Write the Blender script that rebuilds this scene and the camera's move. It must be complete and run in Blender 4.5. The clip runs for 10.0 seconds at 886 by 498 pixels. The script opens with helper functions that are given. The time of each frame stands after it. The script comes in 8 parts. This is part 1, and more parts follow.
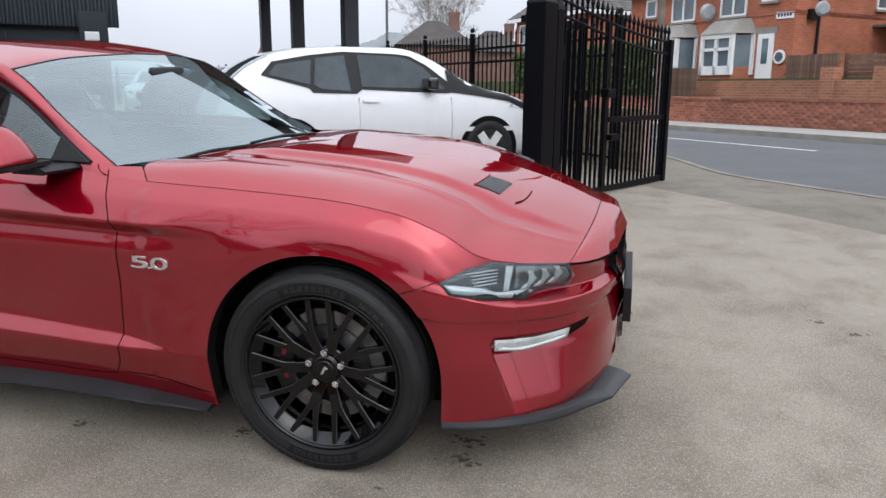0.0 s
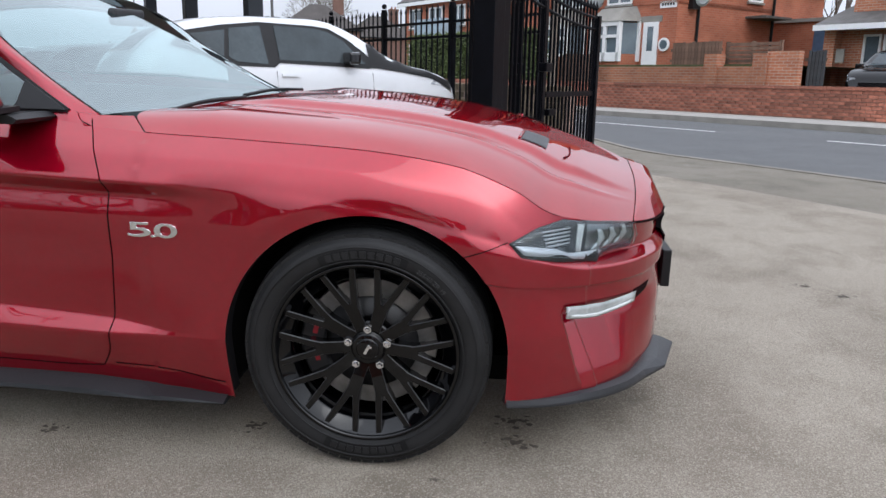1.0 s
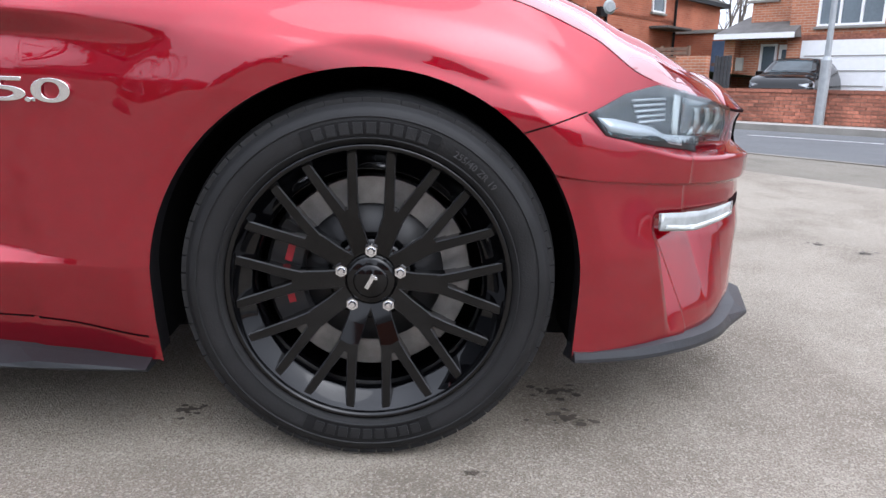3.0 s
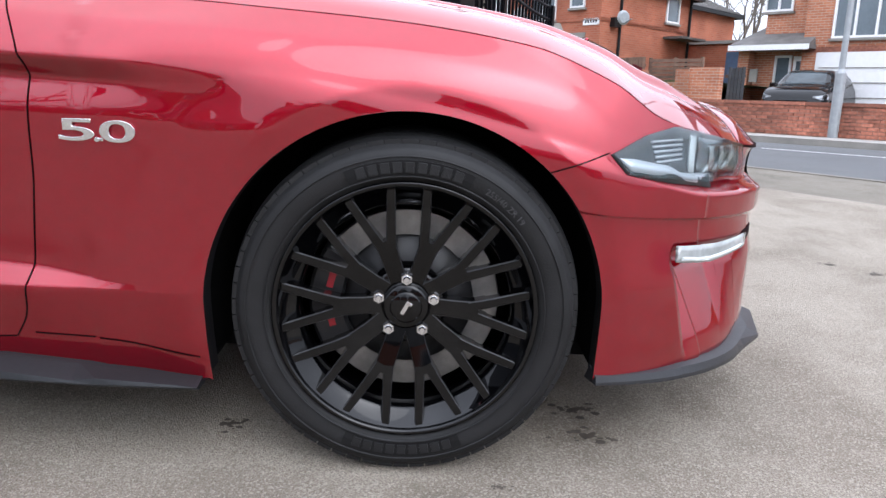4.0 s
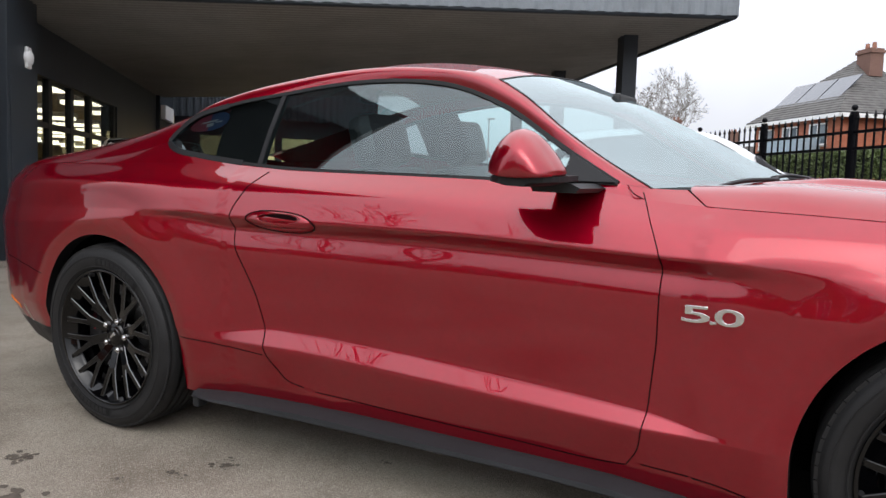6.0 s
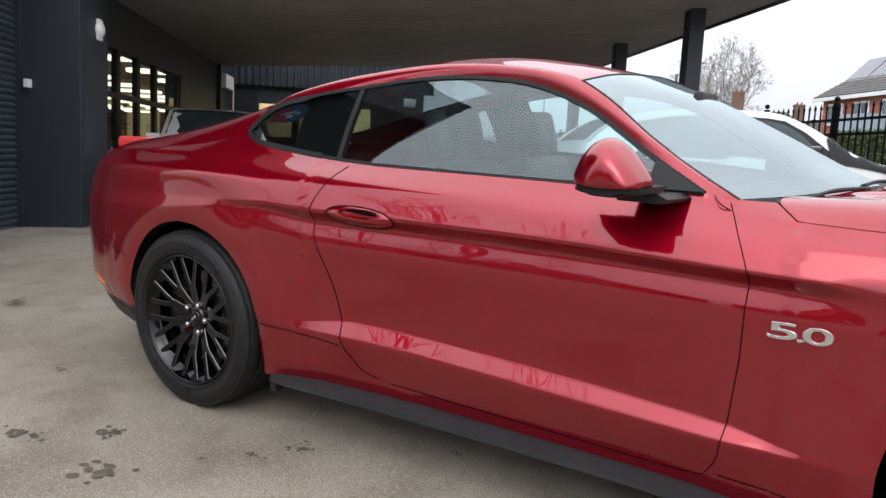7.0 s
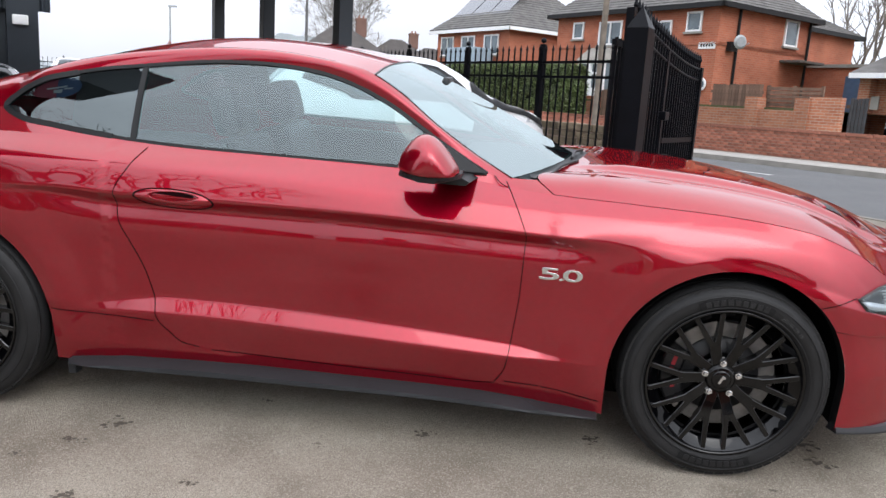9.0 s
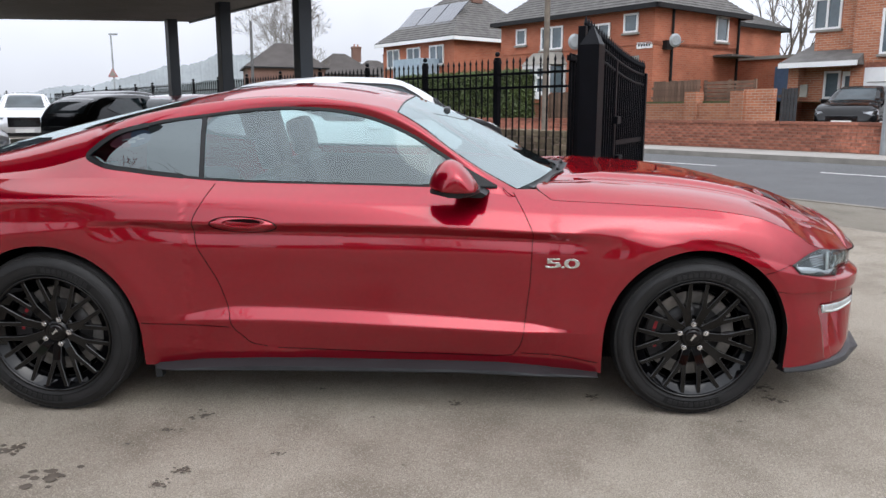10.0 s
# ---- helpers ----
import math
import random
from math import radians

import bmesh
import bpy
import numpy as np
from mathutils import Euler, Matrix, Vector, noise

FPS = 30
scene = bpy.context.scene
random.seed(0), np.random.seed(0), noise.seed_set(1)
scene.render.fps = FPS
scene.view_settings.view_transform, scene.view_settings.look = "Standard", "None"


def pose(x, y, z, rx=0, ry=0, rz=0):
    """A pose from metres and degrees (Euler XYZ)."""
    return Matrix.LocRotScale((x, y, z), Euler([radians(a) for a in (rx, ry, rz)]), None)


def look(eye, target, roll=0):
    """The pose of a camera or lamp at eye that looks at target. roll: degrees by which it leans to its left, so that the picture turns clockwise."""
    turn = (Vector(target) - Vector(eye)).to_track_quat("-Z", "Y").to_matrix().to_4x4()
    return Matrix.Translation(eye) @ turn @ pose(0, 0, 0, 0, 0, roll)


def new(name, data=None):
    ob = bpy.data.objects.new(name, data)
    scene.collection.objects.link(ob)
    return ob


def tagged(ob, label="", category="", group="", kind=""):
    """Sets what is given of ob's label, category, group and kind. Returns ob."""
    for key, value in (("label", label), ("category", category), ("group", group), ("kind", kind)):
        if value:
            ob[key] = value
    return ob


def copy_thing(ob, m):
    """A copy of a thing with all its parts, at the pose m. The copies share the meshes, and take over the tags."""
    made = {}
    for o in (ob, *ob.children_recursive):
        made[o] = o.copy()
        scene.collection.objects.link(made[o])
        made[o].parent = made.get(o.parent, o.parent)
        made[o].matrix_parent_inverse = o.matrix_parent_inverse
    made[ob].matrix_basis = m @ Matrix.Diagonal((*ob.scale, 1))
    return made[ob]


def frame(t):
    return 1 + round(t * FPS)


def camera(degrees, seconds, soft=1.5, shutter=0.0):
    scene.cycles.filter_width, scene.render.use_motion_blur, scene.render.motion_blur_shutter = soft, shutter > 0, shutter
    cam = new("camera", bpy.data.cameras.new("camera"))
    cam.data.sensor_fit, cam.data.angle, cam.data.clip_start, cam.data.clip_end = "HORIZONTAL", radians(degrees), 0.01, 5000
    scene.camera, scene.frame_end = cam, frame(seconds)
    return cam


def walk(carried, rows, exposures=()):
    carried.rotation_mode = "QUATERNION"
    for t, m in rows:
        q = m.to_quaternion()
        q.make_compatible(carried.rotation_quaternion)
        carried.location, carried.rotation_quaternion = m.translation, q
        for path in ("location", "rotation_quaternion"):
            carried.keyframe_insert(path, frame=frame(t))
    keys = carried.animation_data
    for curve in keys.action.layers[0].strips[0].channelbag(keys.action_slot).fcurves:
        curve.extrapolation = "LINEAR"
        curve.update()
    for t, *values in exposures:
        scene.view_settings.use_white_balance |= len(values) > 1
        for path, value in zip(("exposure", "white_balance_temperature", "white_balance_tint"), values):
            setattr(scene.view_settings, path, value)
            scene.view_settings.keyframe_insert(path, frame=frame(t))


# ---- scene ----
cam = camera(61.4, 10.0)
# The red car stands on a forecourt that climbs 3.2 degrees across its width; its own axes carry the walk.
SLOPE = 3.2
CAR = pose(0, 0, 0, SLOPE, 0, 0)
PATH = [
    (0, (0.898, -1.954, 1.33), (0.427, -0.082, 0.805), -0.4),
    (0.5, (0.626, -1.945, 1.274), (0.344, -0.041, 0.733), 0.5),
    (1, (0.368, -1.805, 1.181), (0.201, 0.109, 0.626), 0.8),
    (1.5, (0.209, -1.654, 1.047), (0.25, 0.27, 0.504), 1.8),
    (2, (0.142, -1.464, 0.857), (0.296, 0.46, 0.333), 2.7),
    (2.5, (0.092, -1.296, 0.773), (0.199, 0.632, 0.252), 2.4),
    (2.7, (0.081, -1.249, 0.757), (0.178, 0.681, 0.24), 2.3),
    (4, (0.027, -1.336, 0.824), (0.084, 0.6, 0.328), 2.5),
    (4.5, (-0.058, -1.523, 0.929), (-0.112, 0.44, 0.551), 2.8),
    (4.7, (-0.112, -1.559, 0.941), (-0.322, 0.4, 0.596), 2.2),
    (5, (-0.141, -1.618, 0.989), (-0.549, 0.316, 0.681), 1.9),
    (5.5, (-0.202, -1.673, 1.008), (-0.968, 0.156, 0.744), 1.1),
    (6, (-0.275, -1.745, 1.036), (-1.252, -0.018, 0.785), 0.4),
    (7.5, (-0.385, -1.798, 1.167), (-1.472, -0.162, 0.79), 1.1),
    (8, (-0.486, -1.805, 1.208), (-1.286, -0.031, 0.747), 2.8),
    (8.5, (-0.66, -2.018, 1.308), (-0.977, -0.115, 0.782), 3.0),
    (9, (-0.744, -2.33, 1.335), (-0.916, -0.4, 0.837), 3.3),
    (9.5, (-0.847, -2.621, 1.46), (-0.947, -0.693, 0.938), 0.9),
    (10, (-0.972, -2.929, 1.449), (-1.025, -0.987, 0.976), -0.0),
]
walk(cam, [(t, CAR @ look(eye, target, roll)) for t, eye, target, roll in PATH],
     exposures=[(0.0, -0.27, 6350, 10), (1.0, -0.27, 6200, 10), (1.5, -0.17, 6150, 11), (2.0, -0.03, 6100, 12), (2.5, 0.19, 6050, 12), (4.0, 0.31, 6050, 12), (4.5, 0.02, 6150, 12), (5.0, -0.29, 6350, 11), (5.5, -0.30, 6500, 10),
                (6.0, -0.19, 6600, 10), (7.5, 0.01, 6600, 10), (8.0, 0.11, 6500, 10), (8.5, 0.14, 6450, 10), (9.0, 0.05, 6450, 10), (9.5, -0.08, 6450, 10), (10.0, -0.15, 6450, 10)])

# ---- light: an overcast day ----
world = bpy.data.worlds.new("overcast_sky")
scene.world = world
world.use_nodes = True
wn = world.node_tree.nodes
wl = world.node_tree.links
sky = wn.new("ShaderNodeTexSky")
sky.sky_type = "NISHITA"
sky.sun_disc = False
sky.sun_elevation = radians(42)
sky.sun_rotation = radians(150)
sky.air_density, sky.dust_density, sky.ozone_density = 1.0, 6.0, 1.0
grey = wn.new("ShaderNodeHueSaturation")
grey.inputs["Saturation"].default_value = 0.10
cloud = wn.new("ShaderNodeMix")
cloud.data_type = "RGBA"
cloud.inputs["Factor"].default_value = 0.75
cloud.inputs["B"].default_value = (8.7, 9.1, 10.1, 1)
# cloud cover: the zenith about three times as bright as the horizon
tc = wn.new("ShaderNodeTexCoord")
sep = wn.new("ShaderNodeSeparateXYZ")
zen = wn.new("ShaderNodeMapRange")
zen.inputs["From Min"].default_value, zen.inputs["From Max"].default_value = 0.0, 1.0
zen.inputs["To Min"].default_value, zen.inputs["To Max"].default_value = 0.99, 2.75
clouds = wn.new("ShaderNodeTexNoise")
clouds.inputs["Scale"].default_value = 2.2
clouds.inputs["Detail"].default_value = 5
puff = wn.new("ShaderNodeMapRange")
puff.inputs["From Min"].default_value, puff.inputs["From Max"].default_value = 0.35, 0.65
puff.inputs["To Min"].default_value, puff.inputs["To Max"].default_value = 0.90, 1.10
level = wn.new("ShaderNodeMath")
level.operation = "MULTIPLY"
gain = wn.new("ShaderNodeMath")
gain.operation = "MULTIPLY"
gain.inputs[1].default_value = 0.128
bg = wn["Background"]
wl.new(tc.outputs["Generated"], sep.inputs[0])
wl.new(tc.outputs["Generated"], clouds.inputs["Vector"])
wl.new(sep.outputs["Z"], zen.inputs["Value"])
wl.new(clouds.outputs["Fac"], puff.inputs["Value"])
wl.new(zen.outputs[0], level.inputs[0])
wl.new(puff.outputs[0], level.inputs[1])
wl.new(level.outputs[0], gain.inputs[0])
wl.new(gain.outputs[0], bg.inputs["Strength"])
wl.new(sky.outputs[0], grey.inputs["Color"])
wl.new(grey.outputs[0], cloud.inputs["A"])
wl.new(cloud.outputs["Result"], bg.inputs["Color"])
sun = new("sun", bpy.data.lights.new("sun", "SUN"))
sun.data.energy, sun.data.angle, sun.data.color = 0.5, radians(40), (1.0, 0.97, 0.93)
sun.matrix_world = look((6, -14, 18), (0, 0, 0))
scene.view_settings.exposure = 0.0


# ---- materials ----
def lnk(m, a, b):
    m.node_tree.links.new(a, b)


def mat(name, color, rough=0.6, metal=0.0, coat=0.0, var=0.12, scale=8.0, bump=0.0, bump_scale=60.0, spec=0.5, coat_rough=0.03, fine=0.06, rand=0.0, island=False):
    """A surface with variation at two scales and a fine relief."""
    m = bpy.data.materials.new(name)
    m.use_nodes = True
    n = m.node_tree.nodes
    p = n["Principled BSDF"]
    p.inputs["Metallic"].default_value = metal
    p.inputs["Roughness"].default_value = rough
    p.inputs["Coat Weight"].default_value = coat
    p.inputs["Coat Roughness"].default_value = coat_rough
    p.inputs["Specular IOR Level"].default_value = spec
    geo = n.new("ShaderNodeTexCoord")
    big = n.new("ShaderNodeTexNoise")
    big.inputs["Scale"].default_value = scale
    big.inputs["Detail"].default_value = 6
    small = n.new("ShaderNodeTexNoise")
    small.inputs["Scale"].default_value = scale * 14
    small.inputs["Detail"].default_value = 3
    lnk(m, geo.outputs["Object"], big.inputs["Vector"])
    lnk(m, geo.outputs["Object"], small.inputs["Vector"])
    mul = n.new("ShaderNodeMapRange")
    mul.inputs["From Min"].default_value, mul.inputs["From Max"].default_value = 0.3, 0.7
    mul.inputs["To Min"].default_value, mul.inputs["To Max"].default_value = 1 - var, 1 + var
    lnk(m, big.outputs["Fac"], mul.inputs["Value"])
    mul2 = n.new("ShaderNodeMapRange")
    mul2.inputs["From Min"].default_value, mul2.inputs["From Max"].default_value = 0.3, 0.7
    mul2.inputs["To Min"].default_value, mul2.inputs["To Max"].default_value = 1 - fine, 1 + fine
    lnk(m, small.outputs["Fac"], mul2.inputs["Value"])
    both = n.new("ShaderNodeMath")
    both.operation = "MULTIPLY"
    lnk(m, mul.outputs[0], both.inputs[0])
    lnk(m, mul2.outputs[0], both.inputs[1])
    out = both.outputs[0]
    if rand:
        info = n.new("ShaderNodeNewGeometry" if island else "ShaderNodeObjectInfo")
        r = n.new("ShaderNodeMapRange")
        r.inputs["To Min"].default_value, r.inputs["To Max"].default_value = 1 - rand, 1 + rand
        lnk(m, info.outputs["Random Per Island" if island else "Random"], r.inputs["Value"])
        b2 = n.new("ShaderNodeMath")
        b2.operation = "MULTIPLY"
        lnk(m, out, b2.inputs[0])
        lnk(m, r.outputs[0], b2.inputs[1])
        out = b2.outputs[0]
    vm = n.new("ShaderNodeVectorMath")
    vm.operation = "SCALE"
    vm.inputs[0].default_value = color[:3]
    lnk(m, out, vm.inputs["Scale"])
    lnk(m, vm.outputs[0], p.inputs["Base Color"])
    if bump:
        bt = n.new("ShaderNodeTexNoise")
        bt.inputs["Scale"].default_value = bump_scale
        bt.inputs["Detail"].default_value = 5
        lnk(m, geo.outputs["Object"], bt.inputs["Vector"])
        bn = n.new("ShaderNodeBump")
        bn.inputs["Strength"].default_value = bump
        bn.inputs["Distance"].default_value = 0.01
        lnk(m, bt.outputs["Fac"], bn.inputs["Height"])
        lnk(m, bn.outputs["Normal"], p.inputs["Normal"])
    return m


def glass(name, tint, gloss=1.0, normal=0.08):
    """A thin pane: it lets light through with a tint, and mirrors more towards grazing angles."""
    m = bpy.data.materials.new(name)
    m.use_nodes = True
    n = m.node_tree.nodes
    n.remove(n["Principled BSDF"])
    tr, gl, fr, mx = n.new("ShaderNodeBsdfTransparent"), n.new("ShaderNodeBsdfGlossy"), n.new("ShaderNodeLayerWeight"), n.new("ShaderNodeMixShader")
    tr.inputs["Color"].default_value = (*tint, 1)
    gl.inputs["Roughness"].default_value = 0.0
    gl.inputs["Color"].default_value = (gloss * 0.88, gloss * 0.99, gloss, 1)
    fr.inputs["Blend"].default_value = 0.5
    pw, ad = n.new("ShaderNodeMath"), n.new("ShaderNodeMath")
    pw.operation, ad.operation = "POWER", "MULTIPLY_ADD"
    pw.inputs[1].default_value = 4.5
    ad.inputs[1].default_value, ad.inputs[2].default_value = 1 - normal, normal
    lnk(m, fr.outputs["Facing"], pw.inputs[0])
    lnk(m, pw.outputs[0], ad.inputs[0])
    lnk(m, ad.outputs[0], mx.inputs[0])
    lnk(m, tr.outputs[0], mx.inputs[1])
    lnk(m, gl.outputs[0], mx.inputs[2])
    lnk(m, mx.outputs[0], n["Material Output"].inputs["Surface"])
    return m


def glow(name, color, strength):
    m = bpy.data.materials.new(name)
    m.use_nodes = True
    p = m.node_tree.nodes["Principled BSDF"]
    p.inputs["Base Color"].default_value = (*color, 1)
    p.inputs["Emission Color"].default_value = (*color, 1)
    p.inputs["Emission Strength"].default_value = strength
    return m


M_RED = mat("red_metallic_paint", (0.27, 0.0008, 0.0115), 0.30, 0.72, coat=1.0, var=0.02, fine=0.03, scale=3, coat_rough=0.0, spec=0.0)
M_RED.node_tree.nodes["Principled BSDF"].inputs["Coat IOR"].default_value = 1.64
M_RED.node_tree.nodes["Principled BSDF"].inputs["Specular Tint"].default_value = (0.75, 0.03, 0.05, 1)
M_GAP = mat("dark_gap", (0.008, 0.0015, 0.002), 0.8, spec=0.05)
M_SEAM = mat("fine_seam", (0.07, 0.004, 0.008), 0.8, spec=0.05)
M_BLACK = mat("satin_black_plastic", (0.007, 0.007, 0.008), 0.5, spec=0.3, bump=0.05, bump_scale=400)
M_SKIRT = mat("matt_dark_skirt", (0.016, 0.017, 0.019), 0.5, spec=0.25, bump=0.05, bump_scale=300)
M_SPLIT = mat("grey_splitter_plastic", (0.015, 0.016, 0.019), 0.42, bump=0.05, bump_scale=300)
M_VENT = mat("vent_mesh_grey", (0.05, 0.052, 0.056), 0.5)
M_GLOSSBLK = mat("gloss_black", (0.008, 0.008, 0.009), 0.12, coat=0.6)
M_RUBBER = mat("tyre_rubber", (0.0095, 0.0095, 0.0100), 0.6, spec=0.3, var=0.25, scale=20, bump=0.12, bump_scale=250)
M_SIDETEXT = mat("worn_rubber_lettering", (0.045, 0.045, 0.046), 0.7, spec=0.25)
M_RUBBER_DARK = mat("tyre_band", (0.0055, 0.0055, 0.006), 0.6, spec=0.2)
M_RIM = mat("gloss_black_alloy", (0.0012, 0.0012, 0.0015), 0.3, spec=0.0, coat=1.0, coat_rough=0.04)
M_RIM.node_tree.nodes["Principled BSDF"].inputs["Coat IOR"].default_value = 1.42
# thin sky glints along the black spokes' edges, put into a lighter colour
M_EDGE = mat("spoke_edge_glint", (0.15, 0.15, 0.155), 0.45, 1.0)
M_CHROME = mat("chrome", (0.75, 0.75, 0.77), 0.12, 1.0, var=0.03)
M_STEEL = mat("brake_steel", (0.28, 0.275, 0.27), 0.45, 0.9, scale=30, var=0.2)
M_WELL = mat("wheel_well", (0.003, 0.003, 0.0035), 0.95, spec=0.1)
M_CALIPER = mat("caliper_black", (0.015, 0.015, 0.016), 0.4)
M_REDTXT = mat("red_print", (0.4, 0.02, 0.03), 0.5)
M_GLASS = glass("car_glass", (0.66, 0.80, 0.80), normal=0.11)
M_GLASS_DARK = glass("privacy_glass", (0.36, 0.41, 0.42), normal=0.12)
M_SCREEN = glass("windscreen_glass", (0.40, 0.50, 0.50), normal=0.19)
M_CLEAR = glass("lamp_lens", (0.93, 0.95, 0.96), gloss=0.5, normal=0.05)
M_LAMPIN = mat("lamp_dark_inner", (0.014, 0.015, 0.017), 0.3)
M_LAMPGREY = mat("lamp_grey_inner", (0.48, 0.50, 0.52), 0.3, 0.4)
M_BOWL = mat("silvered_bowl", (0.20, 0.21, 0.215), 0.18, 0.85, var=0.45, scale=28, bump=0.25, bump_scale=30)
M_DRL = mat("frosted_clear_lens", (0.27, 0.285, 0.28), 0.2, coat=0.8, var=0.2, scale=25)
M_WHITE_LENS = mat("milky_light_guide", (0.52, 0.55, 0.54), 0.15, coat=0.6)
M_LIGHTBAR = mat("clear_light_bar", (0.46, 0.51, 0.51), 0.15, 0.2, coat=0.8, var=0.3, scale=40)
M_SEAT = mat("dark_seat_leather", (0.013, 0.014, 0.016), 0.5, bump=0.1)
M_CABIN = mat("cabin_trim", (0.02, 0.021, 0.023), 0.6)
M_AMBER = mat("amber_reflector", (0.75, 0.2, 0.03), 0.2, coat=0.6)
M_TAIL = mat("tail_lamp_dark_red", (0.12, 0.004, 0.006), 0.08, coat=1.0)
M_STICKER = mat("sticker_red", (0.16, 0.012, 0.03), 0.4)
M_STICKER_B = mat("sticker_blue", (0.012, 0.035, 0.10), 0.4)
M_WHITE = mat("white_car_paint", (0.60, 0.61, 0.63), 0.3, coat=0.8, var=0.02, fine=0.01)
M_BLACKCAR = mat("black_car_paint", (0.003, 0.003, 0.0035), 0.12, spec=0.35)
M_IRON = mat("black_painted_iron", (0.0022, 0.0025, 0.004), 0.4, spec=0.12, var=0.3, bump=0.15, bump_scale=40)
M_NAVY = mat("dark_blue_grey_steel", (0.017, 0.023, 0.031), 0.5, var=0.08, scale=1.5, bump=0.05)
M_SHUTTER = mat("shutter_slats", (0.034, 0.047, 0.062), 0.45, var=0.1, scale=2)
M_SOFFIT = mat("brown_grey_soffit", (0.20, 0.183, 0.166), 0.55, var=0.12, scale=1.2)
M_FASCIA = mat("grey_corrugated", (0.16, 0.18, 0.20), 0.5, var=0.1)
M_BRICK = mat("red_brick", (0.36, 0.105, 0.055), 0.85, var=0.2, scale=1.2, bump=0.3, bump_scale=50, fine=0.15)
M_BRICK2 = mat("orange_brown_brick", (0.33, 0.125, 0.08), 0.85, var=0.45, scale=1.1, bump=0.3, bump_scale=50, fine=0.3, rand=0.30)
M_BRICK_ISLAND = mat("joined_brick", (0.33, 0.125, 0.08), 0.85, var=0.45, scale=1.1, bump=0.3, bump_scale=50, fine=0.3, rand=0.30, island=True)
M_MORTAR = mat("mortar", (0.30, 0.22, 0.18), 0.9, scale=3)
M_ROOF = mat("slate_roof", (0.10, 0.095, 0.09), 0.8, var=0.25, scale=3, bump=0.3, rand=0.15)
M_UPVC = mat("white_upvc", (0.78, 0.78, 0.78), 0.4, var=0.03, fine=0.01)
M_PANE = mat("window_pane", (0.10, 0.13, 0.15), 0.05, var=0.3, scale=1.0, coat=0.5)
M_TIMBER = mat("weathered_timber", (0.13, 0.08, 0.055), 0.85, var=0.25, scale=6, bump=0.3, rand=0.25)
M_CONC = mat("concrete", (0.25, 0.235, 0.21), 0.9, var=0.15, scale=3, bump=0.2)
M_KERB = mat("worn_kerb", (0.17, 0.155, 0.13), 0.9, var=0.35, scale=2.5, bump=0.3)
M_GALV = mat("galvanised_post", (0.30, 0.32, 0.33), 0.5, 0.3, var=0.1)
M_SHOWROOM = mat("showroom_inner", (0.42, 0.34, 0.20), 0.8, var=0.3, scale=1.0)
M_STRIP = glow("strip_light", (1.0, 0.92, 0.70), 3.4)
M_RED_PLASTIC = mat("red_plastic", (0.6, 0.02, 0.02), 0.4)


def ground_mat(name, base, dark, light, scale, speckle, bump, stain=0.5, patch=0.3):
    """Worn ground: broad patches, stains, and fine stones."""
    m = bpy.data.materials.new(name)
    m.use_nodes = True
    n = m.node_tree.nodes
    p = n["Principled BSDF"]
    p.inputs["Roughness"].default_value = 0.85
    p.inputs["Specular IOR Level"].default_value = 0.3
    co = n.new("ShaderNodeTexCoord")

    def tex(s, d=6, kind="ShaderNodeTexNoise"):
        t = n.new(kind)
        t.inputs["Scale"].default_value = s
        if kind == "ShaderNodeTexNoise":
            t.inputs["Detail"].default_value = d
        lnk(m, co.outputs["Object"], t.inputs["Vector"])
        return t

    def ramp(src, lo, hi, a, b):
        r = n.new("ShaderNodeMapRange")
        for k, v in zip(("From Min", "From Max", "To Min", "To Max"), (lo, hi, a, b)):
            r.inputs[k].default_value = v
        lnk(m, src, r.inputs["Value"])
        return r.outputs[0]

    def mix(fac, a, b):
        x = n.new("ShaderNodeMix")
        x.data_type = "RGBA"
        lnk(m, fac, x.inputs["Factor"])
        for sock, v in (("A", a), ("B", b)):
            if isinstance(v, tuple):
                x.inputs[sock].default_value = (*v, 1)
            else:
                lnk(m, v, x.inputs[sock])
        return x.outputs["Result"]

    broad, mid, blot, fine, vor = tex(0.45, 10), tex(1.3, 10), tex(3.4, 8), tex(scale, 4), tex(scale * 0.9, kind="ShaderNodeTexVoronoi")
    c = mix(ramp(broad.outputs["Fac"], 0.42, 0.68, 0, patch), base, light)
    c = mix(ramp(mid.outputs["Fac"], 0.44, 0.66, 0, stain * 0.50), c, dark)
    c = mix(ramp(blot.outputs["Fac"], 0.48, 0.66, 0, stain * 0.48), c, dark)
    c = mix(ramp(fine.outputs["Fac"], 0.38, 0.62, 0, speckle), c, dark)
    hsv = n.new("ShaderNodeSeparateColor")
    lnk(m, vor.outputs["Color"], hsv.inputs[0])
    c = mix(ramp(hsv.outputs[0], 0.7, 0.95, 0, speckle * 0.8), c, light)
    lnk(m, c, p.inputs["Base Color"])
    bn = n.new("ShaderNodeBump")
    bn.inputs["Strength"].default_value = bump
    bn.inputs["Distance"].default_value = 0.007
    add = n.new("ShaderNodeMath")
    add.operation = "ADD"
    lnk(m, vor.outputs["Distance"], add.inputs[0])
    lnk(m, fine.outputs["Fac"], add.inputs[1])
    lnk(m, add.outputs[0], bn.inputs["Height"])
    lnk(m, bn.outputs["Normal"], p.inputs["Normal"])
    return m


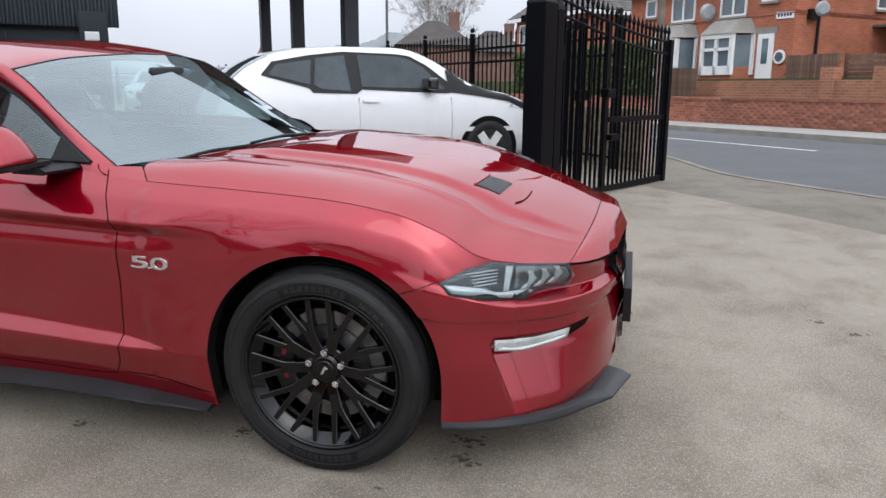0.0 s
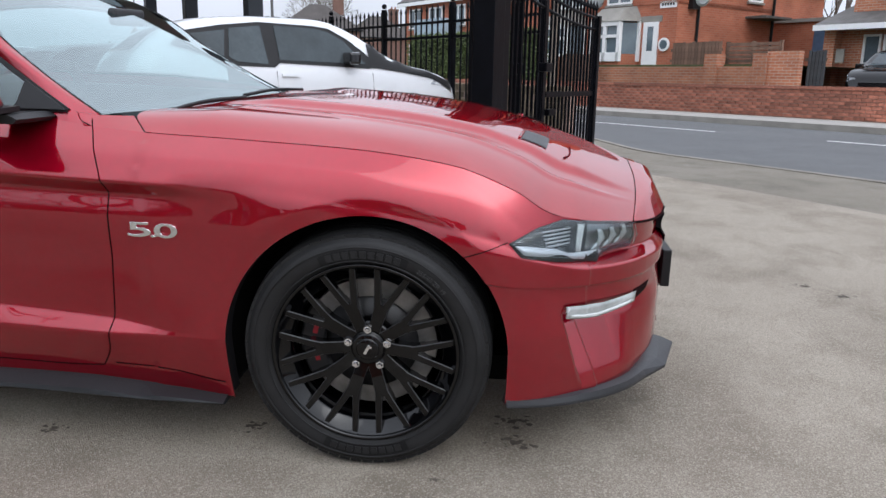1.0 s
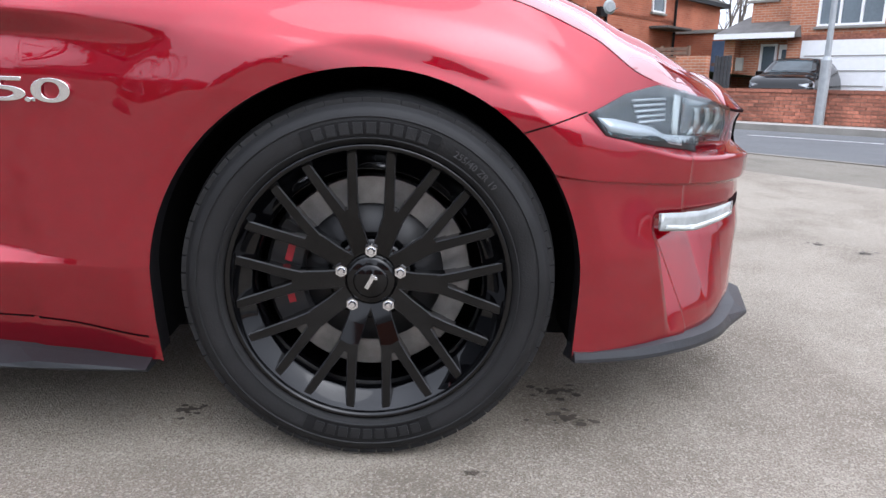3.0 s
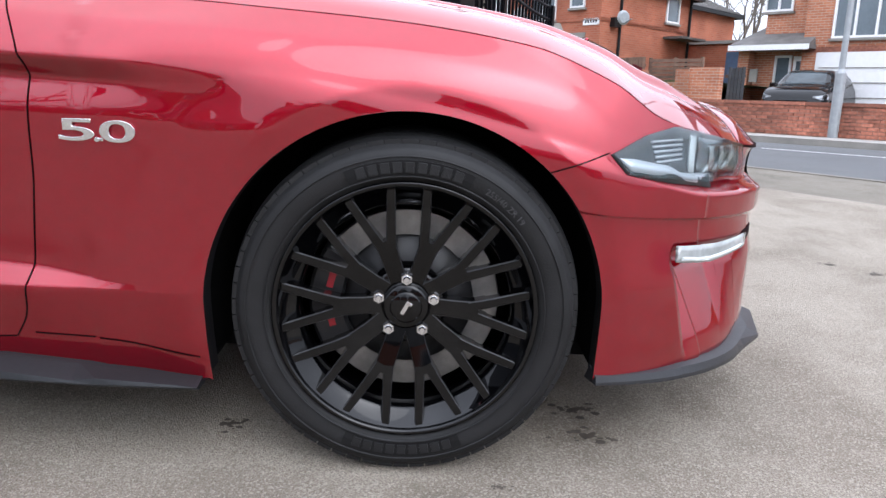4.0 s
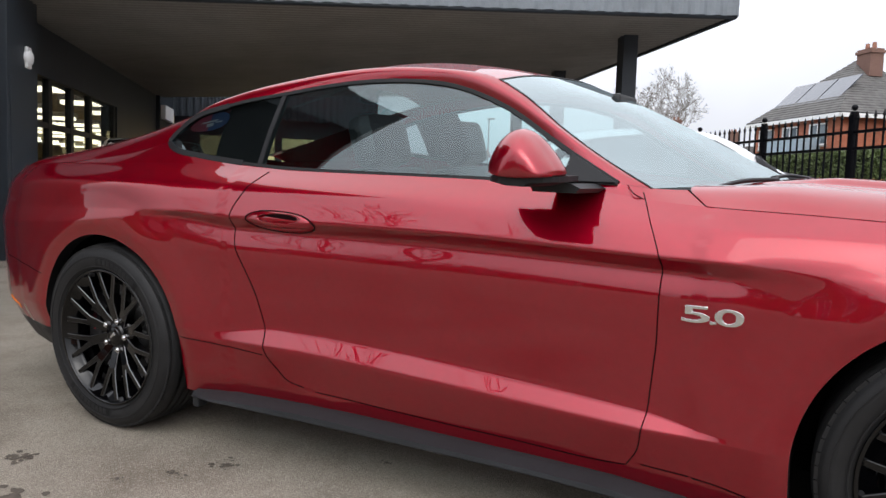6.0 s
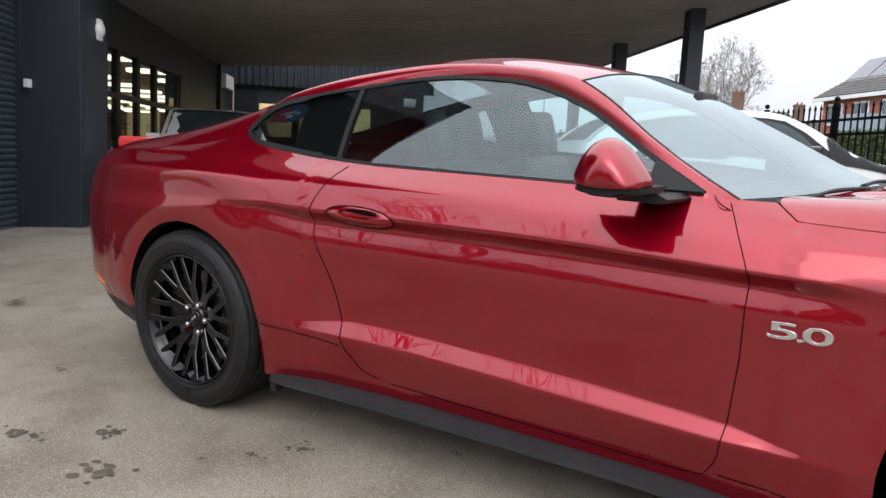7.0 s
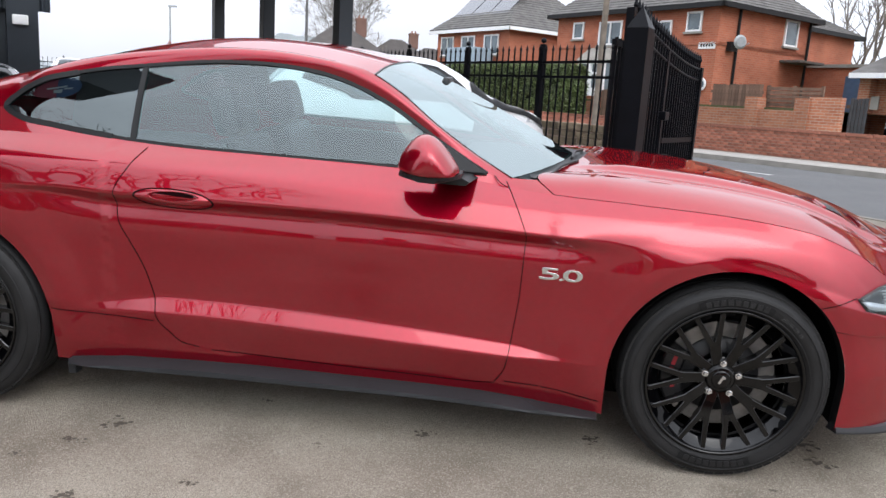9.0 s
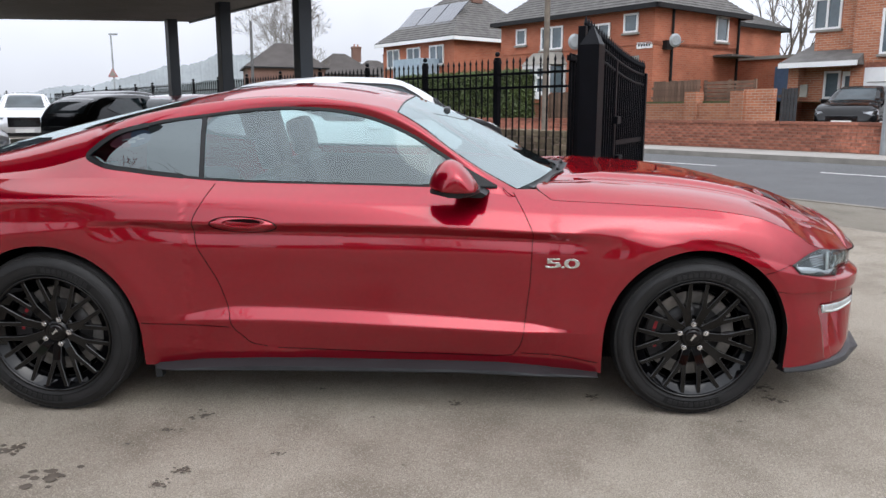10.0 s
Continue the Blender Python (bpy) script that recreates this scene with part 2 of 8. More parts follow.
M_YARD = ground_mat("forecourt_concrete", (0.375, 0.332, 0.274), (0.118, 0.096, 0.071), (0.44, 0.39, 0.325), 270, 0.72, 0.7, stain=0.9, patch=0.2)
M_ROAD = ground_mat("asphalt", (0.10, 0.102, 0.105), (0.062, 0.062, 0.065), (0.15, 0.15, 0.15), 90, 0.35, 0.5)
M_PAVE = ground_mat("pavement", (0.30, 0.285, 0.26), (0.17, 0.16, 0.15), (0.38, 0.36, 0.33), 70, 0.3, 0.4)
M_APRON = ground_mat("worn_apron", (0.20, 0.178, 0.145), (0.08, 0.07, 0.053), (0.26, 0.238, 0.205), 120, 0.5, 0.7, stain=0.85)
M_GRASS = ground_mat("rough_grass", (0.07, 0.09, 0.035), (0.04, 0.05, 0.02), (0.12, 0.13, 0.06), 40, 0.5, 0.8)
M_PAINT = mat("road_paint", (0.62, 0.62, 0.60), 0.7, var=0.2, scale=4, bump=0.2)
M_STAIN = mat("oil_stain", (0.08, 0.065, 0.05), 0.75, var=0.3, scale=30)


# ---- mesh helpers ----
def mesh_ob(name, verts, faces, material, parent=None, label="", smooth=False, normals=None):
    me = bpy.data.meshes.new(name)
    me.from_pydata([tuple(map(float, v)) for v in verts], [], faces)
    me.materials.append(material)
    if smooth:
        me.polygons.foreach_set("use_smooth", [True] * len(me.polygons))
    if normals is not None:
        me.normals_split_custom_set_from_vertices([tuple(map(float, q)) for q in normals])
    me.validate()
    ob = new(name, me)
    if parent:
        ob.parent = parent
    if label:
        ob["label"] = label
    return ob


def part(name, bm, material, parent, label="", smooth=False):
    """Links a bmesh as one mesh object under a thing or a part."""
    me = bpy.data.meshes.new(name)
    bm.to_mesh(me)
    bm.free()
    me.materials.append(material)
    if smooth:
        me.polygons.foreach_set("use_smooth", [True] * len(me.polygons))
    ob = new(name, me)
    if parent:
        ob.parent = parent
    if label:
        ob["label"] = label
    return ob


def thing(name, m, label, category, group="", kind=""):
    ob = new(name)
    ob.matrix_basis = m
    return tagged(ob, label, category, group, kind)


def box(bm, x0, x1, y0, y1, z0, z1, bevel=0.0, m=None):
    """Adds one box, with rounded edges if wanted, to a bmesh."""
    g = bmesh.ops.create_cube(bm, size=1.0)
    vs = g["verts"]
    for v in vs:
        v.co = Vector(((x0 + x1) / 2 + v.co.x * (x1 - x0), (y0 + y1) / 2 + v.co.y * (y1 - y0), (z0 + z1) / 2 + v.co.z * (z1 - z0)))
    if bevel:
        es = list({e for v in vs for e in v.link_edges})
        r = bmesh.ops.bevel(bm, geom=es, offset=bevel, segments=2, affect="EDGES", profile=0.6)
        vs = list({v for f in r["faces"] for v in f.verts} | {v for v in vs if v.is_valid})
    if m:
        bmesh.ops.transform(bm, matrix=m, verts=vs)
    return vs


def boxpart(name, dims, material, parent, label="", bevel=0.0, m=None):
    bm = bmesh.new()
    box(bm, *dims, bevel=bevel, m=m)
    return part(name, bm, material, parent, label)


def cyl(bm, r0, r1, a, b, seg=16, caps=True):
    """Adds a tapered cylinder from a to b."""
    a, b = Vector(a), Vector(b)
    d = b - a
    m = Matrix.Translation((a + b) / 2) @ d.to_track_quat("Z", "Y").to_matrix().to_4x4()
    bmesh.ops.create_cone(bm, cap_ends=caps, segments=seg, radius1=r0, radius2=r1, depth=d.length, matrix=m)


def pchip(xs, ys, x):
    """A smooth curve through points that does not overshoot."""
    xs, ys, x = np.asarray(xs, float), np.asarray(ys, float), np.asarray(x, float)
    h = np.diff(xs)
    s = np.diff(ys) / h
    d = np.zeros(len(xs))
    for i in range(1, len(xs) - 1):
        if s[i - 1] * s[i] > 0:
            w1, w2 = 2 * h[i] + h[i - 1], h[i] + 2 * h[i - 1]
            d[i] = (w1 + w2) / (w1 / s[i - 1] + w2 / s[i])
    d[0], d[-1] = s[0], s[-1]
    k = np.clip(np.searchsorted(xs, x) - 1, 0, len(h) - 1)
    t = np.clip((x - xs[k]) / h[k], 0, 1)
    return (2 * t**3 - 3 * t**2 + 1) * ys[k] + (t**3 - 2 * t**2 + t) * h[k] * d[k] + (-2 * t**3 + 3 * t**2) * ys[k + 1] + (t**3 - t**2) * h[k] * d[k + 1]


def spline(pts, n):
    """n points along a smooth curve through the given points."""
    p = np.asarray(pts, float)
    s = np.concatenate([[0], np.cumsum(np.linalg.norm(np.diff(p, axis=0), axis=1))])
    u = np.linspace(0, s[-1], n)
    # Catmull-Rom tangents
    g = np.gradient(p, s, axis=0)
    k = np.clip(np.searchsorted(s, u) - 1, 0, len(s) - 2)
    h = (s[k + 1] - s[k])[:, None]
    t = ((u - s[k])[:, None]) / h
    return (2 * t**3 - 3 * t**2 + 1) * p[k] + (t**3 - 2 * t**2 + t) * h * g[k] + (-2 * t**3 + 3 * t**2) * p[k + 1] + (t**3 - t**2) * h * g[k + 1]


def coons(c0, c1, d0, d1):
    """A surface between four edge curves: c0 and c1 along u (v = 0, 1), d0 and d1 along v (u = 0, 1)."""
    n, m = len(c0), len(d0)
    u = np.linspace(0, 1, n)[:, None, None]
    v = np.linspace(0, 1, m)[None, :, None]
    c0, c1, d0, d1 = c0[:, None], c1[:, None], d0[None], d1[None]
    return (1 - v) * c0 + v * c1 + (1 - u) * d0 + u * d1 - ((1 - u) * (1 - v) * c0[:1] + u * (1 - v) * c0[-1:] + (1 - u) * v * c1[:1] + u * v * c1[-1:])


def grid_faces(n, m, flip=False, keep=None):
    out = []
    for i in range(n - 1):
        for j in range(m - 1):
            if keep is not None and not keep[i, j]:
                continue
            f = (i * m + j, (i + 1) * m + j, (i + 1) * m + j + 1, i * m + j + 1)
            out.append(f[::-1] if flip else f)
    return out


def grid_normals(g, out):
    """Vertex normals of a grid, turned to the side where out lies."""
    a, b = np.gradient(g, axis=0), np.gradient(g, axis=1)
    nn = np.cross(a, b)
    nn /= np.linalg.norm(nn, axis=2, keepdims=True) + 1e-12
    if (nn * np.asarray(out, float)).sum() < 0:
        nn = -nn
    return nn


def sheet(name, g, out, material, parent, label="", keep=None, mirror=None, pair=False):
    """A smooth grid as a mesh, its faces to the side of out; mirror: also the other half across y = mirror, in the same mesh."""
    if pair:
        g2 = g * np.array([1, -1, 1]) + np.array([0, 2 * mirror, 0])
        sheet(name, g2, np.asarray(out) * np.array([1, -1, 1]), material, parent, label, keep)
        mirror = None
    n, m = g.shape[:2]
    nn = grid_normals(g, out)
    a = np.cross(np.gradient(g, axis=0), np.gradient(g, axis=1))
    flip = (a * nn).sum() < 0
    v, q, f = g.reshape(-1, 3), nn.reshape(-1, 3), grid_faces(n, m, flip, keep)
    if mirror is not None:
        v2, q2 = v.copy(), q.copy()
        v2[:, 1] = 2 * mirror - v2[:, 1]
        q2[:, 1] *= -1
        f = f + [tuple(k + len(v) for k in reversed(w)) for w in f]
        v, q = np.vstack([v, v2]), np.vstack([q, q2])
    return mesh_ob(name, v, f, material, parent, label, True, q)


def ribbon(name, pts, nrm, width, lift, material, parent, label=""):
    """A narrow strip of real thickness along a line on a surface."""
    p = np.asarray(pts, float)
    nrm = np.broadcast_to(np.asarray(nrm, float), p.shape)
    nrm = nrm / np.linalg.norm(nrm, axis=1, keepdims=True)
    t = np.gradient(p, axis=0)
    s = np.cross(t, nrm)
    s /= np.linalg.norm(s, axis=1, keepdims=True) + 1e-12
    k = len(p)
    rows = [p + s * width / 2 - nrm * 0.004, p + s * width / 2 + nrm * lift, p - s * width / 2 + nrm * lift, p - s * width / 2 - nrm * 0.004]
    v = np.vstack(rows)
    f = []
    for i in range(k - 1):
        for a, b in ((0, 1), (1, 2), (2, 3), (3, 0)):
            f.append((a * k + i, b * k + i, b * k + i + 1, a * k + i + 1))
    f += [(0, k, 2 * k, 3 * k), (k - 1, 4 * k - 1, 3 * k - 1, 2 * k - 1)]
    ob = mesh_ob(name, v, f, material, parent, label)
    bm = bmesh.new()
    bm.from_mesh(ob.data)
    bmesh.ops.recalc_face_normals(bm, faces=bm.faces)
    bm.to_mesh(ob.data)
    bm.free()
    return ob


def tube(name, pts, r, material, parent, label="", seg=8):
    p = np.asarray(pts, float)
    k = len(p)
    t = np.gradient(p, axis=0)
    t /= np.linalg.norm(t, axis=1, keepdims=True)
    ref = np.array([0.0, 0, 1]) if abs(t[:, 2]).mean() < 0.8 else np.array([1.0, 0, 0])
    a = np.cross(t, ref)
    a /= np.linalg.norm(a, axis=1, keepdims=True)
    b = np.cross(t, a)
    rr = np.broadcast_to(np.asarray(r, float), (k,))[:, None]
    v = np.vstack([p + rr * (a * math.cos(w) + b * math.sin(w)) for w in np.linspace(0, 2 * math.pi, seg, endpoint=False)])
    f = [(j * k + i, j * k + i + 1, ((j + 1) % seg) * k + i + 1, ((j + 1) % seg) * k + i) for j in range(seg) for i in range(k - 1)]
    f += [tuple(j * k for j in range(seg)), tuple(j * k + k - 1 for j in reversed(range(seg)))]
    return mesh_ob(name, v, f, material, parent, label, True)


def lathe(name, prof, material, parent, label="", seg=96, smooth=True):
    """A profile of (radius, y) turned round the y axis."""
    k = len(prof)
    v = [(r * math.cos(w), y, r * math.sin(w)) for w in np.linspace(0, 2 * math.pi, seg, endpoint=False) for r, y in prof]
    f = [(j * k + i, j * k + i + 1, ((j + 1) % seg) * k + i + 1, ((j + 1) % seg) * k + i) for j in range(seg) for i in range(k - 1)]
    ob = mesh_ob(name, v, f, material, parent, label, smooth)
    bm = bmesh.new()
    bm.from_mesh(ob.data)
    bmesh.ops.recalc_face_normals(bm, faces=bm.faces)
    bm.to_mesh(ob.data)
    bm.free()
    return ob


# ---- the site: local x runs across the road (q), local y along it (p) ----
SITE = pose(0, 0, 0, 0, 0, 39.8)
QN, PN = Vector((0.768, 0.640)), Vector((-0.640, 0.768))


def gz(q, p):
    """Height of the ground: the forecourt climbs, then levels out towards the road."""
    y = 0.640 * q + 0.768 * p
    a, s = abs(y), math.tan(radians(SLOPE))
    h = s * a if a < 3 else s * 3 + s * 2.0 * (1 - math.exp(-(a - 3) / 2.0))
    # the yard falls gently towards the showroom
    x = 0.768 * q - 0.640 * p
    across = min(max((5.0 - q) / 1.5, 0), 1)
    far = min(max((y - 1.5) / 5.0, 0), 1)
    far = far * far * (3 - 2 * far) * min(max((16 - y) / 4, 0), 1)
    fall = 0.045 * min(max(-x, 0), 10) * far + 0.035 * min(max(-x - 4.5, 0), 5) * (1 - far) * (1 if y < 8 else 0)
    return math.copysign(h, y) - fall * across


def strip(name, q0, q1, p0, p1, dz, material, label, category, nq=8, np_=90, skirt=0.0):
    """A sheet of ground that follows its height."""
    ps = np.unique(np.concatenate([np.linspace(p0, p1, np_), np.linspace(max(p0, -12), min(p1, 14), 60)]))
    fa = q0 if callable(q0) else (lambda p: q0)
    fb = q1 if callable(q1) else (lambda p: q1)
    qs = range(nq)
    v = [(fa(p) + (fb(p) - fa(p)) * i / (nq - 1), p) for i in qs for p in ps]
    v = [(q, p, gz(q, p) + dz) for q, p in v]
    f = grid_faces(len(qs), len(ps), False)
    if skirt:
        k = len(v)
        v += [(fn(p), p, gz(fn(p), p) + dz - skirt) for fn in (fa, fb) for p in ps]
        m = len(ps)
        for i in range(m - 1):
            f.append((i, i + 1, k + i + 1, k + i))
            a = (len(qs) - 1) * m
            f.append((a + i + 1, a + i, k + m + i, k + m + i + 1))
    ob = mesh_ob(name, v, f, material)
    ob.matrix_basis = SITE
    return tagged(ob, label, category, "", "structure")


far_v = [(-1500, -1500, -0.6), (1500, -1500, -0.6), (1500, 1500, -0.6), (-1500, 1500, -0.6)]
ground = mesh_ob("ground", far_v, [(0, 1, 2, 3)], M_GRASS)
tagged(ground, "rough grassy ground stretching away to the horizon", "ground", "", "structure")
strip("forecourt", -30, 4.6, -45, 60, 0.0, M_YARD, "worn grey concrete forecourt with dark stains", "ground", 60, 160, 0.7)
def kerb_q(p, off=0.0):
    """The near kerb swings out beyond the gateway."""
    t = min(max((p - 3.8) / 3.0, 0.0), 1.0)
    return 6.06 + off + 1.05 * t * t * (3 - 2 * t)


strip("apron", 4.6, lambda p: kerb_q(p), -45, 60, -0.004, M_APRON, "cracked mossy concrete crossing between yard and road", "ground", 6, 120, 0.7)
kerb_n = strip("kerb", lambda p: kerb_q(p), lambda p: kerb_q(p, 0.10), -45, 60, 0.006, M_KERB, "worn flush kerb edge along the road", "kerb", 2, 120, 0.3)
strip("road", lambda p: kerb_q(p, 0.10), 12.9, -60, 120, -0.03, M_ROAD, "grey asphalt two-lane road", "road", 14, 160, 0.5)
strip("kerb", 12.9, 13.04, -60, 120, 0.085, M_CONC, "pale concrete kerb stones", "kerb", 2, 120, 0.3)
strip("pavement", 13.04, 15.0, -60, 120, 0.08, M_PAVE, "grey pavement before the brick garden wall", "pavement", 4, 120, 0.3)
for k in range(-5, 14):
    p1 = 4.41 - 6.0 * k + 24
    v = [(q, p, gz(q, p) - 0.026) for q in (10.38, 10.48) for p in np.linspace(p1 - 4.0, p1, 10)]
    ob = mesh_ob("centre_line", v, grid_faces(2, 10, True), M_PAINT)
    ob.matrix_basis = SITE
    tagged(ob, "white painted dash on the road", "road marking", "centre line dashes", "structure")


def site_thing(name, q, p, z, label, category, group="", kind="", turn=0):
    return thing(name, SITE @ pose(q, p, z, 0, 0, turn), label, category, group, kind)


# ---- main building with shutter, showroom and canopy ----
bld = site_thing("building", 0, 0, 0, "dark blue-grey clad car showroom with roller shutter", "building", "", "structure")
WQ = -5.1
boxpart("front_wall", (WQ - 0.3, WQ, 4.1, 4.4, -0.4, 5.4), M_NAVY, bld)
boxpart("upper_wall", (WQ - 0.3, WQ, 4.4, 21.0, 3.3, 5.4), M_NAVY, bld)
boxpart("end_wall", (-14, WQ - 0.3, 4.1, 4.4, -0.4, 5.4), M_NAVY, bld)
boxpart("roof_overhang", (WQ + 0.004, -2.95, 1.36, 4.6, 2.9, 3.45), M_NAVY, bld, "low dark roof projecting over the shutter")
boxpart("roof", (-14, WQ + 0.02, 4.1, 21.3, 5.4, 5.55), M_FASCIA, bld)
boxpart("column", (WQ - 0.5, WQ + 0.35, 8.19, 9.17, -0.3, 3.5), M_NAVY, bld, "boxed steel corner column", 0.01)
boxpart("recess_panel", (WQ + 0.35, WQ + 0.358, 8.27, 9.09, 0.2, 2.1), M_NAVY, bld)
shutter = site_thing("roller_shutter", WQ - 0.36, 4.4, -0.1, "closed dark blue-grey roller shutter", "shutter")
for k in range(46):
    bm = bmesh.new()
    z = k * 0.075
    vs = [bm.verts.new(c) for y in (0, 3.8) for c in ((-0.02, y, z), (0.0, y, z + 0.004), (0.018, y, z + 0.03), (0.018, y, z + 0.05), (0.0, y, z + 0.072), (-0.02, y, z + 0.075))]
    for i in range(5):
        bm.faces.new((vs[i], vs[6 + i], vs[7 + i], vs[i + 1]))
    part("slat", bm, M_SHUTTER, shutter)
boxpart("shutter_guide", (-0.05, 0.06, 3.72, 3.79, 0, 3.4), M_NAVY, shutter)
boxpart("shutter_guide", (-0.05, 0.06, -0.05, 0.08, 0, 3.4), M_NAVY, shutter)
lampw = site_thing("bulkhead_lamp", WQ + 0.37, 8.79, 2.38, "white round-fronted wall lamp on the column", "lamp")
bm = bmesh.new()
bmesh.ops.create_uvsphere(bm, u_segments=20, v_segments=12, radius=0.10)
for v_ in bm.verts:
    v_.co.x *= 0.6
part("diffuser", bm, M_UPVC, lampw, "white plastic diffuser", True)
boxpart("back_plate", (-0.02, 0.02, -0.08, 0.08, -0.13, 0.13), M_UPVC, lampw, "", 0.02)
sw = site_thing("switch_box", WQ - 0.25, 8.14, 1.58, "small white switch box beside the shutter", "switch")
boxpart("cover", (0.0, 0.06, -0.05, 0.05, 0, 0.1), M_UPVC, sw, "", 0.01)
# showroom: glazed front, lit inside
boxpart("stall_riser", (WQ - 0.25, WQ, 8.95, 21.0, -0.3, 0.35), M_NAVY, bld)
boxpart("showroom_floor", (-18, WQ - 0.3, 8.95, 46, 0.2, 0.28), M_SHOWROOM, bld)
boxpart("showroom_back", (-18.2, -18.0, 8.95, 46, 0.2, 3.0), M_SHOWROOM, bld)
boxpart("showroom_end", (-18, WQ - 0.3, 8.75, 8.95, 0.2, 3.0), M_SHOWROOM, bld)
boxpart("showroom_end", (-18, WQ - 0.3, 46.0, 46.2, 0.2, 3.0), M_SHOWROOM, bld)
boxpart("showroom_wall", (WQ - 0.35, WQ - 0.25, 21.0, 46.2, 0.2, 3.0), M_SHOWROOM, bld)
boxpart("showroom_ceiling", (-18.2, WQ - 0.3, 8.95, 46.2, 2.9, 3.0), M_SHOWROOM, bld)
boxpart("head_panel", (WQ - 0.25, WQ, 8.95, 21.0, 2.38, 3.3), M_NAVY, bld)
for p in (9.3, 10.87, 11.92, 12.99, 14.63):
    boxpart("mullion", (WQ - 0.12, WQ - 0.03, p - 0.08, p + 0.08, 0.35, 2.38), M_BLACK, bld)
boxpart("transom", (WQ - 0.11, WQ - 0.035, 9.17, 14.63, 1.66, 1.74), M_BLACK, bld)
boxpart("shop_glass", (WQ - 0.075, WQ - 0.065, 9.17, 14.63, 0.35, 2.38), M_CLEAR, bld)
boxpart("front_wall", (WQ - 0.3, WQ, 14.70, 21.0, 0.35, 2.38), M_NAVY, bld)
boxpart("downpipe", (WQ, WQ + 0.09, 18.6, 18.7, 0.2, 3.3), M_NAVY, bld)
boxpart("sign_box", (WQ, WQ + 0.12, 19.2, 20.4, 2.55, 2.9), M_UPVC, bld)
for i in range(4):
    for j in range(14):
        st = site_thing("strip_light", -6.4 - 2.6 * i, 10.2 + 2.6 * j, 2.72, "lit ceiling strip light in the showroom", "lamp", "showroom strip lights")
        boxpart("tube", (-0.7, 0.7, -0.15, 0.15, -0.04, 0.05), M_STRIP, st)
        boxpart("tray", (-0.75, 0.75, -0.18, 0.18, 0.05, 0.18), M_UPVC, st)
# return wall at the far end, corrugated above a lit window
bm = bmesh.new()
prev = None
for k in range(0, 121):
    q = WQ + 5.75 * k / 120
    yy = 21.0 + (0.05 if (k // 2) % 2 else 0.0)
    a, b = bm.verts.new((q, yy, 2.8)), bm.verts.new((q, yy, 5.4))
    if prev:
        bm.faces.new((prev[0], prev[1], b, a))
    prev = (a, b)
part("corrugated_wall", bm, M_NAVY, bld, "dark blue corrugated cladding")
boxpart("return_wall", (WQ, 0.35, 21.2, 21.5, -0.3, 5.38), M_NAVY, bld)
boxpart("return_panel", (-0.35, 0.36, 20.96, 21.3, -0.3, 3.2), M_NAVY, bld)
for q0 in (-4.37, -3.23, -2.1):
    boxpart("lit_window", (q0, q0 + 0.92, 21.12, 21.18, 0.8, 2.3), glow("warm_window", (0.8, 0.62, 0.3), 0.5), bld)
    boxpart("window_post", (q0 - 0.08, q0, 21.0, 21.16, 0.3, 2.6), M_NAVY, bld)
lamp2 = site_thing("bulkhead_lamp", -0.05, 20.93, 2.55, "white wall lamp on the far wall", "lamp")
boxpart("diffuser", (-0.18, 0.18, -0.05, 0.03, -0.12, 0.12), M_UPVC, lamp2, "", 0.03)

can = site_thing("canopy", 0, 0, 0, "flat steel canopy with grey corrugated fascia on dark posts", "canopy")
CP0, CQ1, CZ = 8.5, 4.45, 3.5


def soffit_z(q):
    """The canopy drains towards the building."""
    return CZ - 0.43 * (CQ1 - q) / (CQ1 - WQ)


def far_edge(q):
    """Where the canopy ends: its far edge runs slightly askew."""
    return 17.75 + 1.25 * (CQ1 - q) / (CQ1 - WQ)


bm = bmesh.new()
prev = None
k = 0
p = CP0
while p < far_edge(WQ):
    up = 0.022 if k % 4 in (1, 2) else 0.0
    q1 = min(CQ1, CQ1 - (p - far_edge(CQ1)) / 1.25 * (CQ1 - WQ))
    a, b = bm.verts.new((WQ, p, soffit_z(WQ) + up)), bm.verts.new((q1, p, soffit_z(q1) + up))
    if prev:
        bm.faces.new((prev[0], a, b, prev[1]))
    prev = (a, b)
    p += 0.035
    k += 1
part("soffit", bm, M_SOFFIT, can, "brown-grey ribbed soffit")
deck = [(q, p, z) for z in (0.06, None) for q, p in ((WQ, CP0), (CQ1, CP0), (CQ1, far_edge(CQ1)), (WQ, far_edge(WQ)))]
deck = [(q, p, soffit_z(q) + z if z else CZ + 0.55) for q, p, z in deck]
mesh_ob("deck", deck, [(3, 2, 1, 0), (4, 5, 6, 7), (0, 1, 5, 4), (1, 2, 6, 5), (2, 3, 7, 6), (3, 0, 4, 7)], M_FASCIA, can)


def corrugated(name, a, b, z0, z1, out, parent, material, pitch=0.06):
    """An upright ribbed sheet from a to b in the plan."""
    a, b = Vector(a), Vector(b)
    d = (b - a)
    n = int(d.length / pitch)
    side = Vector((d.y, -d.x)).normalized() * out
    v, f = [], []
    for k in range(n + 1):
        w = a + d * (k / n) + side * (0.025 if k % 4 in (1, 2) else 0.0)
        v += [(w.x, w.y, z0(w.x)), (w.x, w.y, z1)]
        if k:
            f.append((2 * k - 2, 2 * k, 2 * k + 1, 2 * k - 1))
    return mesh_ob(name, v, f, material, parent)


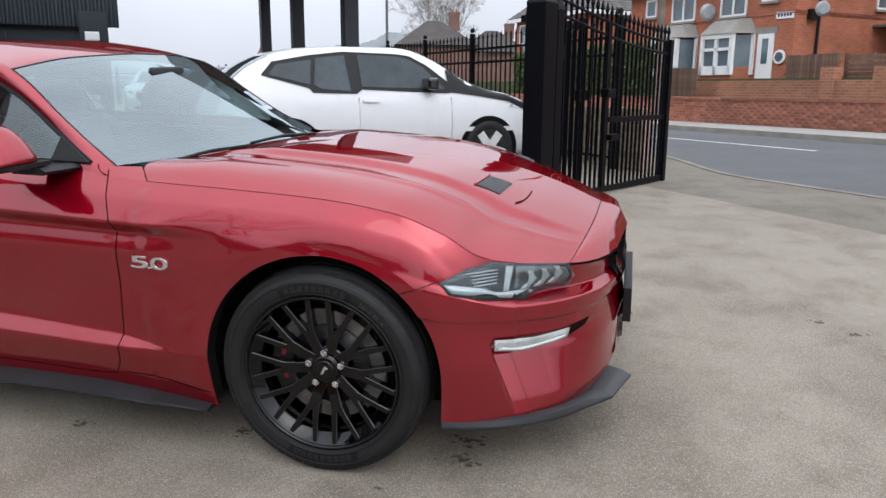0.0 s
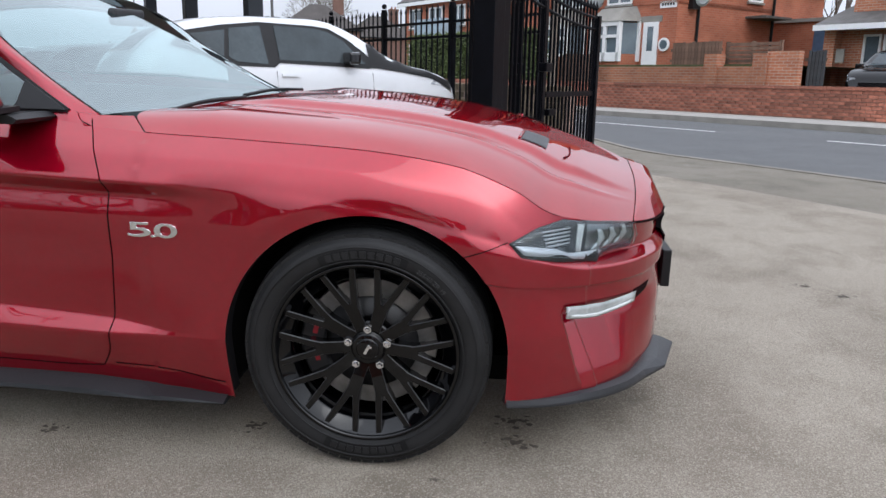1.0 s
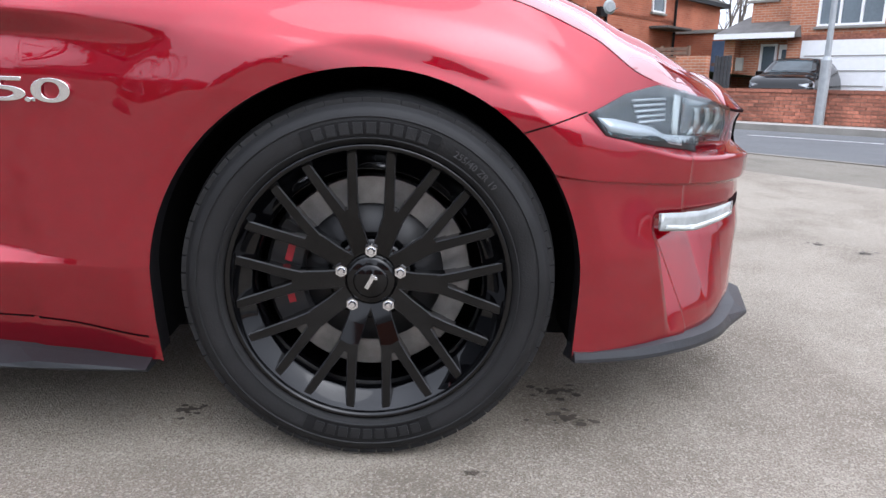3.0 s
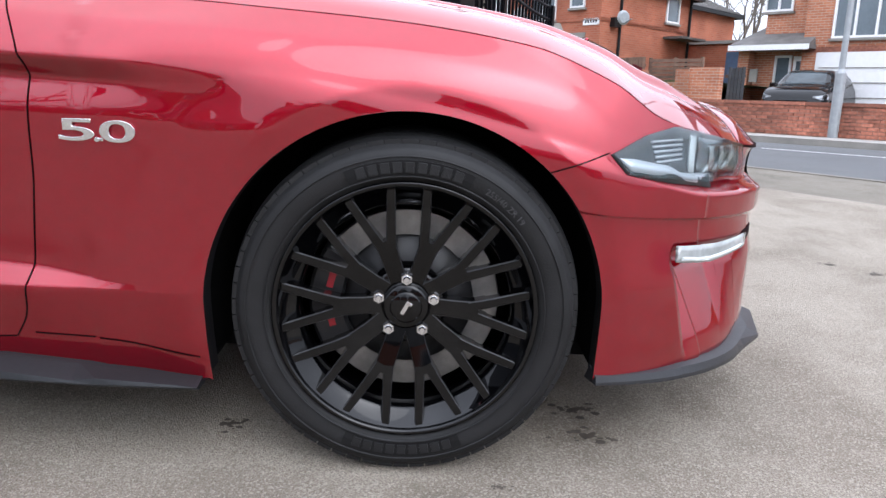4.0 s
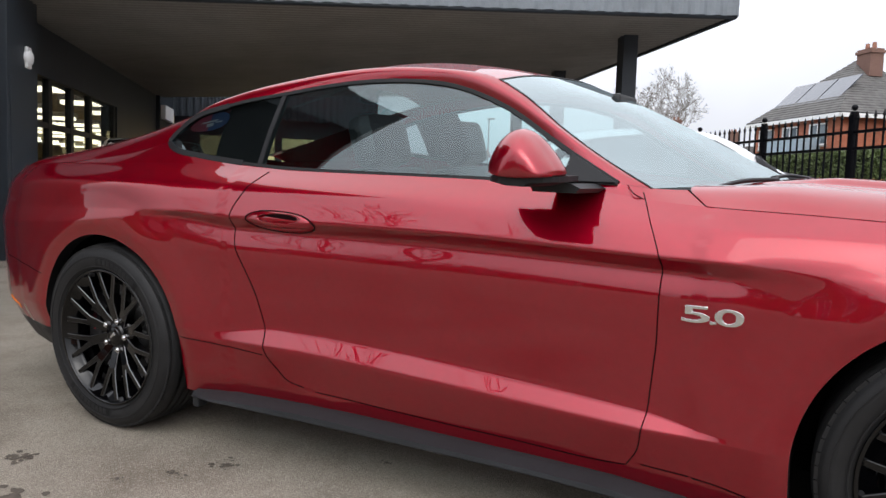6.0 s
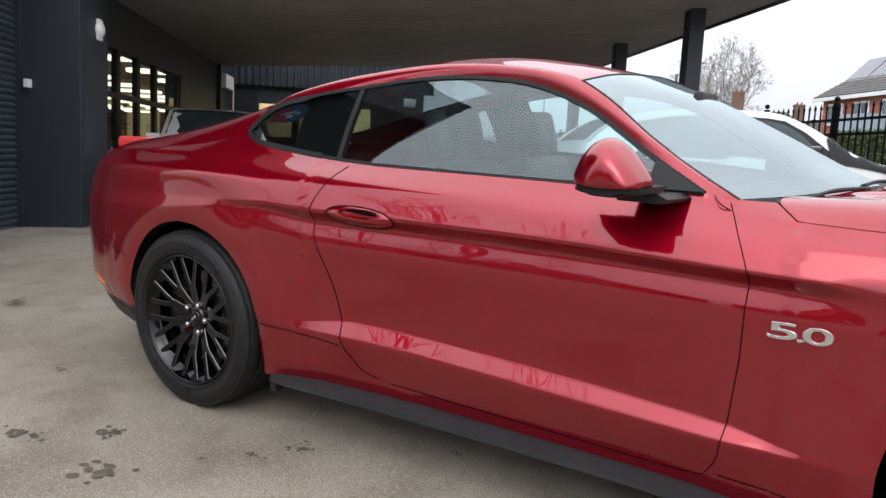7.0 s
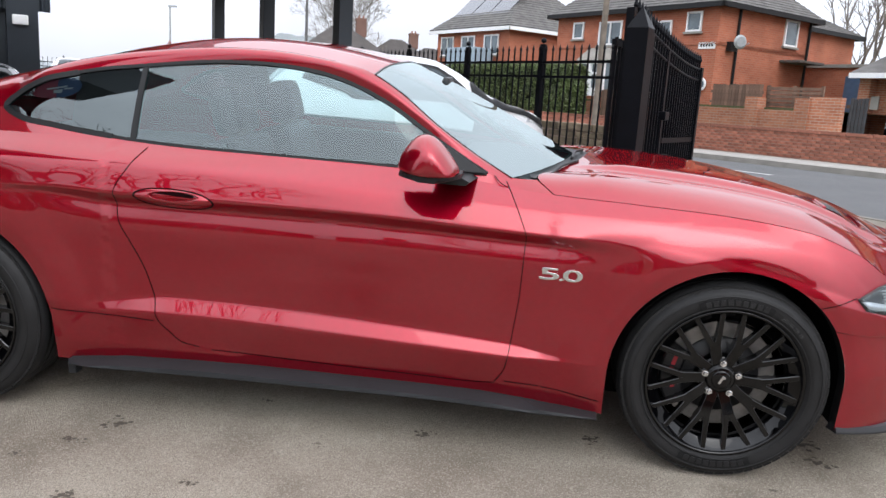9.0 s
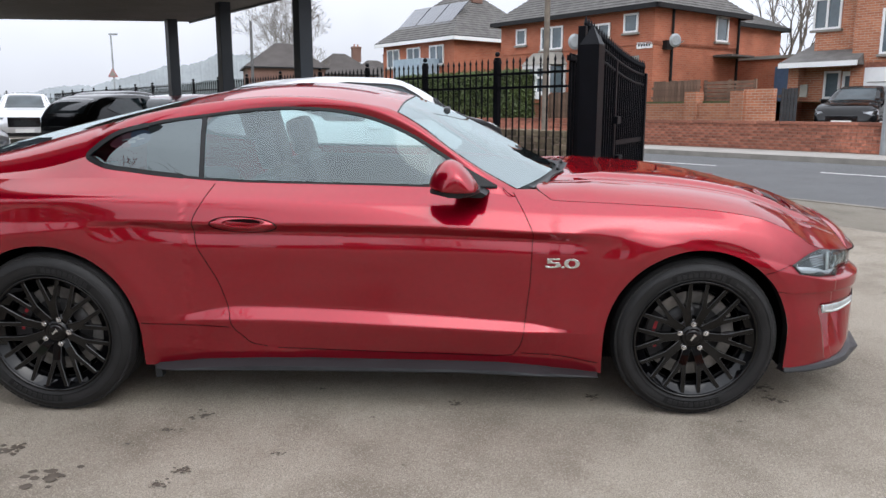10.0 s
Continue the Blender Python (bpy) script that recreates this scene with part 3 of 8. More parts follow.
corrugated("front_fascia", (WQ, CP0 - 0.03), (CQ1 + 0.03, CP0 - 0.03), soffit_z, CZ + 0.6, 1, can, M_FASCIA)
corrugated("side_fascia", (CQ1 + 0.03, CP0 - 0.03), (CQ1 + 0.03, far_edge(CQ1) + 0.03), soffit_z, CZ + 0.6, 1, can, M_FASCIA)
corrugated("rear_fascia", (CQ1 + 0.03, far_edge(CQ1) + 0.03), (WQ, far_edge(WQ) + 0.03), soffit_z, CZ + 0.6, 1, can, M_FASCIA)
for (q0, p0), (q1, p1) in (((WQ, CP0), (CQ1, CP0)), ((CQ1, CP0), (CQ1, far_edge(CQ1)))):
    tube("edge_trim", [(q0, p0, soffit_z(q0) - 0.01), (q1, p1, soffit_z(q1) - 0.01)], 0.035, M_NAVY, can, "", 4)
for q, p in ((3.58, 10.1), (3.68, 13.72), (3.84, 17.35)):
    boxpart("post", (q - 0.12, q + 0.12, p - 0.12, p + 0.12, gz(q, p) - 0.1, CZ + 0.02), M_NAVY, can, "dark steel box post", 0.008)
    boxpart("base_plate", (q - 0.19, q + 0.19, p - 0.19, p + 0.19, gz(q, p) - 0.02, gz(q, p) + 0.02), M_NAVY, can)


# ---- railings and gate ----
def finial(bm, x, y, z, r=0.011, h=0.10):
    """A spear point on a bar."""
    cyl(bm, r * 0.8, r * 1.9, (x, y, z), (x, y, z + h * 0.3), 6)
    cyl(bm, r * 1.9, 0.001, (x, y, z + h * 0.3), (x, y, z + h), 6)


BAR = bmesh.new()
box(BAR, -0.009, 0.009, -0.009, 0.009, 0, 1.62)
finial(BAR, 0, 0, 1.62)
BAR_ME = bpy.data.meshes.new("railing_bar")
BAR.to_mesh(BAR_ME)
BAR.free()
BAR_ME.materials.append(M_IRON)


def fence_panel(q, p0, p1, z, name="railing_panel", along="p", label="black iron railings with spear points", group="railing panels", bars=13):
    f = site_thing(name, q, p0, z, label, "fence", group, turn=0 if along == "p" else -90)
    L = p1 - p0
    for zr in (0.12, 1.32, 1.52):
        boxpart("rail", (-0.02, 0.02, 0, L, zr, zr + 0.035), M_IRON, f)
    for k in range(bars):
        b = new("railing_bar", BAR_ME)
        b.parent = f
        b.matrix_basis = pose(0, L * (k + 0.5) / bars, 0.06)
    bm = bmesh.new()
    box(bm, -0.035, 0.035, -0.035, 0.035, 0, 1.74)
    cyl(bm, 0.045, 0.045, (0, 0, 1.74), (0, 0, 1.78), 8)
    bmesh.ops.create_icosphere(bm, subdivisions=2, radius=0.04, matrix=Matrix.Translation((0, 0, 1.83)))
    part("post", bm, M_IRON, f)
    return f


for k in range(18):
    p0 = 5.1 + 1.82 * k
    fence_panel(5.16, p0, p0 + 1.82, gz(5.16, p0) + 0.02)
for k in range(14):
    q0 = 5.1 - 1.9 * (k + 1)
    fence_panel(q0, 37.9, 39.8, 0.3, along="q", group="rear railing panels", bars=10)

gq0, gp0, gq1, gp1 = 2.70, 3.08, 5.12, 4.18
ang = math.degrees(math.atan2(gp1 - gp0, gq1 - gq0))
GZ = 0.20
gate = site_thing("gate_leaf", gq0, gp0, GZ, "black iron entrance gate leaf, swung open, with a swept top", "gate", turn=ang)
GL = math.hypot(gq1 - gq0, gp1 - gp0)


def gate_top(x):
    return 1.80 - 0.28 * math.sin(min(x / GL, 1) * math.pi / 2) ** 1.2


def bar_on(parent, name, x, z0, z1, w=0.014, tip=True, y=0.0):
    bm = bmesh.new()
    box(bm, x - w * 0.8, x + w * 0.8, y - w * 1.4, y + w * 1.4, z0, z1)
    if tip:
        finial(bm, x, y, z1, 0.012, 0.11)
    return part(name, bm, M_IRON, parent)


for k in range(28):
    x = 0.12 + (GL - 0.2) * k / 27
    bar_on(gate, "gate_bar", x, 0.10, gate_top(x) + 0.06, 0.008)
for dz in (0.0, -0.12):
    tube("top_rail", [(x, 0, gate_top(x) + dz) for x in np.linspace(0.03, GL, 24)], 0.014, M_IRON, gate)
boxpart("bottom_rail", (0.03, GL, -0.016, 0.016, 0.06, 0.12), M_IRON, gate)
boxpart("mid_rail", (GL * 0.5, GL, -0.013, 0.013, 0.72, 0.77), M_IRON, gate)
boxpart("end_stile", (GL - 0.07, GL, -0.035, 0.035, 0.04, gate_top(GL) + 0.02), M_IRON, gate, "", 0.004)
boxpart("hinge_stile", (0.0, 0.07, -0.035, 0.035, 0.04, gate_top(0) + 0.05), M_IRON, gate, "", 0.004)
boxpart("middle_stile", (GL * 0.46, GL * 0.46 + 0.06, -0.02, 0.02, 0.04, gate_top(GL * 0.5)), M_IRON, gate)
boxpart("slide_bolt", (GL * 0.46 - 0.03, GL * 0.46 + 0.12, -0.06, 0.02, 0.95, 1.03), M_IRON, gate, "", 0.01)
boxpart("drop_bolt", (GL * 0.46 + 0.08, GL * 0.46 + 0.24, -0.06, 0.0, 0.55, 0.61), M_IRON, gate, "", 0.01)
inner = site_thing("gate_leaf", gq0 - 0.04, gp0 + 0.12, GZ, "narrow black iron gate leaf folded against the other", "gate", turn=ang + 4)
for k in range(9):
    x = 0.10 + 1.0 * k / 8
    bar_on(inner, "gate_bar", x, 0.10, 1.62, 0.010, False)
boxpart("top_rail", (0.03, 1.15, -0.02, 0.02, 1.55, 1.6), M_IRON, inner)
boxpart("bottom_rail", (0.03, 1.15, -0.02, 0.02, 0.06, 0.12), M_IRON, inner)
boxpart("end_stile", (1.10, 1.16, -0.03, 0.03, 0.04, 1.66), M_IRON, inner)
boxpart("latch", (1.02, 1.2, -0.05, 0.03, 0.92, 1.02), M_IRON, inner, "", 0.01)


def gatepost(q, p, name, h, w=0.115):
    g = site_thing(name, q, p, GZ - 0.1, "tall square black steel gate post with pointed cap", "gate post", "gate posts", turn=ang)
    bm = bmesh.new()
    box(bm, -w, w, -w, w, 0, h, 0.006)
    part("shaft", bm, M_IRON, g)
    bm = bmesh.new()
    bmesh.ops.create_cone(bm, cap_ends=True, segments=4, radius1=w * 1.45, radius2=0.01, depth=0.16, matrix=Matrix.Translation((0, 0, h + 0.08)) @ Matrix.Rotation(radians(45), 4, "Z"))
    part("cap", bm, M_IRON, g)
    for z in (0.4, 1.35):
        boxpart("hinge", (w - 0.01, w + 0.05, -0.03, 0.03, z, z + 0.12), M_IRON, g, "", 0.005)
    return g


gatepost(2.68, 2.93, "gate_post", 1.77, 0.088)
gatepost(2.88, 3.03, "gate_post", 1.74, 0.05)

# low rubble wall seen through the gate
rub = site_thing("rubble_wall", 5.5, 4.9, gz(5.5, 5) - 0.05, "low mossy rubble stone wall behind the gate", "wall", "", "structure")
random.seed(4)
M_RUBBLE = mat("rubble_stone", (0.19, 0.15, 0.10), 0.9, var=0.3, scale=6, bump=0.4, rand=0.3)
z = 0.0
while z < 0.72:
    h = random.uniform(0.07, 0.13)
    p = random.uniform(0, 0.1)
    while p < 2.6:
        L = random.uniform(0.12, 0.3)
        bm = bmesh.new()
        box(bm, -0.08, 0.08 + random.uniform(-0.015, 0.015), 0.006, L - 0.006, 0.005, h - 0.005, 0.012)
        s_ = part("stone", bm, M_RUBBLE, rub)
        s_.matrix_basis = pose(0, p, z, random.uniform(-2, 2), 0, random.uniform(-3, 3))
        p += L
    z += h
boxpart("core", (-0.07, 0.05, 0, 2.6, 0, 0.7), M_MORTAR, rub)


# ---- houses across the road ----
def house_window(parent, x0, x1, z0, z1, cols=2, out=0.0):
    """A white window in the local x-z face at y = out (outwards is -y)."""
    w = new("window")
    w.parent = parent
    t = 0.07
    bm = bmesh.new()
    box(bm, x0, x1, out - 0.05, out + 0.06, z0, z0 + t)
    box(bm, x0, x1, out - 0.05, out + 0.06, z1 - t, z1)
    for k in range(cols + 1):
        xx = x0 + (x1 - x0 - t) * k / cols
        box(bm, xx, xx + t, out - 0.055, out + 0.06, z0, z1)
    part("window_frame", bm, M_UPVC, w)
    for k in range(cols):
        a = x0 + (x1 - x0 - t) * k / cols + t
        b = x0 + (x1 - x0 - t) * (k + 1) / cols
        boxpart("pane", (a, b, out - 0.012, out + 0.03, z0 + t, z1 - t), M_PANE, w)
    boxpart("window_sill", (x0 - 0.06, x1 + 0.06, out - 0.10, out + 0.04, z0 - 0.07, z0), M_CONC, w)
    return w


def brick_mat(name, c1, c2, mortar, scale=1.0):
    m = bpy.data.materials.new(name)
    m.use_nodes = True
    n = m.node_tree.nodes
    p = n["Principled BSDF"]
    p.inputs["Roughness"].default_value = 0.9
    co = n.new("ShaderNodeTexCoord")
    sep = n.new("ShaderNodeSeparateXYZ")
    comb = n.new("ShaderNodeCombineXYZ")
    add = n.new("ShaderNodeMath")
    lnk(m, co.outputs["Object"], sep.inputs[0])
    lnk(m, sep.outputs[0], add.inputs[0])
    lnk(m, sep.outputs[1], add.inputs[1])
    lnk(m, add.outputs[0], comb.inputs[0])
    lnk(m, sep.outputs[2], comb.inputs[1])
    br = n.new("ShaderNodeTexBrick")
    br.inputs["Scale"].default_value = 1.0
    br.inputs["Brick Width"].default_value = 0.225
    br.inputs["Row Height"].default_value = 0.075
    br.inputs["Mortar Size"].default_value = 0.008
    br.inputs["Color1"].default_value = (*c1, 1)
    br.inputs["Color2"].default_value = (*c2, 1)
    br.inputs["Mortar"].default_value = (*mortar, 1)
    lnk(m, comb.outputs[0], br.inputs["Vector"])
    no = n.new("ShaderNodeTexNoise")
    no.inputs["Scale"].default_value = 0.9
    no.inputs["Detail"].default_value = 8
    lnk(m, co.outputs["Object"], no.inputs["Vector"])
    mr = n.new("ShaderNodeMapRange")
    mr.inputs["From Min"].default_value, mr.inputs["From Max"].default_value = 0.3, 0.7
    mr.inputs["To Min"].default_value, mr.inputs["To Max"].default_value = 0.78, 1.2
    lnk(m, no.outputs["Fac"], mr.inputs["Value"])
    vm = n.new("ShaderNodeVectorMath")
    vm.operation = "SCALE"
    lnk(m, br.outputs["Color"], vm.inputs[0])
    lnk(m, mr.outputs[0], vm.inputs["Scale"])
    lnk(m, vm.outputs[0], p.inputs["Base Color"])
    bn = n.new("ShaderNodeBump")
    bn.inputs["Strength"].default_value = 0.4
    bn.inputs["Distance"].default_value = 0.01
    bn.invert = True
    lnk(m, br.outputs["Fac"], bn.inputs["Height"])
    lnk(m, bn.outputs["Normal"], p.inputs["Normal"])
    return m


M_H1 = brick_mat("bright_red_brickwork", (0.40, 0.125, 0.066), (0.33, 0.095, 0.05), (0.34, 0.165, 0.11))
M_H2 = brick_mat("orange_brickwork", (0.48, 0.19, 0.10), (0.36, 0.125, 0.065), (0.44, 0.33, 0.26))
M_TERRA = mat("terracotta", (0.28, 0.13, 0.09), 0.8)
M_H1D = mat("hazy_red_brick", (0.17, 0.095, 0.075), 0.9, var=0.15, scale=0.8)
M_ROOFD = mat("hazy_slate", (0.075, 0.066, 0.062), 0.9, var=0.15, scale=1.0)
M_WALL = brick_mat("garden_brickwork", (0.36, 0.14, 0.075), (0.27, 0.10, 0.055), (0.30, 0.22, 0.17))


def hip_roof(parent, x0, x1, y0, y1, z, rise, over=0.35, name="roof", material=None):
    """A hipped roof of lapped slate courses."""
    x0, x1, y0, y1 = x0 - over, x1 + over, y0 - over, y1 + over
    run = min(x1 - x0, y1 - y0) / 2
    n = 22
    v, f = [], []
    for k in range(n):
        for t, lift in ((k / n, 0.03), ((k + 1) / n, 0.0)):
            s = run * t
            zz = z + rise * t + lift
            v += [(x0 + s, y0 + s, zz), (x1 - s, y0 + s, zz), (x1 - s, y1 - s, zz), (x0 + s, y1 - s, zz)]
        b = 8 * k
        for i in range(4):
            j = (i + 1) % 4
            f.append((b + i, b + j, b + 4 + j, b + 4 + i))
        if k:
            for i in range(4):
                j = (i + 1) % 4
                f.append((b - 4 + i, b - 4 + j, b + j, b + i))
    r = mesh_ob(name, v, f, material or M_ROOF, parent, "grey slate roof")
    bm = bmesh.new()
    for a, b in (((x0, y0), (x1, y0 + 0.1)), ((x0, y1 - 0.1), (x1, y1)), ((x0, y0), (x0 + 0.1, y1)), ((x1 - 0.1, y0), (x1, y1))):
        box(bm, a[0], b[0], a[1], b[1], z - 0.14, z + 0.02)
    part("gutter", bm, M_BLACK, parent)
    return r


def chimney(parent, x, y, z, h, w=0.45, d=0.7, material=None):
    c = boxpart("chimney", (x - w, x + w, y - d / 2, y + d / 2, z, z + h), material or M_H1, parent)
    boxpart("chimney_cap", (x - w - 0.06, x + w + 0.06, y - d / 2 - 0.06, y + d / 2 + 0.06, z + h - 0.22, z + h - 0.08), material or M_H1, c)
    for k in (-0.22, 0.22):
        bm = bmesh.new()
        cyl(bm, 0.11, 0.09, (x + k, y, z + h), (x + k, y, z + h + 0.3), 10)
        part("chimney_pot", bm, M_TERRA, c)
    return c


# a house's local x runs along the road away from the corner, y into the plot
def house_at(name, q, p, label, z=0.0):
    """Local x = along the road (p), local y = away from it (q)."""
    m = SITE @ Matrix(((0, 1, 0, q), (1, 0, 0, p), (0, 0, 1, z), (0, 0, 0, 1)))
    return thing(name, m, label, "house", "houses across the road")


def mirrored_fix(ob):
    return ob


h1 = site_thing("brick_house", 19.9, 15.0, 0, "red brick semi-detached corner house with hipped slate roof", "house", "houses across the road", turn=90)
# with this turn local x = +p, local y = -q; outwards to the road is +y, so build with y negative inwards


def flipbox(name, x0, x1, q0, q1, z0, z1, material, parent, label="", bevel=0.0):
    """A box given by p, depth from the front (q0 to q1) and height, in a house's axes."""
    return boxpart(name, (x0, x1, -q1, -q0, z0, z1), material, parent, label, bevel)


def front_window(parent, x0, x1, z0, z1, cols=2):
    w = house_window(parent, -x1, -x0, z0, z1, cols)
    w.matrix_basis = pose(0, 0, 0, 0, 0, 180)
    return w


EAVE = 4.95
flipbox("wall", 0, 7.9, 0, 5.4, 0.6, EAVE, M_H1, h1)
flipbox("rear_wing", 0.9, 7.9, 5.4, 10.3, 0.6, EAVE - 0.2, M_H1, h1)
hip_roof(h1, 0, 7.9, -5.4, 0, EAVE, 2.55)
hip_roof(h1, 0.9, 7.9, -10.3, -3.5, EAVE - 0.1, 2.0, 0.3)
chimney(h1, 2.6, -2.7, 6.9, 1.5, 0.5, 0.8)
front_window(h1, 0.69, 1.33, 4.06, 4.74, 1)
front_window(h1, 1.95, 3.1, 3.7, 4.5, 2)
front_window(h1, 4.3, 5.5, 3.7, 4.6, 2)
front_window(h1, 6.35, 6.95, 3.98, 4.64, 1)
flipbox("string_course", 0, 7.9, -0.03, 0.0, 3.62, 3.74, M_H1, h1)
for x0 in (1.55, 4.15):
    bay = new("bay_window")
    bay.parent = h1
    v = [(x0, 0, 0), (x0 + 0.35, 0.6, 0), (x0 + 1.65, 0.6, 0), (x0 + 2.0, 0, 0)]
    vv = [(a, b, 1.4) for a, b, _ in v] + [(a, b, 2.0) for a, b, _ in v]
    mesh_ob("bay_base", vv, [(0, 4, 5, 1), (1, 5, 6, 2), (2, 6, 7, 3)], M_H1, bay)
    vv = [(a, b, 2.0) for a, b, _ in v] + [(a, b, 3.05) for a, b, _ in v]
    mesh_ob("bay_glass", vv, [(0, 4, 5, 1), (1, 5, 6, 2), (2, 6, 7, 3)], M_PANE, bay)
    for a, b, _ in v + [(x0 + 1.0, 0.6, 0)]:
        boxpart("bay_post", (a - 0.07, a + 0.07, b - 0.05, b + 0.08, 1.75, 3.1), M_UPVC, bay)
    boxpart("bay_rail", (x0 + 0.3, x0 + 1.7, 0.52, 0.68, 2.55, 2.65), M_UPVC, bay)
    boxpart("bay_rail", (x0 + 0.3, x0 + 1.7, 0.52, 0.70, 2.95, 3.12), M_UPVC, bay)
    boxpart("bay_rail", (x0 + 0.3, x0 + 1.7, 0.52, 0.68, 1.75, 2.05), M_UPVC, bay)
    rv = [(x0 - 0.12, 0, 3.1), (x0 + 0.28, 0.75, 3.1), (x0 + 1.72, 0.75, 3.1), (x0 + 2.12, 0, 3.1), (x0 + 0.2, 0, 3.62), (x0 + 0.5, 0.25, 3.58), (x0 + 1.5, 0.25, 3.58), (x0 + 1.8, 0, 3.62)]
    mesh_ob("bay_roof", rv, [(0, 1, 5, 4), (1, 2, 6, 5), (2, 3, 7, 6), (0, 3, 2, 1), (4, 5, 6, 7)], M_CONC, bay)
door = new("front_door")
door.parent = h1
flipbox("door_leaf", 0.72, 1.36, -0.04, 0.05, 1.63, 3.05, M_UPVC, door, "white panelled front door")
flipbox("door_pane", 0.92, 1.16, -0.05, 0.02, 2.1, 2.9, M_PANE, door)
flipbox("door_lintel", 0.6, 1.48, -0.03, 0.0, 3.05, 3.25, M_CONC, door)
bm = bmesh.new()
cyl(bm, 0.22, 0.22, (0.43, 0.02, 2.3), (0.43, 0.07, 2.3), 24)
part("oval_frame", bm, M_UPVC, h1)
bm = bmesh.new()
cyl(bm, 0.15, 0.15, (0.43, 0.06, 2.3), (0.43, 0.08, 2.3), 24)
part("oval_pane", bm, M_PANE, h1)
flipbox("street_sign", 0.05, 0.72, -0.03, 0.0, 3.48, 3.7, M_UPVC, h1, "white street name plate")
for k in range(5):
    flipbox("sign_bar", 0.13 + 0.11 * k, 0.2 + 0.11 * k, -0.036, -0.028, 3.55, 3.63, M_BLACK, h1)


def side_win(parent, q0, q1, z0, z1, x=0.0):
    """A window on the house's end wall, which faces back along the road."""
    w = house_window(parent, q0, q1, z0, z1, 1)
    w.matrix_basis = Matrix(((0, 1, 0, x), (-1, 0, 0, 0), (0, 0, 1, 0), (0, 0, 0, 1)))
    return w


side_win(h1, 3.75, 4.6, 3.9, 4.84)
side_win(h1, 5.95, 6.5, 2.44, 2.92, 0.9)
sd = boxpart("side_porch_roof", (-0.8, 0.0, -5.3, -3.7, 3.32, 3.4), M_ROOF, h1, "", 0.0, Matrix.Translation((0, 0, 0)))
for z_, h_ in ((2.2, 0.3), (4.05, 0.12)):
    boxpart("side_band", (-0.02, 0.0, -5.4, 0, 3.6, 3.72), M_H1, h1)


def dish(parent, x, y, z, r=0.32):
    bm = bmesh.new()
    cyl(bm, r, r * 0.7, (x, y, z), (x - 0.05, y + 0.02, z), 24)
    d = part("satellite_dish", bm, M_GALV, parent, "grey satellite dish")
    bm = bmesh.new()
    cyl(bm, 0.015, 0.015, (x, y, z - 0.2), (x - 0.35, y, z - 0.05), 6)
    part("dish_arm", bm, M_GALV, d)


dish(h1, -0.35, -0.75, 3.75, 0.24)
dish(h1, 3.4, 0.3, 3.9, 0.3)
for q in (1.0, 5.3):
    bm = bmesh.new()
    cyl(bm, 0.05, 0.05, (-0.06, -q, 0.8), (-0.06, -q, EAVE), 8)
    part("downpipe", bm, M_BLACK, h1)
boxpart("alarm_box", (-0.2, 0, -0.85, -0.5, 3.45, 3.75), M_BLACK, h1)

# further pair of houses with solar panels
h3 = site_thing("brick_house", 21.5, 28.1, 0, "red brick house with solar panels on its slate roof", "house", "houses across the road", turn=90)
flipbox("wall", 0, 6.3, 0, 6.4, 0.3, EAVE, M_H1, h3)
flipbox("rear_wing", 0.6, 5, 6.4, 9.5, 0.3, EAVE - 0.3, M_H1, h3)
hip_roof(h3, 0, 6.3, -6.4, 0, EAVE, 3.0)
hip_roof(h3, 0.6, 5, -9.5, -4.5, EAVE - 0.3, 1.9, 0.3)
chimney(h3, 2.4, -3.2, 7.0, 1.3, 0.45, 0.7, M_H1D)
for x0 in (0.8, 2.8, 4.7):
    front_window(h3, x0, x0 + 1.2, 3.6, 4.6)
    front_window(h3, x0, x0 + 1.2, 1.6, 2.8)
M_SOLAR = mat("solar_panel", (0.03, 0.035, 0.05), 0.15, coat=0.6)
for k in range(3):
    sp_ = boxpart("solar_panel", (0, 1.5, -0.02, 0.02, 0, 1.7), M_SOLAR, h3, "glossy solar panel")
    sp_.matrix_basis = pose(1.0 + 1.6 * k, -0.55, EAVE + 0.75, 46, 0, 0)
boxpart("white_fascia", (-0.4, 6.7, 0.30, 0.36, EAVE - 0.2, EAVE - 0.02), M_UPVC, h3)
boxpart("white_fascia", (-0.40, -0.34, -6.7, 0.36, EAVE - 0.2, EAVE - 0.02), M_UPVC, h3)
bm = bmesh.new()
cyl(bm, 0.07, 0.07, (-0.1, -3.2, 0.6), (-0.1, -3.2, EAVE), 8)
part("white_downpipe", bm, M_UPVC, h3)
flipbox("blue_porch", 1.2, 3.6, -1.2, 0.0, 0.6, 3.9, mat("pale_blue_cladding", (0.30, 0.38, 0.45), 0.6), h3, "pale blue clad porch")
# distant terrace beyond the far end of the road
for x, y, w_, turn in ((-19.3, 76, 8, 10), (-15.7, 91, 8, 10), (-13.0, 104, 8, 10)):
    hh = thing("brick_house", pose(x, y, 0.5, 0, 0, 190 + turn), "distant brick terrace house with chimneys", "house", "distant terrace")
    flipbox("wall", -w_ / 2, w_ / 2, 0, 6.5, 0, 5.2, M_H1D, hh)
    hip_roof(hh, -w_ / 2, w_ / 2, -6.5, 0, 5.2, 2.7, material=M_ROOFD)
    chimney(hh, -2.2, -3.2, 6.9, 1.9, 0.55, 0.9, M_H1D)

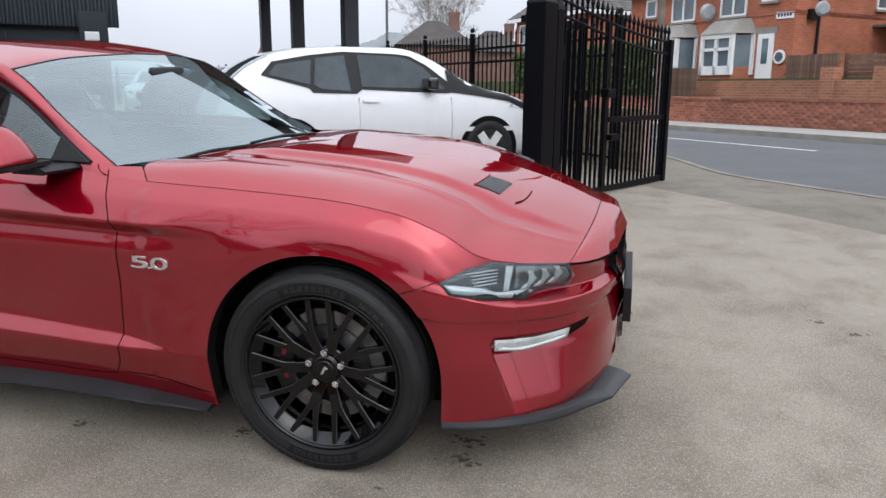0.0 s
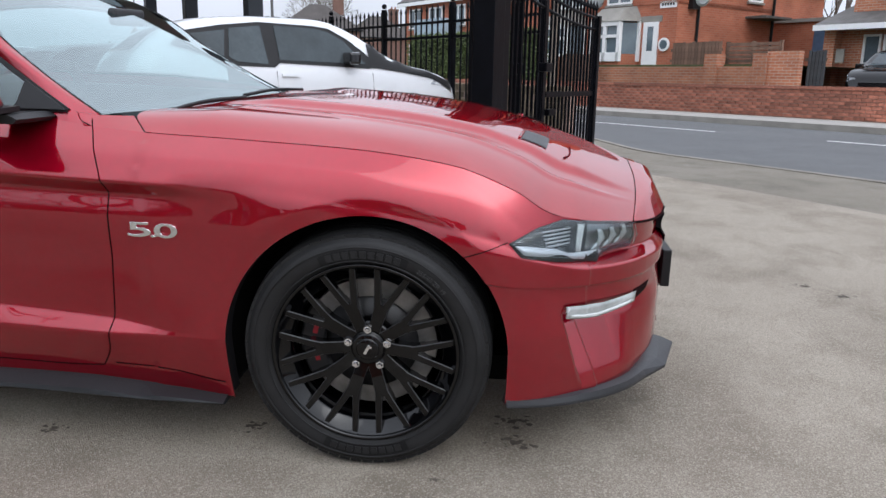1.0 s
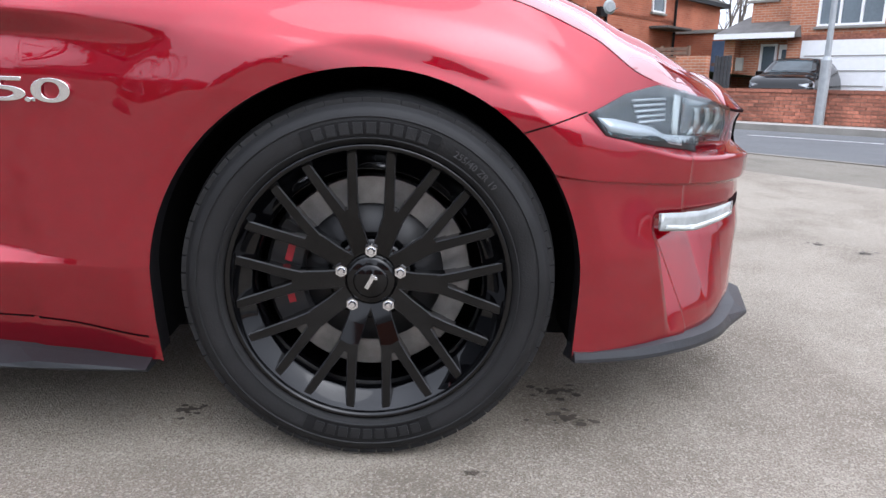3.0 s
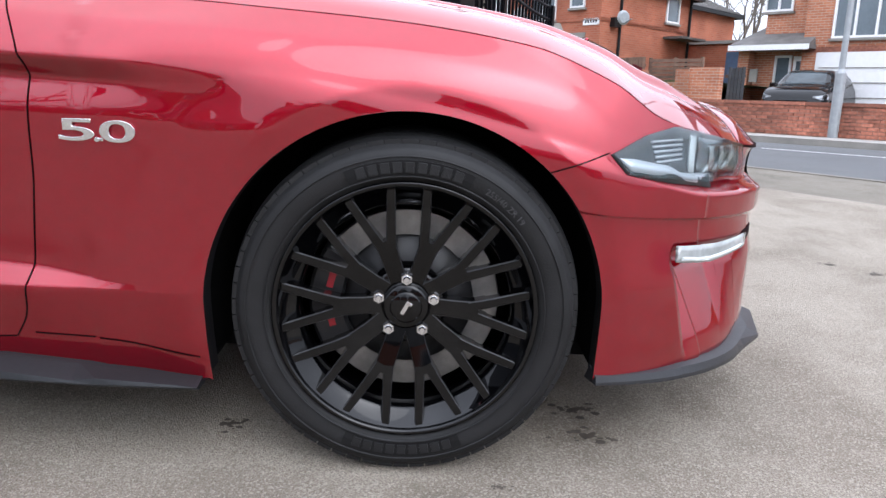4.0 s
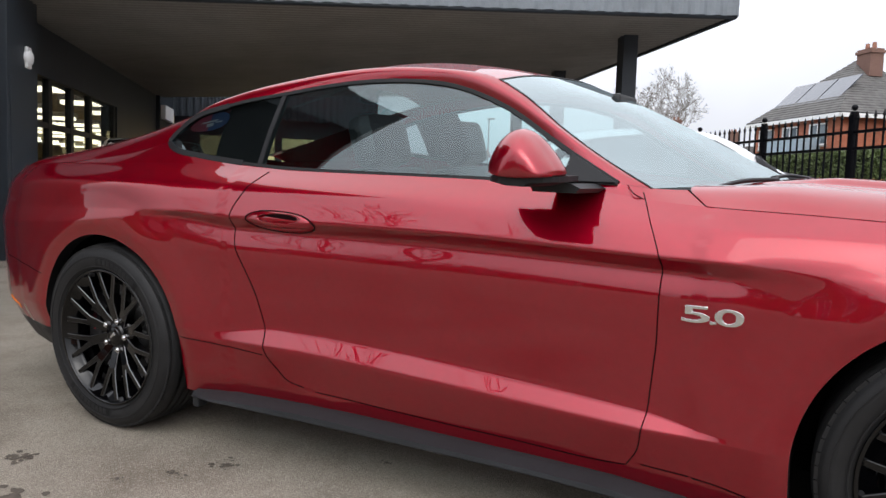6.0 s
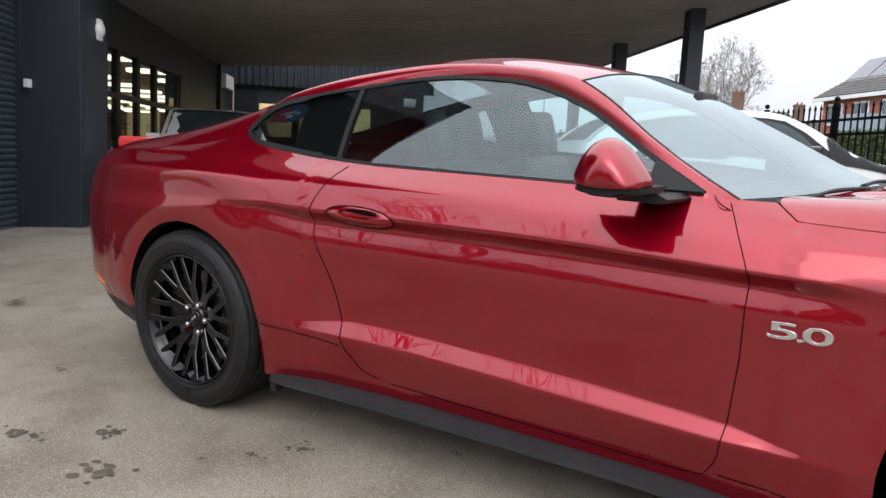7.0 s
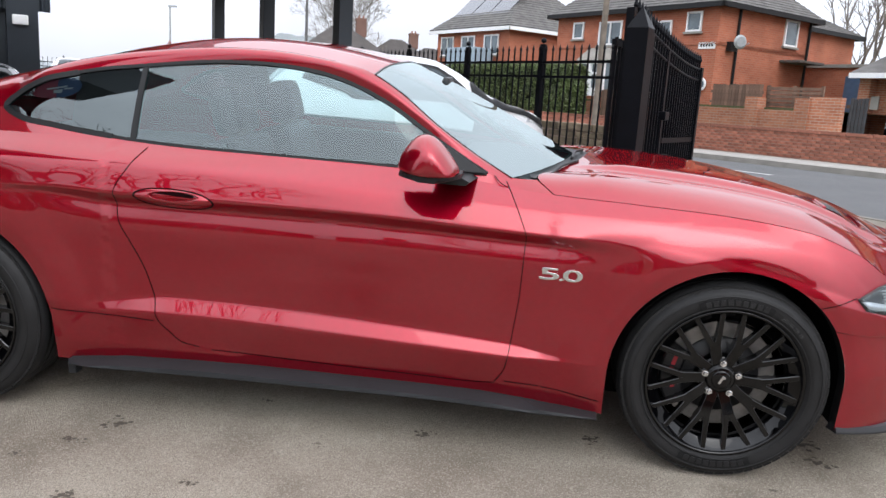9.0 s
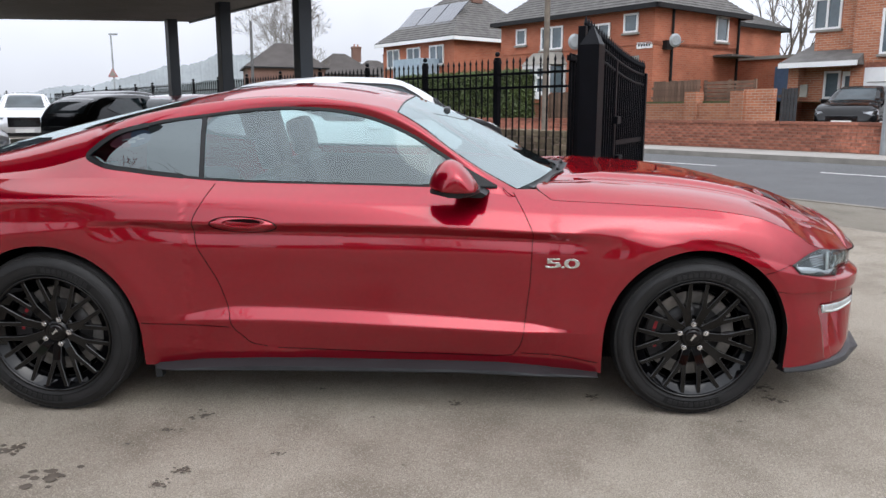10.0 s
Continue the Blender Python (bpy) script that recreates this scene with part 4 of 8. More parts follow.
# newer house with garage
h2 = site_thing("brick_house", 22.3, 1.0, 0, "orange brick house with white garage door and porch", "house", "houses across the road", turn=90)
flipbox("wall", -8, 8.3, 0.0, 8, 0.3, 5.9, M_H2, h2)
flipbox("porch_wall", 9.95, 10.3, 0.0, 2.2, 0.3, 2.9, M_H2, h2)
flipbox("porch_wall", 8.3, 9.7, 0.4, 8, 0.3, 5.9, M_H2, h2)
flipbox("porch_back", 9.7, 10.3, 0.4, 2.2, 0.3, 2.9, M_H2, h2)
flipbox("lintel_band", -8, 8.3, -0.02, 0.0, 2.62, 2.78, M_BRICK2, h2)
pr = mesh_ob("porch_roof", [(7.9, 0.5, 2.85), (10.4, 0.5, 2.85), (9.95, -1.2, 3.6), (8.1, -1.2, 3.6), (7.9, 0.5, 2.72), (10.4, 0.5, 2.72), (10.4, -1.2, 2.72), (7.9, -1.2, 2.72)], [(0, 1, 2, 3), (4, 5, 1, 0), (5, 6, 2, 1), (4, 0, 3, 7), (4, 7, 6, 5)], M_ROOF, h2, "lean-to tiled porch roof")
flipbox("porch_fascia", 7.9, 10.4, -0.54, -0.50, 2.68, 2.84, M_UPVC, h2)
front_window(h2, 8.75, 9.28, 1.69, 2.58, 1).location.y = -0.4
flipbox("porch_door", 8.3, 8.68, 0.33, 0.4, 0.7, 2.55, M_UPVC, h2, "white half-glazed door")
flipbox("porch_door_pane", 8.4, 8.58, 0.31, 0.36, 1.5, 2.4, M_PANE, h2)
flipbox("meter_box", 9.6, 9.85, -0.05, 0.0, 1.75, 2.15, M_CONC, h2)
gd = new("garage_door")
gd.parent = h2
flipbox("door_panel", 5.5, 7.75, -0.03, 0.05, 0.6, 2.5, M_UPVC, gd, "white garage door")
for k in range(4):
    flipbox("panel_rib", 5.5, 7.75, -0.045, -0.03, 0.9 + 0.42 * k, 0.93 + 0.42 * k, M_CONC, gd)
flipbox("door_frame", 5.38, 7.87, -0.02, 0.02, 0.6, 2.62, M_UPVC, gd)
front_window(h2, 5.7, 7.5, 3.0, 4.35, 3)
front_window(h2, 1.2, 3.0, 3.0, 4.35, 3)
front_window(h2, 8.9, 9.8, 3.9, 4.9, 2).location.y = -0.4
flipbox("second_garage_door", 1.6, 4.4, -0.03, 0.05, 0.6, 2.5, M_UPVC, h2)
hip_roof(h2, -8, 9.7, -8, 0, 5.9, 2.8)

ob_ = site_thing("outbuilding", 26.0, 12.0, 0, "low red brick outbuilding with a blue door", "outbuilding")
boxpart("wall", (0, 3, 0, 4.5, 0.5, 3.3), M_H1, ob_)
boxpart("flat_roof", (-0.12, 3.1, -0.1, 4.6, 3.3, 3.42), M_CONC, ob_)
boxpart("door", (-0.04, 0.02, 0.95, 1.75, 1.2, 3.0), mat("blue_door", (0.06, 0.10, 0.17), 0.5), ob_, "faded blue door")

# gardens: retained ground, garden wall, fences
strip("front_garden", 15.2, 19.9, 10.0, 60, 0.55, M_GRASS, "raised garden ground behind the wall", "ground", 3, 40, 1.0)
strip("house_plot", 17.55, 40, 9.9, 60, 1.30, M_GRASS, "raised plot round the corner house", "ground", 3, 40, 1.0)
strip("driveway", 15.2, 30, -40, 10.0, 0.30, M_PAVE, "grey driveway before the garages", "ground", 4, 40, 0.6)
wall_g = site_thing("garden_wall", 15.1, 0, 0, "low weathered brick garden wall beside the pavement", "wall", "", "structure")
v, f = [], []
for i, p in enumerate(np.linspace(-30, 45, 76)):
    b = gz(15, p) + 0.0
    v += [(-0.11, p, b - 0.1), (-0.11, p, b + 0.70), (0.11, p, b + 0.70), (0.11, p, b - 0.1)]
    if i:
        for a in range(3):
            f.append((4 * i - 4 + a, 4 * i + a, 4 * i + a + 1, 4 * i - 4 + a + 1))
mesh_ob("core", v, f, M_MORTAR, wall_g)
for k in range(100):
    p = -20 + 0.6 * k
    cp = boxpart("coping", (-0.15, 0.15, 0.006, 0.594, 0.0, 0.07), M_BRICK2, wall_g) if k == 0 else new("coping", cop_me)
    cop_me = cp.data
    cp.parent = wall_g
    cp.matrix_basis = pose(0, p, gz(15, p + 0.3) + 0.70)
w2 = site_thing("garden_wall", 17.4, 9.6, 0.9, "brown brick inner garden wall with piers", "wall", "", "structure")
boxpart("core", (-0.11, 0.11, 0.4, 14, -0.3, 0.62), M_WALL, w2)
for p in (0.5, 2.0, 8.0):
    boxpart("pier", (-0.2, 0.2, p - 0.2, p + 0.2, -0.3, 0.95), M_WALL, w2)
boxpart("infill", (-0.11, 0.11, -0.52, 0.35, -0.5, 1.0), M_H2, w2, "orange brick infill panel")


def timber_fence(q, p0, p1, z, h, label, w=0.10, along=True, gap=0.012, material=None):
    material = material or M_TIMBER
    f = site_thing("timber_fence", q, p0, z, label, "fence", "timber fences", turn=0 if along else -90)
    n = int((p1 - p0) / (w + gap))
    for k in range(n):
        bm = bmesh.new()
        box(bm, -0.012, 0.012, 0, w, 0, h + random.uniform(-0.02, 0.02), 0.003)
        b = part("board", bm, material, f)
        b.matrix_basis = pose(0, k * (w + gap), 0)
    for z_ in (0.15, h - 0.25):
        boxpart("rail", (0.012, 0.06, 0, p1 - p0, z_, z_ + 0.08), M_TIMBER, f)
    return f


timber_fence(17.6, 11.55, 13.3, 1.5, 0.70, "weathered upright timber fence boards")
tf = site_thing("timber_fence", 17.75, 9.9, 1.5, "weathered horizontal slatted timber fence", "fence", "timber fences")
for k in range(6):
    boxpart("board", (-0.012, 0.012, 0, 1.6, 0.02 + 0.11 * k, 0.11 + 0.11 * k), M_TIMBER, tf)
for p in (0, 0.8, 1.6):
    boxpart("post", (0.012, 0.09, p - 0.04, p + 0.04, 0, 0.7), M_TIMBER, tf)
timber_fence(16.6, 15.6, 16.9, 1.05, 0.85, "tall weathered timber gate panel")
tg = timber_fence(17.5, 8.5, 9.05, 0.75, 1.15, "dark round-topped garden gate boards", 0.08, material=mat("dark_stained_boards", (0.045, 0.047, 0.050), 0.85, var=0.3, scale=6, bump=0.3, rand=0.25))

# hedge: many small leaves
def hedge(name, q0, q1, p0, p1, z0, z1, count, label, seed):
    rng = np.random.default_rng(seed)
    c = np.stack([rng.uniform(q0, q1, count), rng.uniform(p0, p1, count), rng.uniform(z0, z1, count)], 1)
    face = rng.integers(0, 4, count)
    c[face == 0, 0] = q0 + rng.normal(0, 0.05, (face == 0).sum())
    c[face == 1, 2] = z1 + rng.normal(0, 0.05, (face == 1).sum())
    c[face == 2, 1] = p0 + rng.normal(0, 0.05, (face == 2).sum())
    a = rng.normal(0, 1, (count, 3))
    a /= np.linalg.norm(a, axis=1, keepdims=True)
    b = np.cross(a, rng.normal(0, 1, (count, 3)))
    b /= np.linalg.norm(b, axis=1, keepdims=True)
    s = rng.uniform(0.03, 0.07, (count, 1))
    v = np.concatenate([c - a * s, c + b * s * 0.5, c + a * s, c - b * s * 0.5], 1).reshape(-1, 3)
    ob = mesh_ob(name, v, [(4 * k, 4 * k + 1, 4 * k + 2, 4 * k + 3) for k in range(count)], M_LEAF)
    ob.matrix_basis = SITE
    # a plain dark box stands in for the shade between the leaves
    core = boxpart("inner_twigs", (q0 + 0.12, q1, p0 + 0.12, p1, z0, z1 - 0.12), M_LEAF_DARK, ob)
    return tagged(ob, label, "hedge", "", "stuff")


M_LEAF = mat("hedge_leaves", (0.075, 0.105, 0.030), 0.6, var=0.4, scale=2.0, fine=0.3)
# the leaf green again, darkened for the shade inside the hedge
M_LEAF_DARK = mat("hedge_leaf_shade", (0.015, 0.022, 0.008), 0.9)
hedge("hedge", 15.4, 16.4, 17.4, 24.5, 1.0, 2.6, 28000, "clipped green privet hedge in the front garden", 3)

# street lamp column and timber pole
lp = site_thing("street_lamp", 14.85, 5.15, gz(14.85, 5.15) + 0.08, "grey galvanised street lamp column on the pavement", "street lamp")
bm = bmesh.new()
cyl(bm, 0.10, 0.10, (0, 0, 0), (0, 0, 1.25), 12)
cyl(bm, 0.10, 0.06, (0, 0, 1.25), (0, 0, 1.33), 12)
part("base", bm, M_GALV, lp)
bm = bmesh.new()
cyl(bm, 0.06, 0.045, (0, 0, 1.33), (0, 0, 6), 12)
part("column", bm, M_GALV, lp)
pole = thing("telegraph_pole", pose(1.54, 20.58, 0.3), "weathered timber telegraph pole", "pole")
bm = bmesh.new()
cyl(bm, 0.10, 0.075, (0, 0, 0), (0, 0, 8), 12)
part("shaft", bm, mat("pole_timber", (0.15, 0.125, 0.10), 0.9, var=0.25, scale=4), pole)


# ---- bare winter trees ----
def tree(x, y, z, h, seed, label, r0=0.16, spread=0.55, levels=6, thin=0.0):
    rng = random.Random(seed)
    tv, tf_, cv, cf = [], [], [], []

    def limb(a, d, L, r, lv):
        r = max(r, thin)
        b = a + d * L
        mid = a + d * L * 0.5 + Vector((rng.uniform(-1, 1), rng.uniform(-1, 1), rng.uniform(-1, 1))) * L * 0.06
        pts = [(a, r), (mid, r * 0.82), (b, r * 0.66)]
        seg = 6 if lv > 3 else (4 if lv > 1 else 3)
        v, f = (tv, tf_) if lv == levels else (cv, cf)
        base = len(v)
        for p_, rr in pts:
            q = d.to_track_quat("Z", "Y")
            for s in range(seg):
                w = 2 * math.pi * s / seg
                v.append(p_ + q @ Vector((math.cos(w) * rr, math.sin(w) * rr, 0)))
        for i in range(2):
            for s in range(seg):
                t = (s + 1) % seg
                f.append((base + i * seg + s, base + i * seg + t, base + (i + 1) * seg + t, base + (i + 1) * seg + s))
        if lv == 0:
            return
        n = rng.choice((2, 3, 3)) if lv > 1 else 3
        for k in range(n):
            w = rng.uniform(0, 2 * math.pi)
            q = d.to_track_quat("Z", "Y")
            side = q @ Vector((math.cos(w), math.sin(w), 0))
            nd = (d * 1.0 + side * rng.uniform(0.35, 0.85) * spread * 1.5 + Vector((0, 0, 0.22))).normalized()
            limb(b if k else b, nd, L * rng.uniform(0.62, 0.85), r * rng.uniform(0.5, 0.66), lv - 1)
        if lv > 2:
            side = d.to_track_quat("Z", "Y") @ Vector((math.cos(n), math.sin(n), 0))
            limb(mid, (d + side * 0.9).normalized(), L * 0.6, r * 0.4, lv - 2)

    t = thing("bare_tree", pose(x, y, z), label, "tree", "bare trees")
    limb(Vector((0, 0, 0)), Vector((rng.uniform(-0.05, 0.05), rng.uniform(-0.05, 0.05), 1)).normalized(), h * 0.25, r0, levels)
    mesh_ob("trunk", tv, tf_, M_BARK, t)
    mesh_ob("crown", cv, cf, M_BARK, t, "fine bare twigs")
    return t


M_BARK = mat("pale_bark", (0.16, 0.14, 0.12), 0.9, var=0.2)
tree(-22.2, 92, 0.0, 17.0, 23, "bare winter tree with a fine rounded crown", 0.22, 0.72, 8, 0.011)
tree(13.7, 32.3, 0.5, 8.5, 5, "bare winter tree behind the houses", 0.18, 0.5)
tree(-10.5, -15.0, -0.6, 19.0, 9, "tall unseen bare tree behind the yard, added for reflections", 0.22, 0.6, 6, 0.010)
# unseen tree line, added to break up the reflections in the coupe's flank
tree(-1.0, -27, -0.6, 11.0, 8, "unseen bare tree behind the yard, added for reflections", 0.2, 0.6)
tree(-16, -25, -0.6, 11.5, 18, "unseen bare tree behind the yard, added for reflections", 0.2, 0.6)
tree(10, -26, -0.6, 10.0, 19, "unseen bare tree behind the yard, added for reflections", 0.2, 0.6)
# unseen houses, added to block low sky light and darken the flank's reflections
for k, x in enumerate((-27, -15.5, -4, 7.5, 19)):
    back_house = thing("brick_house", pose(x, -31 + 2 * (k % 2), -0.8, 0, 0, 0), "unseen red brick house behind the yard, added for reflections", "house", "houses behind the yard")
    flipbox("wall", -4.6, 4.6, 0, 7.0, 0, 5.0, M_H1, back_house)
    hip_roof(back_house, -4.6, 4.6, -7.0, 0, 5.0, 2.8)
    chimney(back_house, -2.4, -3.5, 6.8, 1.6, 0.55, 0.9, M_H1)
    for x0 in (-3.7, -0.6, 2.4):
        front_window(back_house, x0, x0 + 1.3, 3.1, 4.4)
        front_window(back_house, x0, x0 + 1.3, 0.9, 2.2)

# far wooded hills
M_HILL = mat("hazy_woodland", (0.30, 0.33, 0.34), 1.0, var=0.12, scale=0.03)
rng = np.random.default_rng(2)
# distance haze is mixed into the colours: the farther ridge paler and bluer
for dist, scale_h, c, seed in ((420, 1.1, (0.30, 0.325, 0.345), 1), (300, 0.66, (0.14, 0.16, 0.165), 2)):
    aa = np.radians(np.linspace(55, 215, 1400))
    rng = np.random.default_rng(seed)
    hh = np.interp(np.degrees(aa), [55, 92, 97, 103, 108, 113, 118, 124, 135, 215], [0.4, 0.8, 2.6, 3.6, 3.8, 2.5, 1.5, 0.9, 0.8, 0.8])
    rough = np.zeros(len(aa))
    for k in (60, 110, 190, 330, 520):
        rough += np.sin(aa * k + rng.uniform(0, 6)) * rng.uniform(0.5, 1) * 14 / k
    hh = hh + rough * 0.5 + rng.uniform(0, 0.10, len(aa))
    hh = dist * np.tan(np.radians(np.maximum(hh * scale_h, 0.15)))
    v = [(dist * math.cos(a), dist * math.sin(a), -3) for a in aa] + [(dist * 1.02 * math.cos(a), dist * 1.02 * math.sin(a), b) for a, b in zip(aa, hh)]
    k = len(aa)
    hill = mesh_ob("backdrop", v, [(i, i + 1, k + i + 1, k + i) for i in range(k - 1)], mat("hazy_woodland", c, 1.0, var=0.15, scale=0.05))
    tagged(hill, "hazy wooded hills on the skyline", "hills", "", "structure")




# ---- the red coupe: its own axes have x ahead, y inwards from its near flank, z up ----
CY = 0.958
RF, RR, ARCH = 0.343, 0.351, 0.385
PLAN_X = [-3.87, -3.855, -3.82, -3.74, -3.62, -3.42, -3.1, -2.72, -2.4, -2.1, -1.6, -1.0, -0.6, -0.3, 0.0, 0.25, 0.40, 0.5, 0.6, 0.68, 0.75, 0.81, 0.86, 0.892, 0.905]
PLAN_Y = [0.958, 0.68, 0.46, 0.29, 0.175, 0.085, 0.02, 0.0, 0.006, 0.022, 0.032, 0.03, 0.02, 0.012, 0.01, 0.028, 0.055, 0.085, 0.135, 0.195, 0.27, 0.37, 0.51, 0.70, 0.958]


def lev(*pairs):
    a = np.array(pairs, float)
    return lambda x: pchip(a[:, 0], a[:, 1], x)


Z_LEV = [
    lev((-3.87, 0.24), (-3.2, 0.23), (-2.3, 0.2), (-0.4, 0.185), (0.36, 0.205), (0.4, 0.215), (0.905, 0.18)),
    lev((-3.87, 0.31), (-2.3, 0.29), (-0.4, 0.26), (0.4, 0.27), (0.905, 0.24)),
    lev((-3.87, 0.40), (-2.3, 0.405), (-1.94, 0.412), (-0.72, 0.373), (-0.4, 0.37), (0.905, 0.36)),
    lev((-3.87, 0.43), (-2.25, 0.435), (-1.96, 0.468), (-0.715, 0.41), (-0.5, 0.385), (-0.3, 0.4), (0.905, 0.4)),
    lev((-3.87, 0.60), (-2.3, 0.62), (-0.7, 0.60), (0.0, 0.57), (0.905, 0.5)),
    lev((-3.87, 0.67), (-2.35, 0.735), (-2.0, 0.715), (-0.687, 0.695), (-0.34, 0.69), (0.0, 0.64), (0.4, 0.545), (0.905, 0.52)),
    lev((-3.87, 0.74), (-3.0, 0.77), (-2.35, 0.82), (-2.0, 0.79), (-1.25, 0.782), (-0.687, 0.762), (-0.34, 0.752), (0.0, 0.70), (0.4, 0.622), (0.5, 0.600), (0.6, 0.580), (0.75, 0.574), (0.905, 0.545)),
    lev((-3.87, 0.80), (-3.0, 0.83), (-2.3, 0.84), (-2.0, 0.83), (-1.25, 0.822), (-0.687, 0.8), (-0.295, 0.79), (0.0, 0.75), (0.3, 0.68), (0.45, 0.630), (0.6, 0.595), (0.75, 0.588), (0.905, 0.580)),
    lev((-3.87, 0.885), (-3.0, 0.92), (-2.3, 0.925), (-1.25, 0.90), (-0.687, 0.872), (-0.3, 0.855), (0.0, 0.83), (0.3, 0.765), (0.45, 0.685), (0.6, 0.645), (0.905, 0.615)),
    lev((-3.87, 0.945), (-3.4, 0.985), (-2.9, 0.995), (-2.5, 1.0), (-2.02, 0.982), (-1.1, 0.962), (-0.85, 0.945), (-0.607, 0.918), (-0.32, 0.903), (-0.02, 0.885), (0.23, 0.852), (0.40, 0.790), (0.5, 0.729), (0.6, 0.703), (0.75, 0.672), (0.87, 0.652), (0.905, 0.660)),
]
I_LEV = [
    lev((-3.87, 0.10), (-3.1, 0.09), (-2.3, 0.055), (-0.4, 0.05), (0.4, 0.012), (0.905, 0.03)),
    lev((-3.87, 0.06), (-3.1, 0.05), (-2.3, 0.035), (-0.4, 0.03), (0.4, 0.01), (0.905, 0.0)),
    lev((-3.87, 0.01), (-2.35, 0.02), (-1.94, 0.0), (-0.72, -0.003), (-0.5, 0.012), (0.905, 0.0)),
    lev((-3.87, 0.005), (-2.3, 0.015), (-1.96, 0.034), (-0.715, 0.03), (-0.5, 0.014), (0.905, 0.0)),
    lev((-3.87, 0.0), (-2.3, 0.014), (-1.96, 0.022), (-0.7, 0.02), (-0.3, 0.014), (0.3, 0.012), (0.6, 0.017), (0.905, 0.014)),
    lev((-3.87, 0.0), (-2.6, 0.006), (-2.35, 0.011), (-1.9, 0.0135), (-0.687, 0.0145), (-0.5, 0.015), (-0.28, 0.013), (0.0, 0.011), (0.4, 0.004), (0.6, 0.003), (0.905, 0.001)),
    lev((-3.87, 0.0), (-2.6, 0.005), (-2.35, 0.021), (-1.9, 0.030), (-0.687, 0.030), (-0.5, 0.026), (-0.25, 0.020), (0.0, 0.018), (0.25, 0.013), (0.4, 0.004), (0.6, 0.002), (0.905, 0.0)),
    lev((-3.87, 0.02), (-2.6, 0.012), (-2.3, 0.006), (-1.9, -0.002), (-0.687, -0.004), (-0.5, 0.004), (-0.3, 0.017), (-0.1, 0.030), (0.0, 0.034), (0.2, 0.031), (0.4, 0.015), (0.6, 0.034), (0.73, 0.066), (0.82, 0.045), (0.905, 0.016)),
    lev((-3.87, 0.05), (-3.1, 0.026), (-2.65, 0.018), (-2.3, 0.034), (-0.687, 0.042), (-0.3, 0.053), (0.0, 0.061), (0.25, 0.047), (0.4, 0.028), (0.6, 0.050), (0.73, 0.068), (0.82, 0.045), (0.905, 0.012)),
    lev((-3.87, 0.10), (-3.3, 0.11), (-2.72, 0.135), (-2.3, 0.138), (-2.0, 0.13), (-1.1, 0.12), (-0.85, 0.11), (-0.607, 0.103), (0.0, 0.11), (0.3, 0.082), (0.5, 0.052), (0.65, 0.060), (0.75, 0.060), (0.87, 0.012), (0.905, 0.0)),
]
SUB = 10


def plan_points():
    """Stations round the flank, from the tail's middle to the nose's middle."""
    xs = np.concatenate([-3.87 + 0.75 * (1 - np.cos(np.linspace(0, math.pi / 2, 44))), np.arange(-3.10, 0.26, 0.0175), np.arange(0.50, 0.78, 0.006), 0.905 - 0.645 * np.cos(np.linspace(0, math.pi / 2, 48))[::1]])
    xs = np.unique(np.round(np.clip(xs, -3.87, 0.905), 5))
    ys = pchip(PLAN_X, PLAN_Y, xs)
    p = np.stack([xs, ys], 1)
    t = np.gradient(p, axis=0)
    t /= np.linalg.norm(t, axis=1, keepdims=True)
    nrm = np.stack([-t[:, 1], t[:, 0]], 1)
    nrm[0], nrm[-1] = (1, 0), (-1, 0)
    return p, nrm


def door_shift(xc, z):
    """How far a column of the flank leans to follow the door's shut lines."""
    f = np.interp(z, [0.2, 0.26, 0.272, 0.4, 0.584, 0.8, 0.923, 0.97], [-0.06, -0.06, -0.033, -0.008, 0.01, 0.016, -0.047, -0.08])
    r = np.interp(z, [0.2, 0.27, 0.285, 0.31, 0.375, 0.574, 0.744, 0.80, 0.839, 1.0], [0.3, 0.3, 0.23, 0.14, 0.079, 0.021, -0.061, -0.068, -0.065, 0.018])
    wf = np.clip(1 - np.abs(xc + 0.70) / 0.3, 0, 1)
    wr = np.clip(1 - np.abs(xc + 2.02) / 0.42, 0, 1)
    return wf * f + wr * r


def round_levels(i):
    """Smooth rows through evenly numbered levels, without overshoot."""
    s = np.diff(i, axis=1)
    d = np.zeros_like(i)
    up = s[:, :-1] * s[:, 1:] > 0
    d[:, 1:-1] = np.where(up, 2 * s[:, :-1] * s[:, 1:] / np.where(up, s[:, :-1] + s[:, 1:], 1), 0)
    d[:, 0], d[:, -1] = s[:, 0], s[:, -1]
    n = i.shape[1] - 1
    t = np.linspace(0, n, n * SUB + 1)
    k = np.minimum(t.astype(int), n - 1)
    w = t - k
    return (2 * w**3 - 3 * w**2 + 1) * i[:, k] + (w**3 - 2 * w**2 + w) * d[:, k] + (-2 * w**3 + 3 * w**2) * i[:, k + 1] + (w**3 - w**2) * d[:, k + 1]


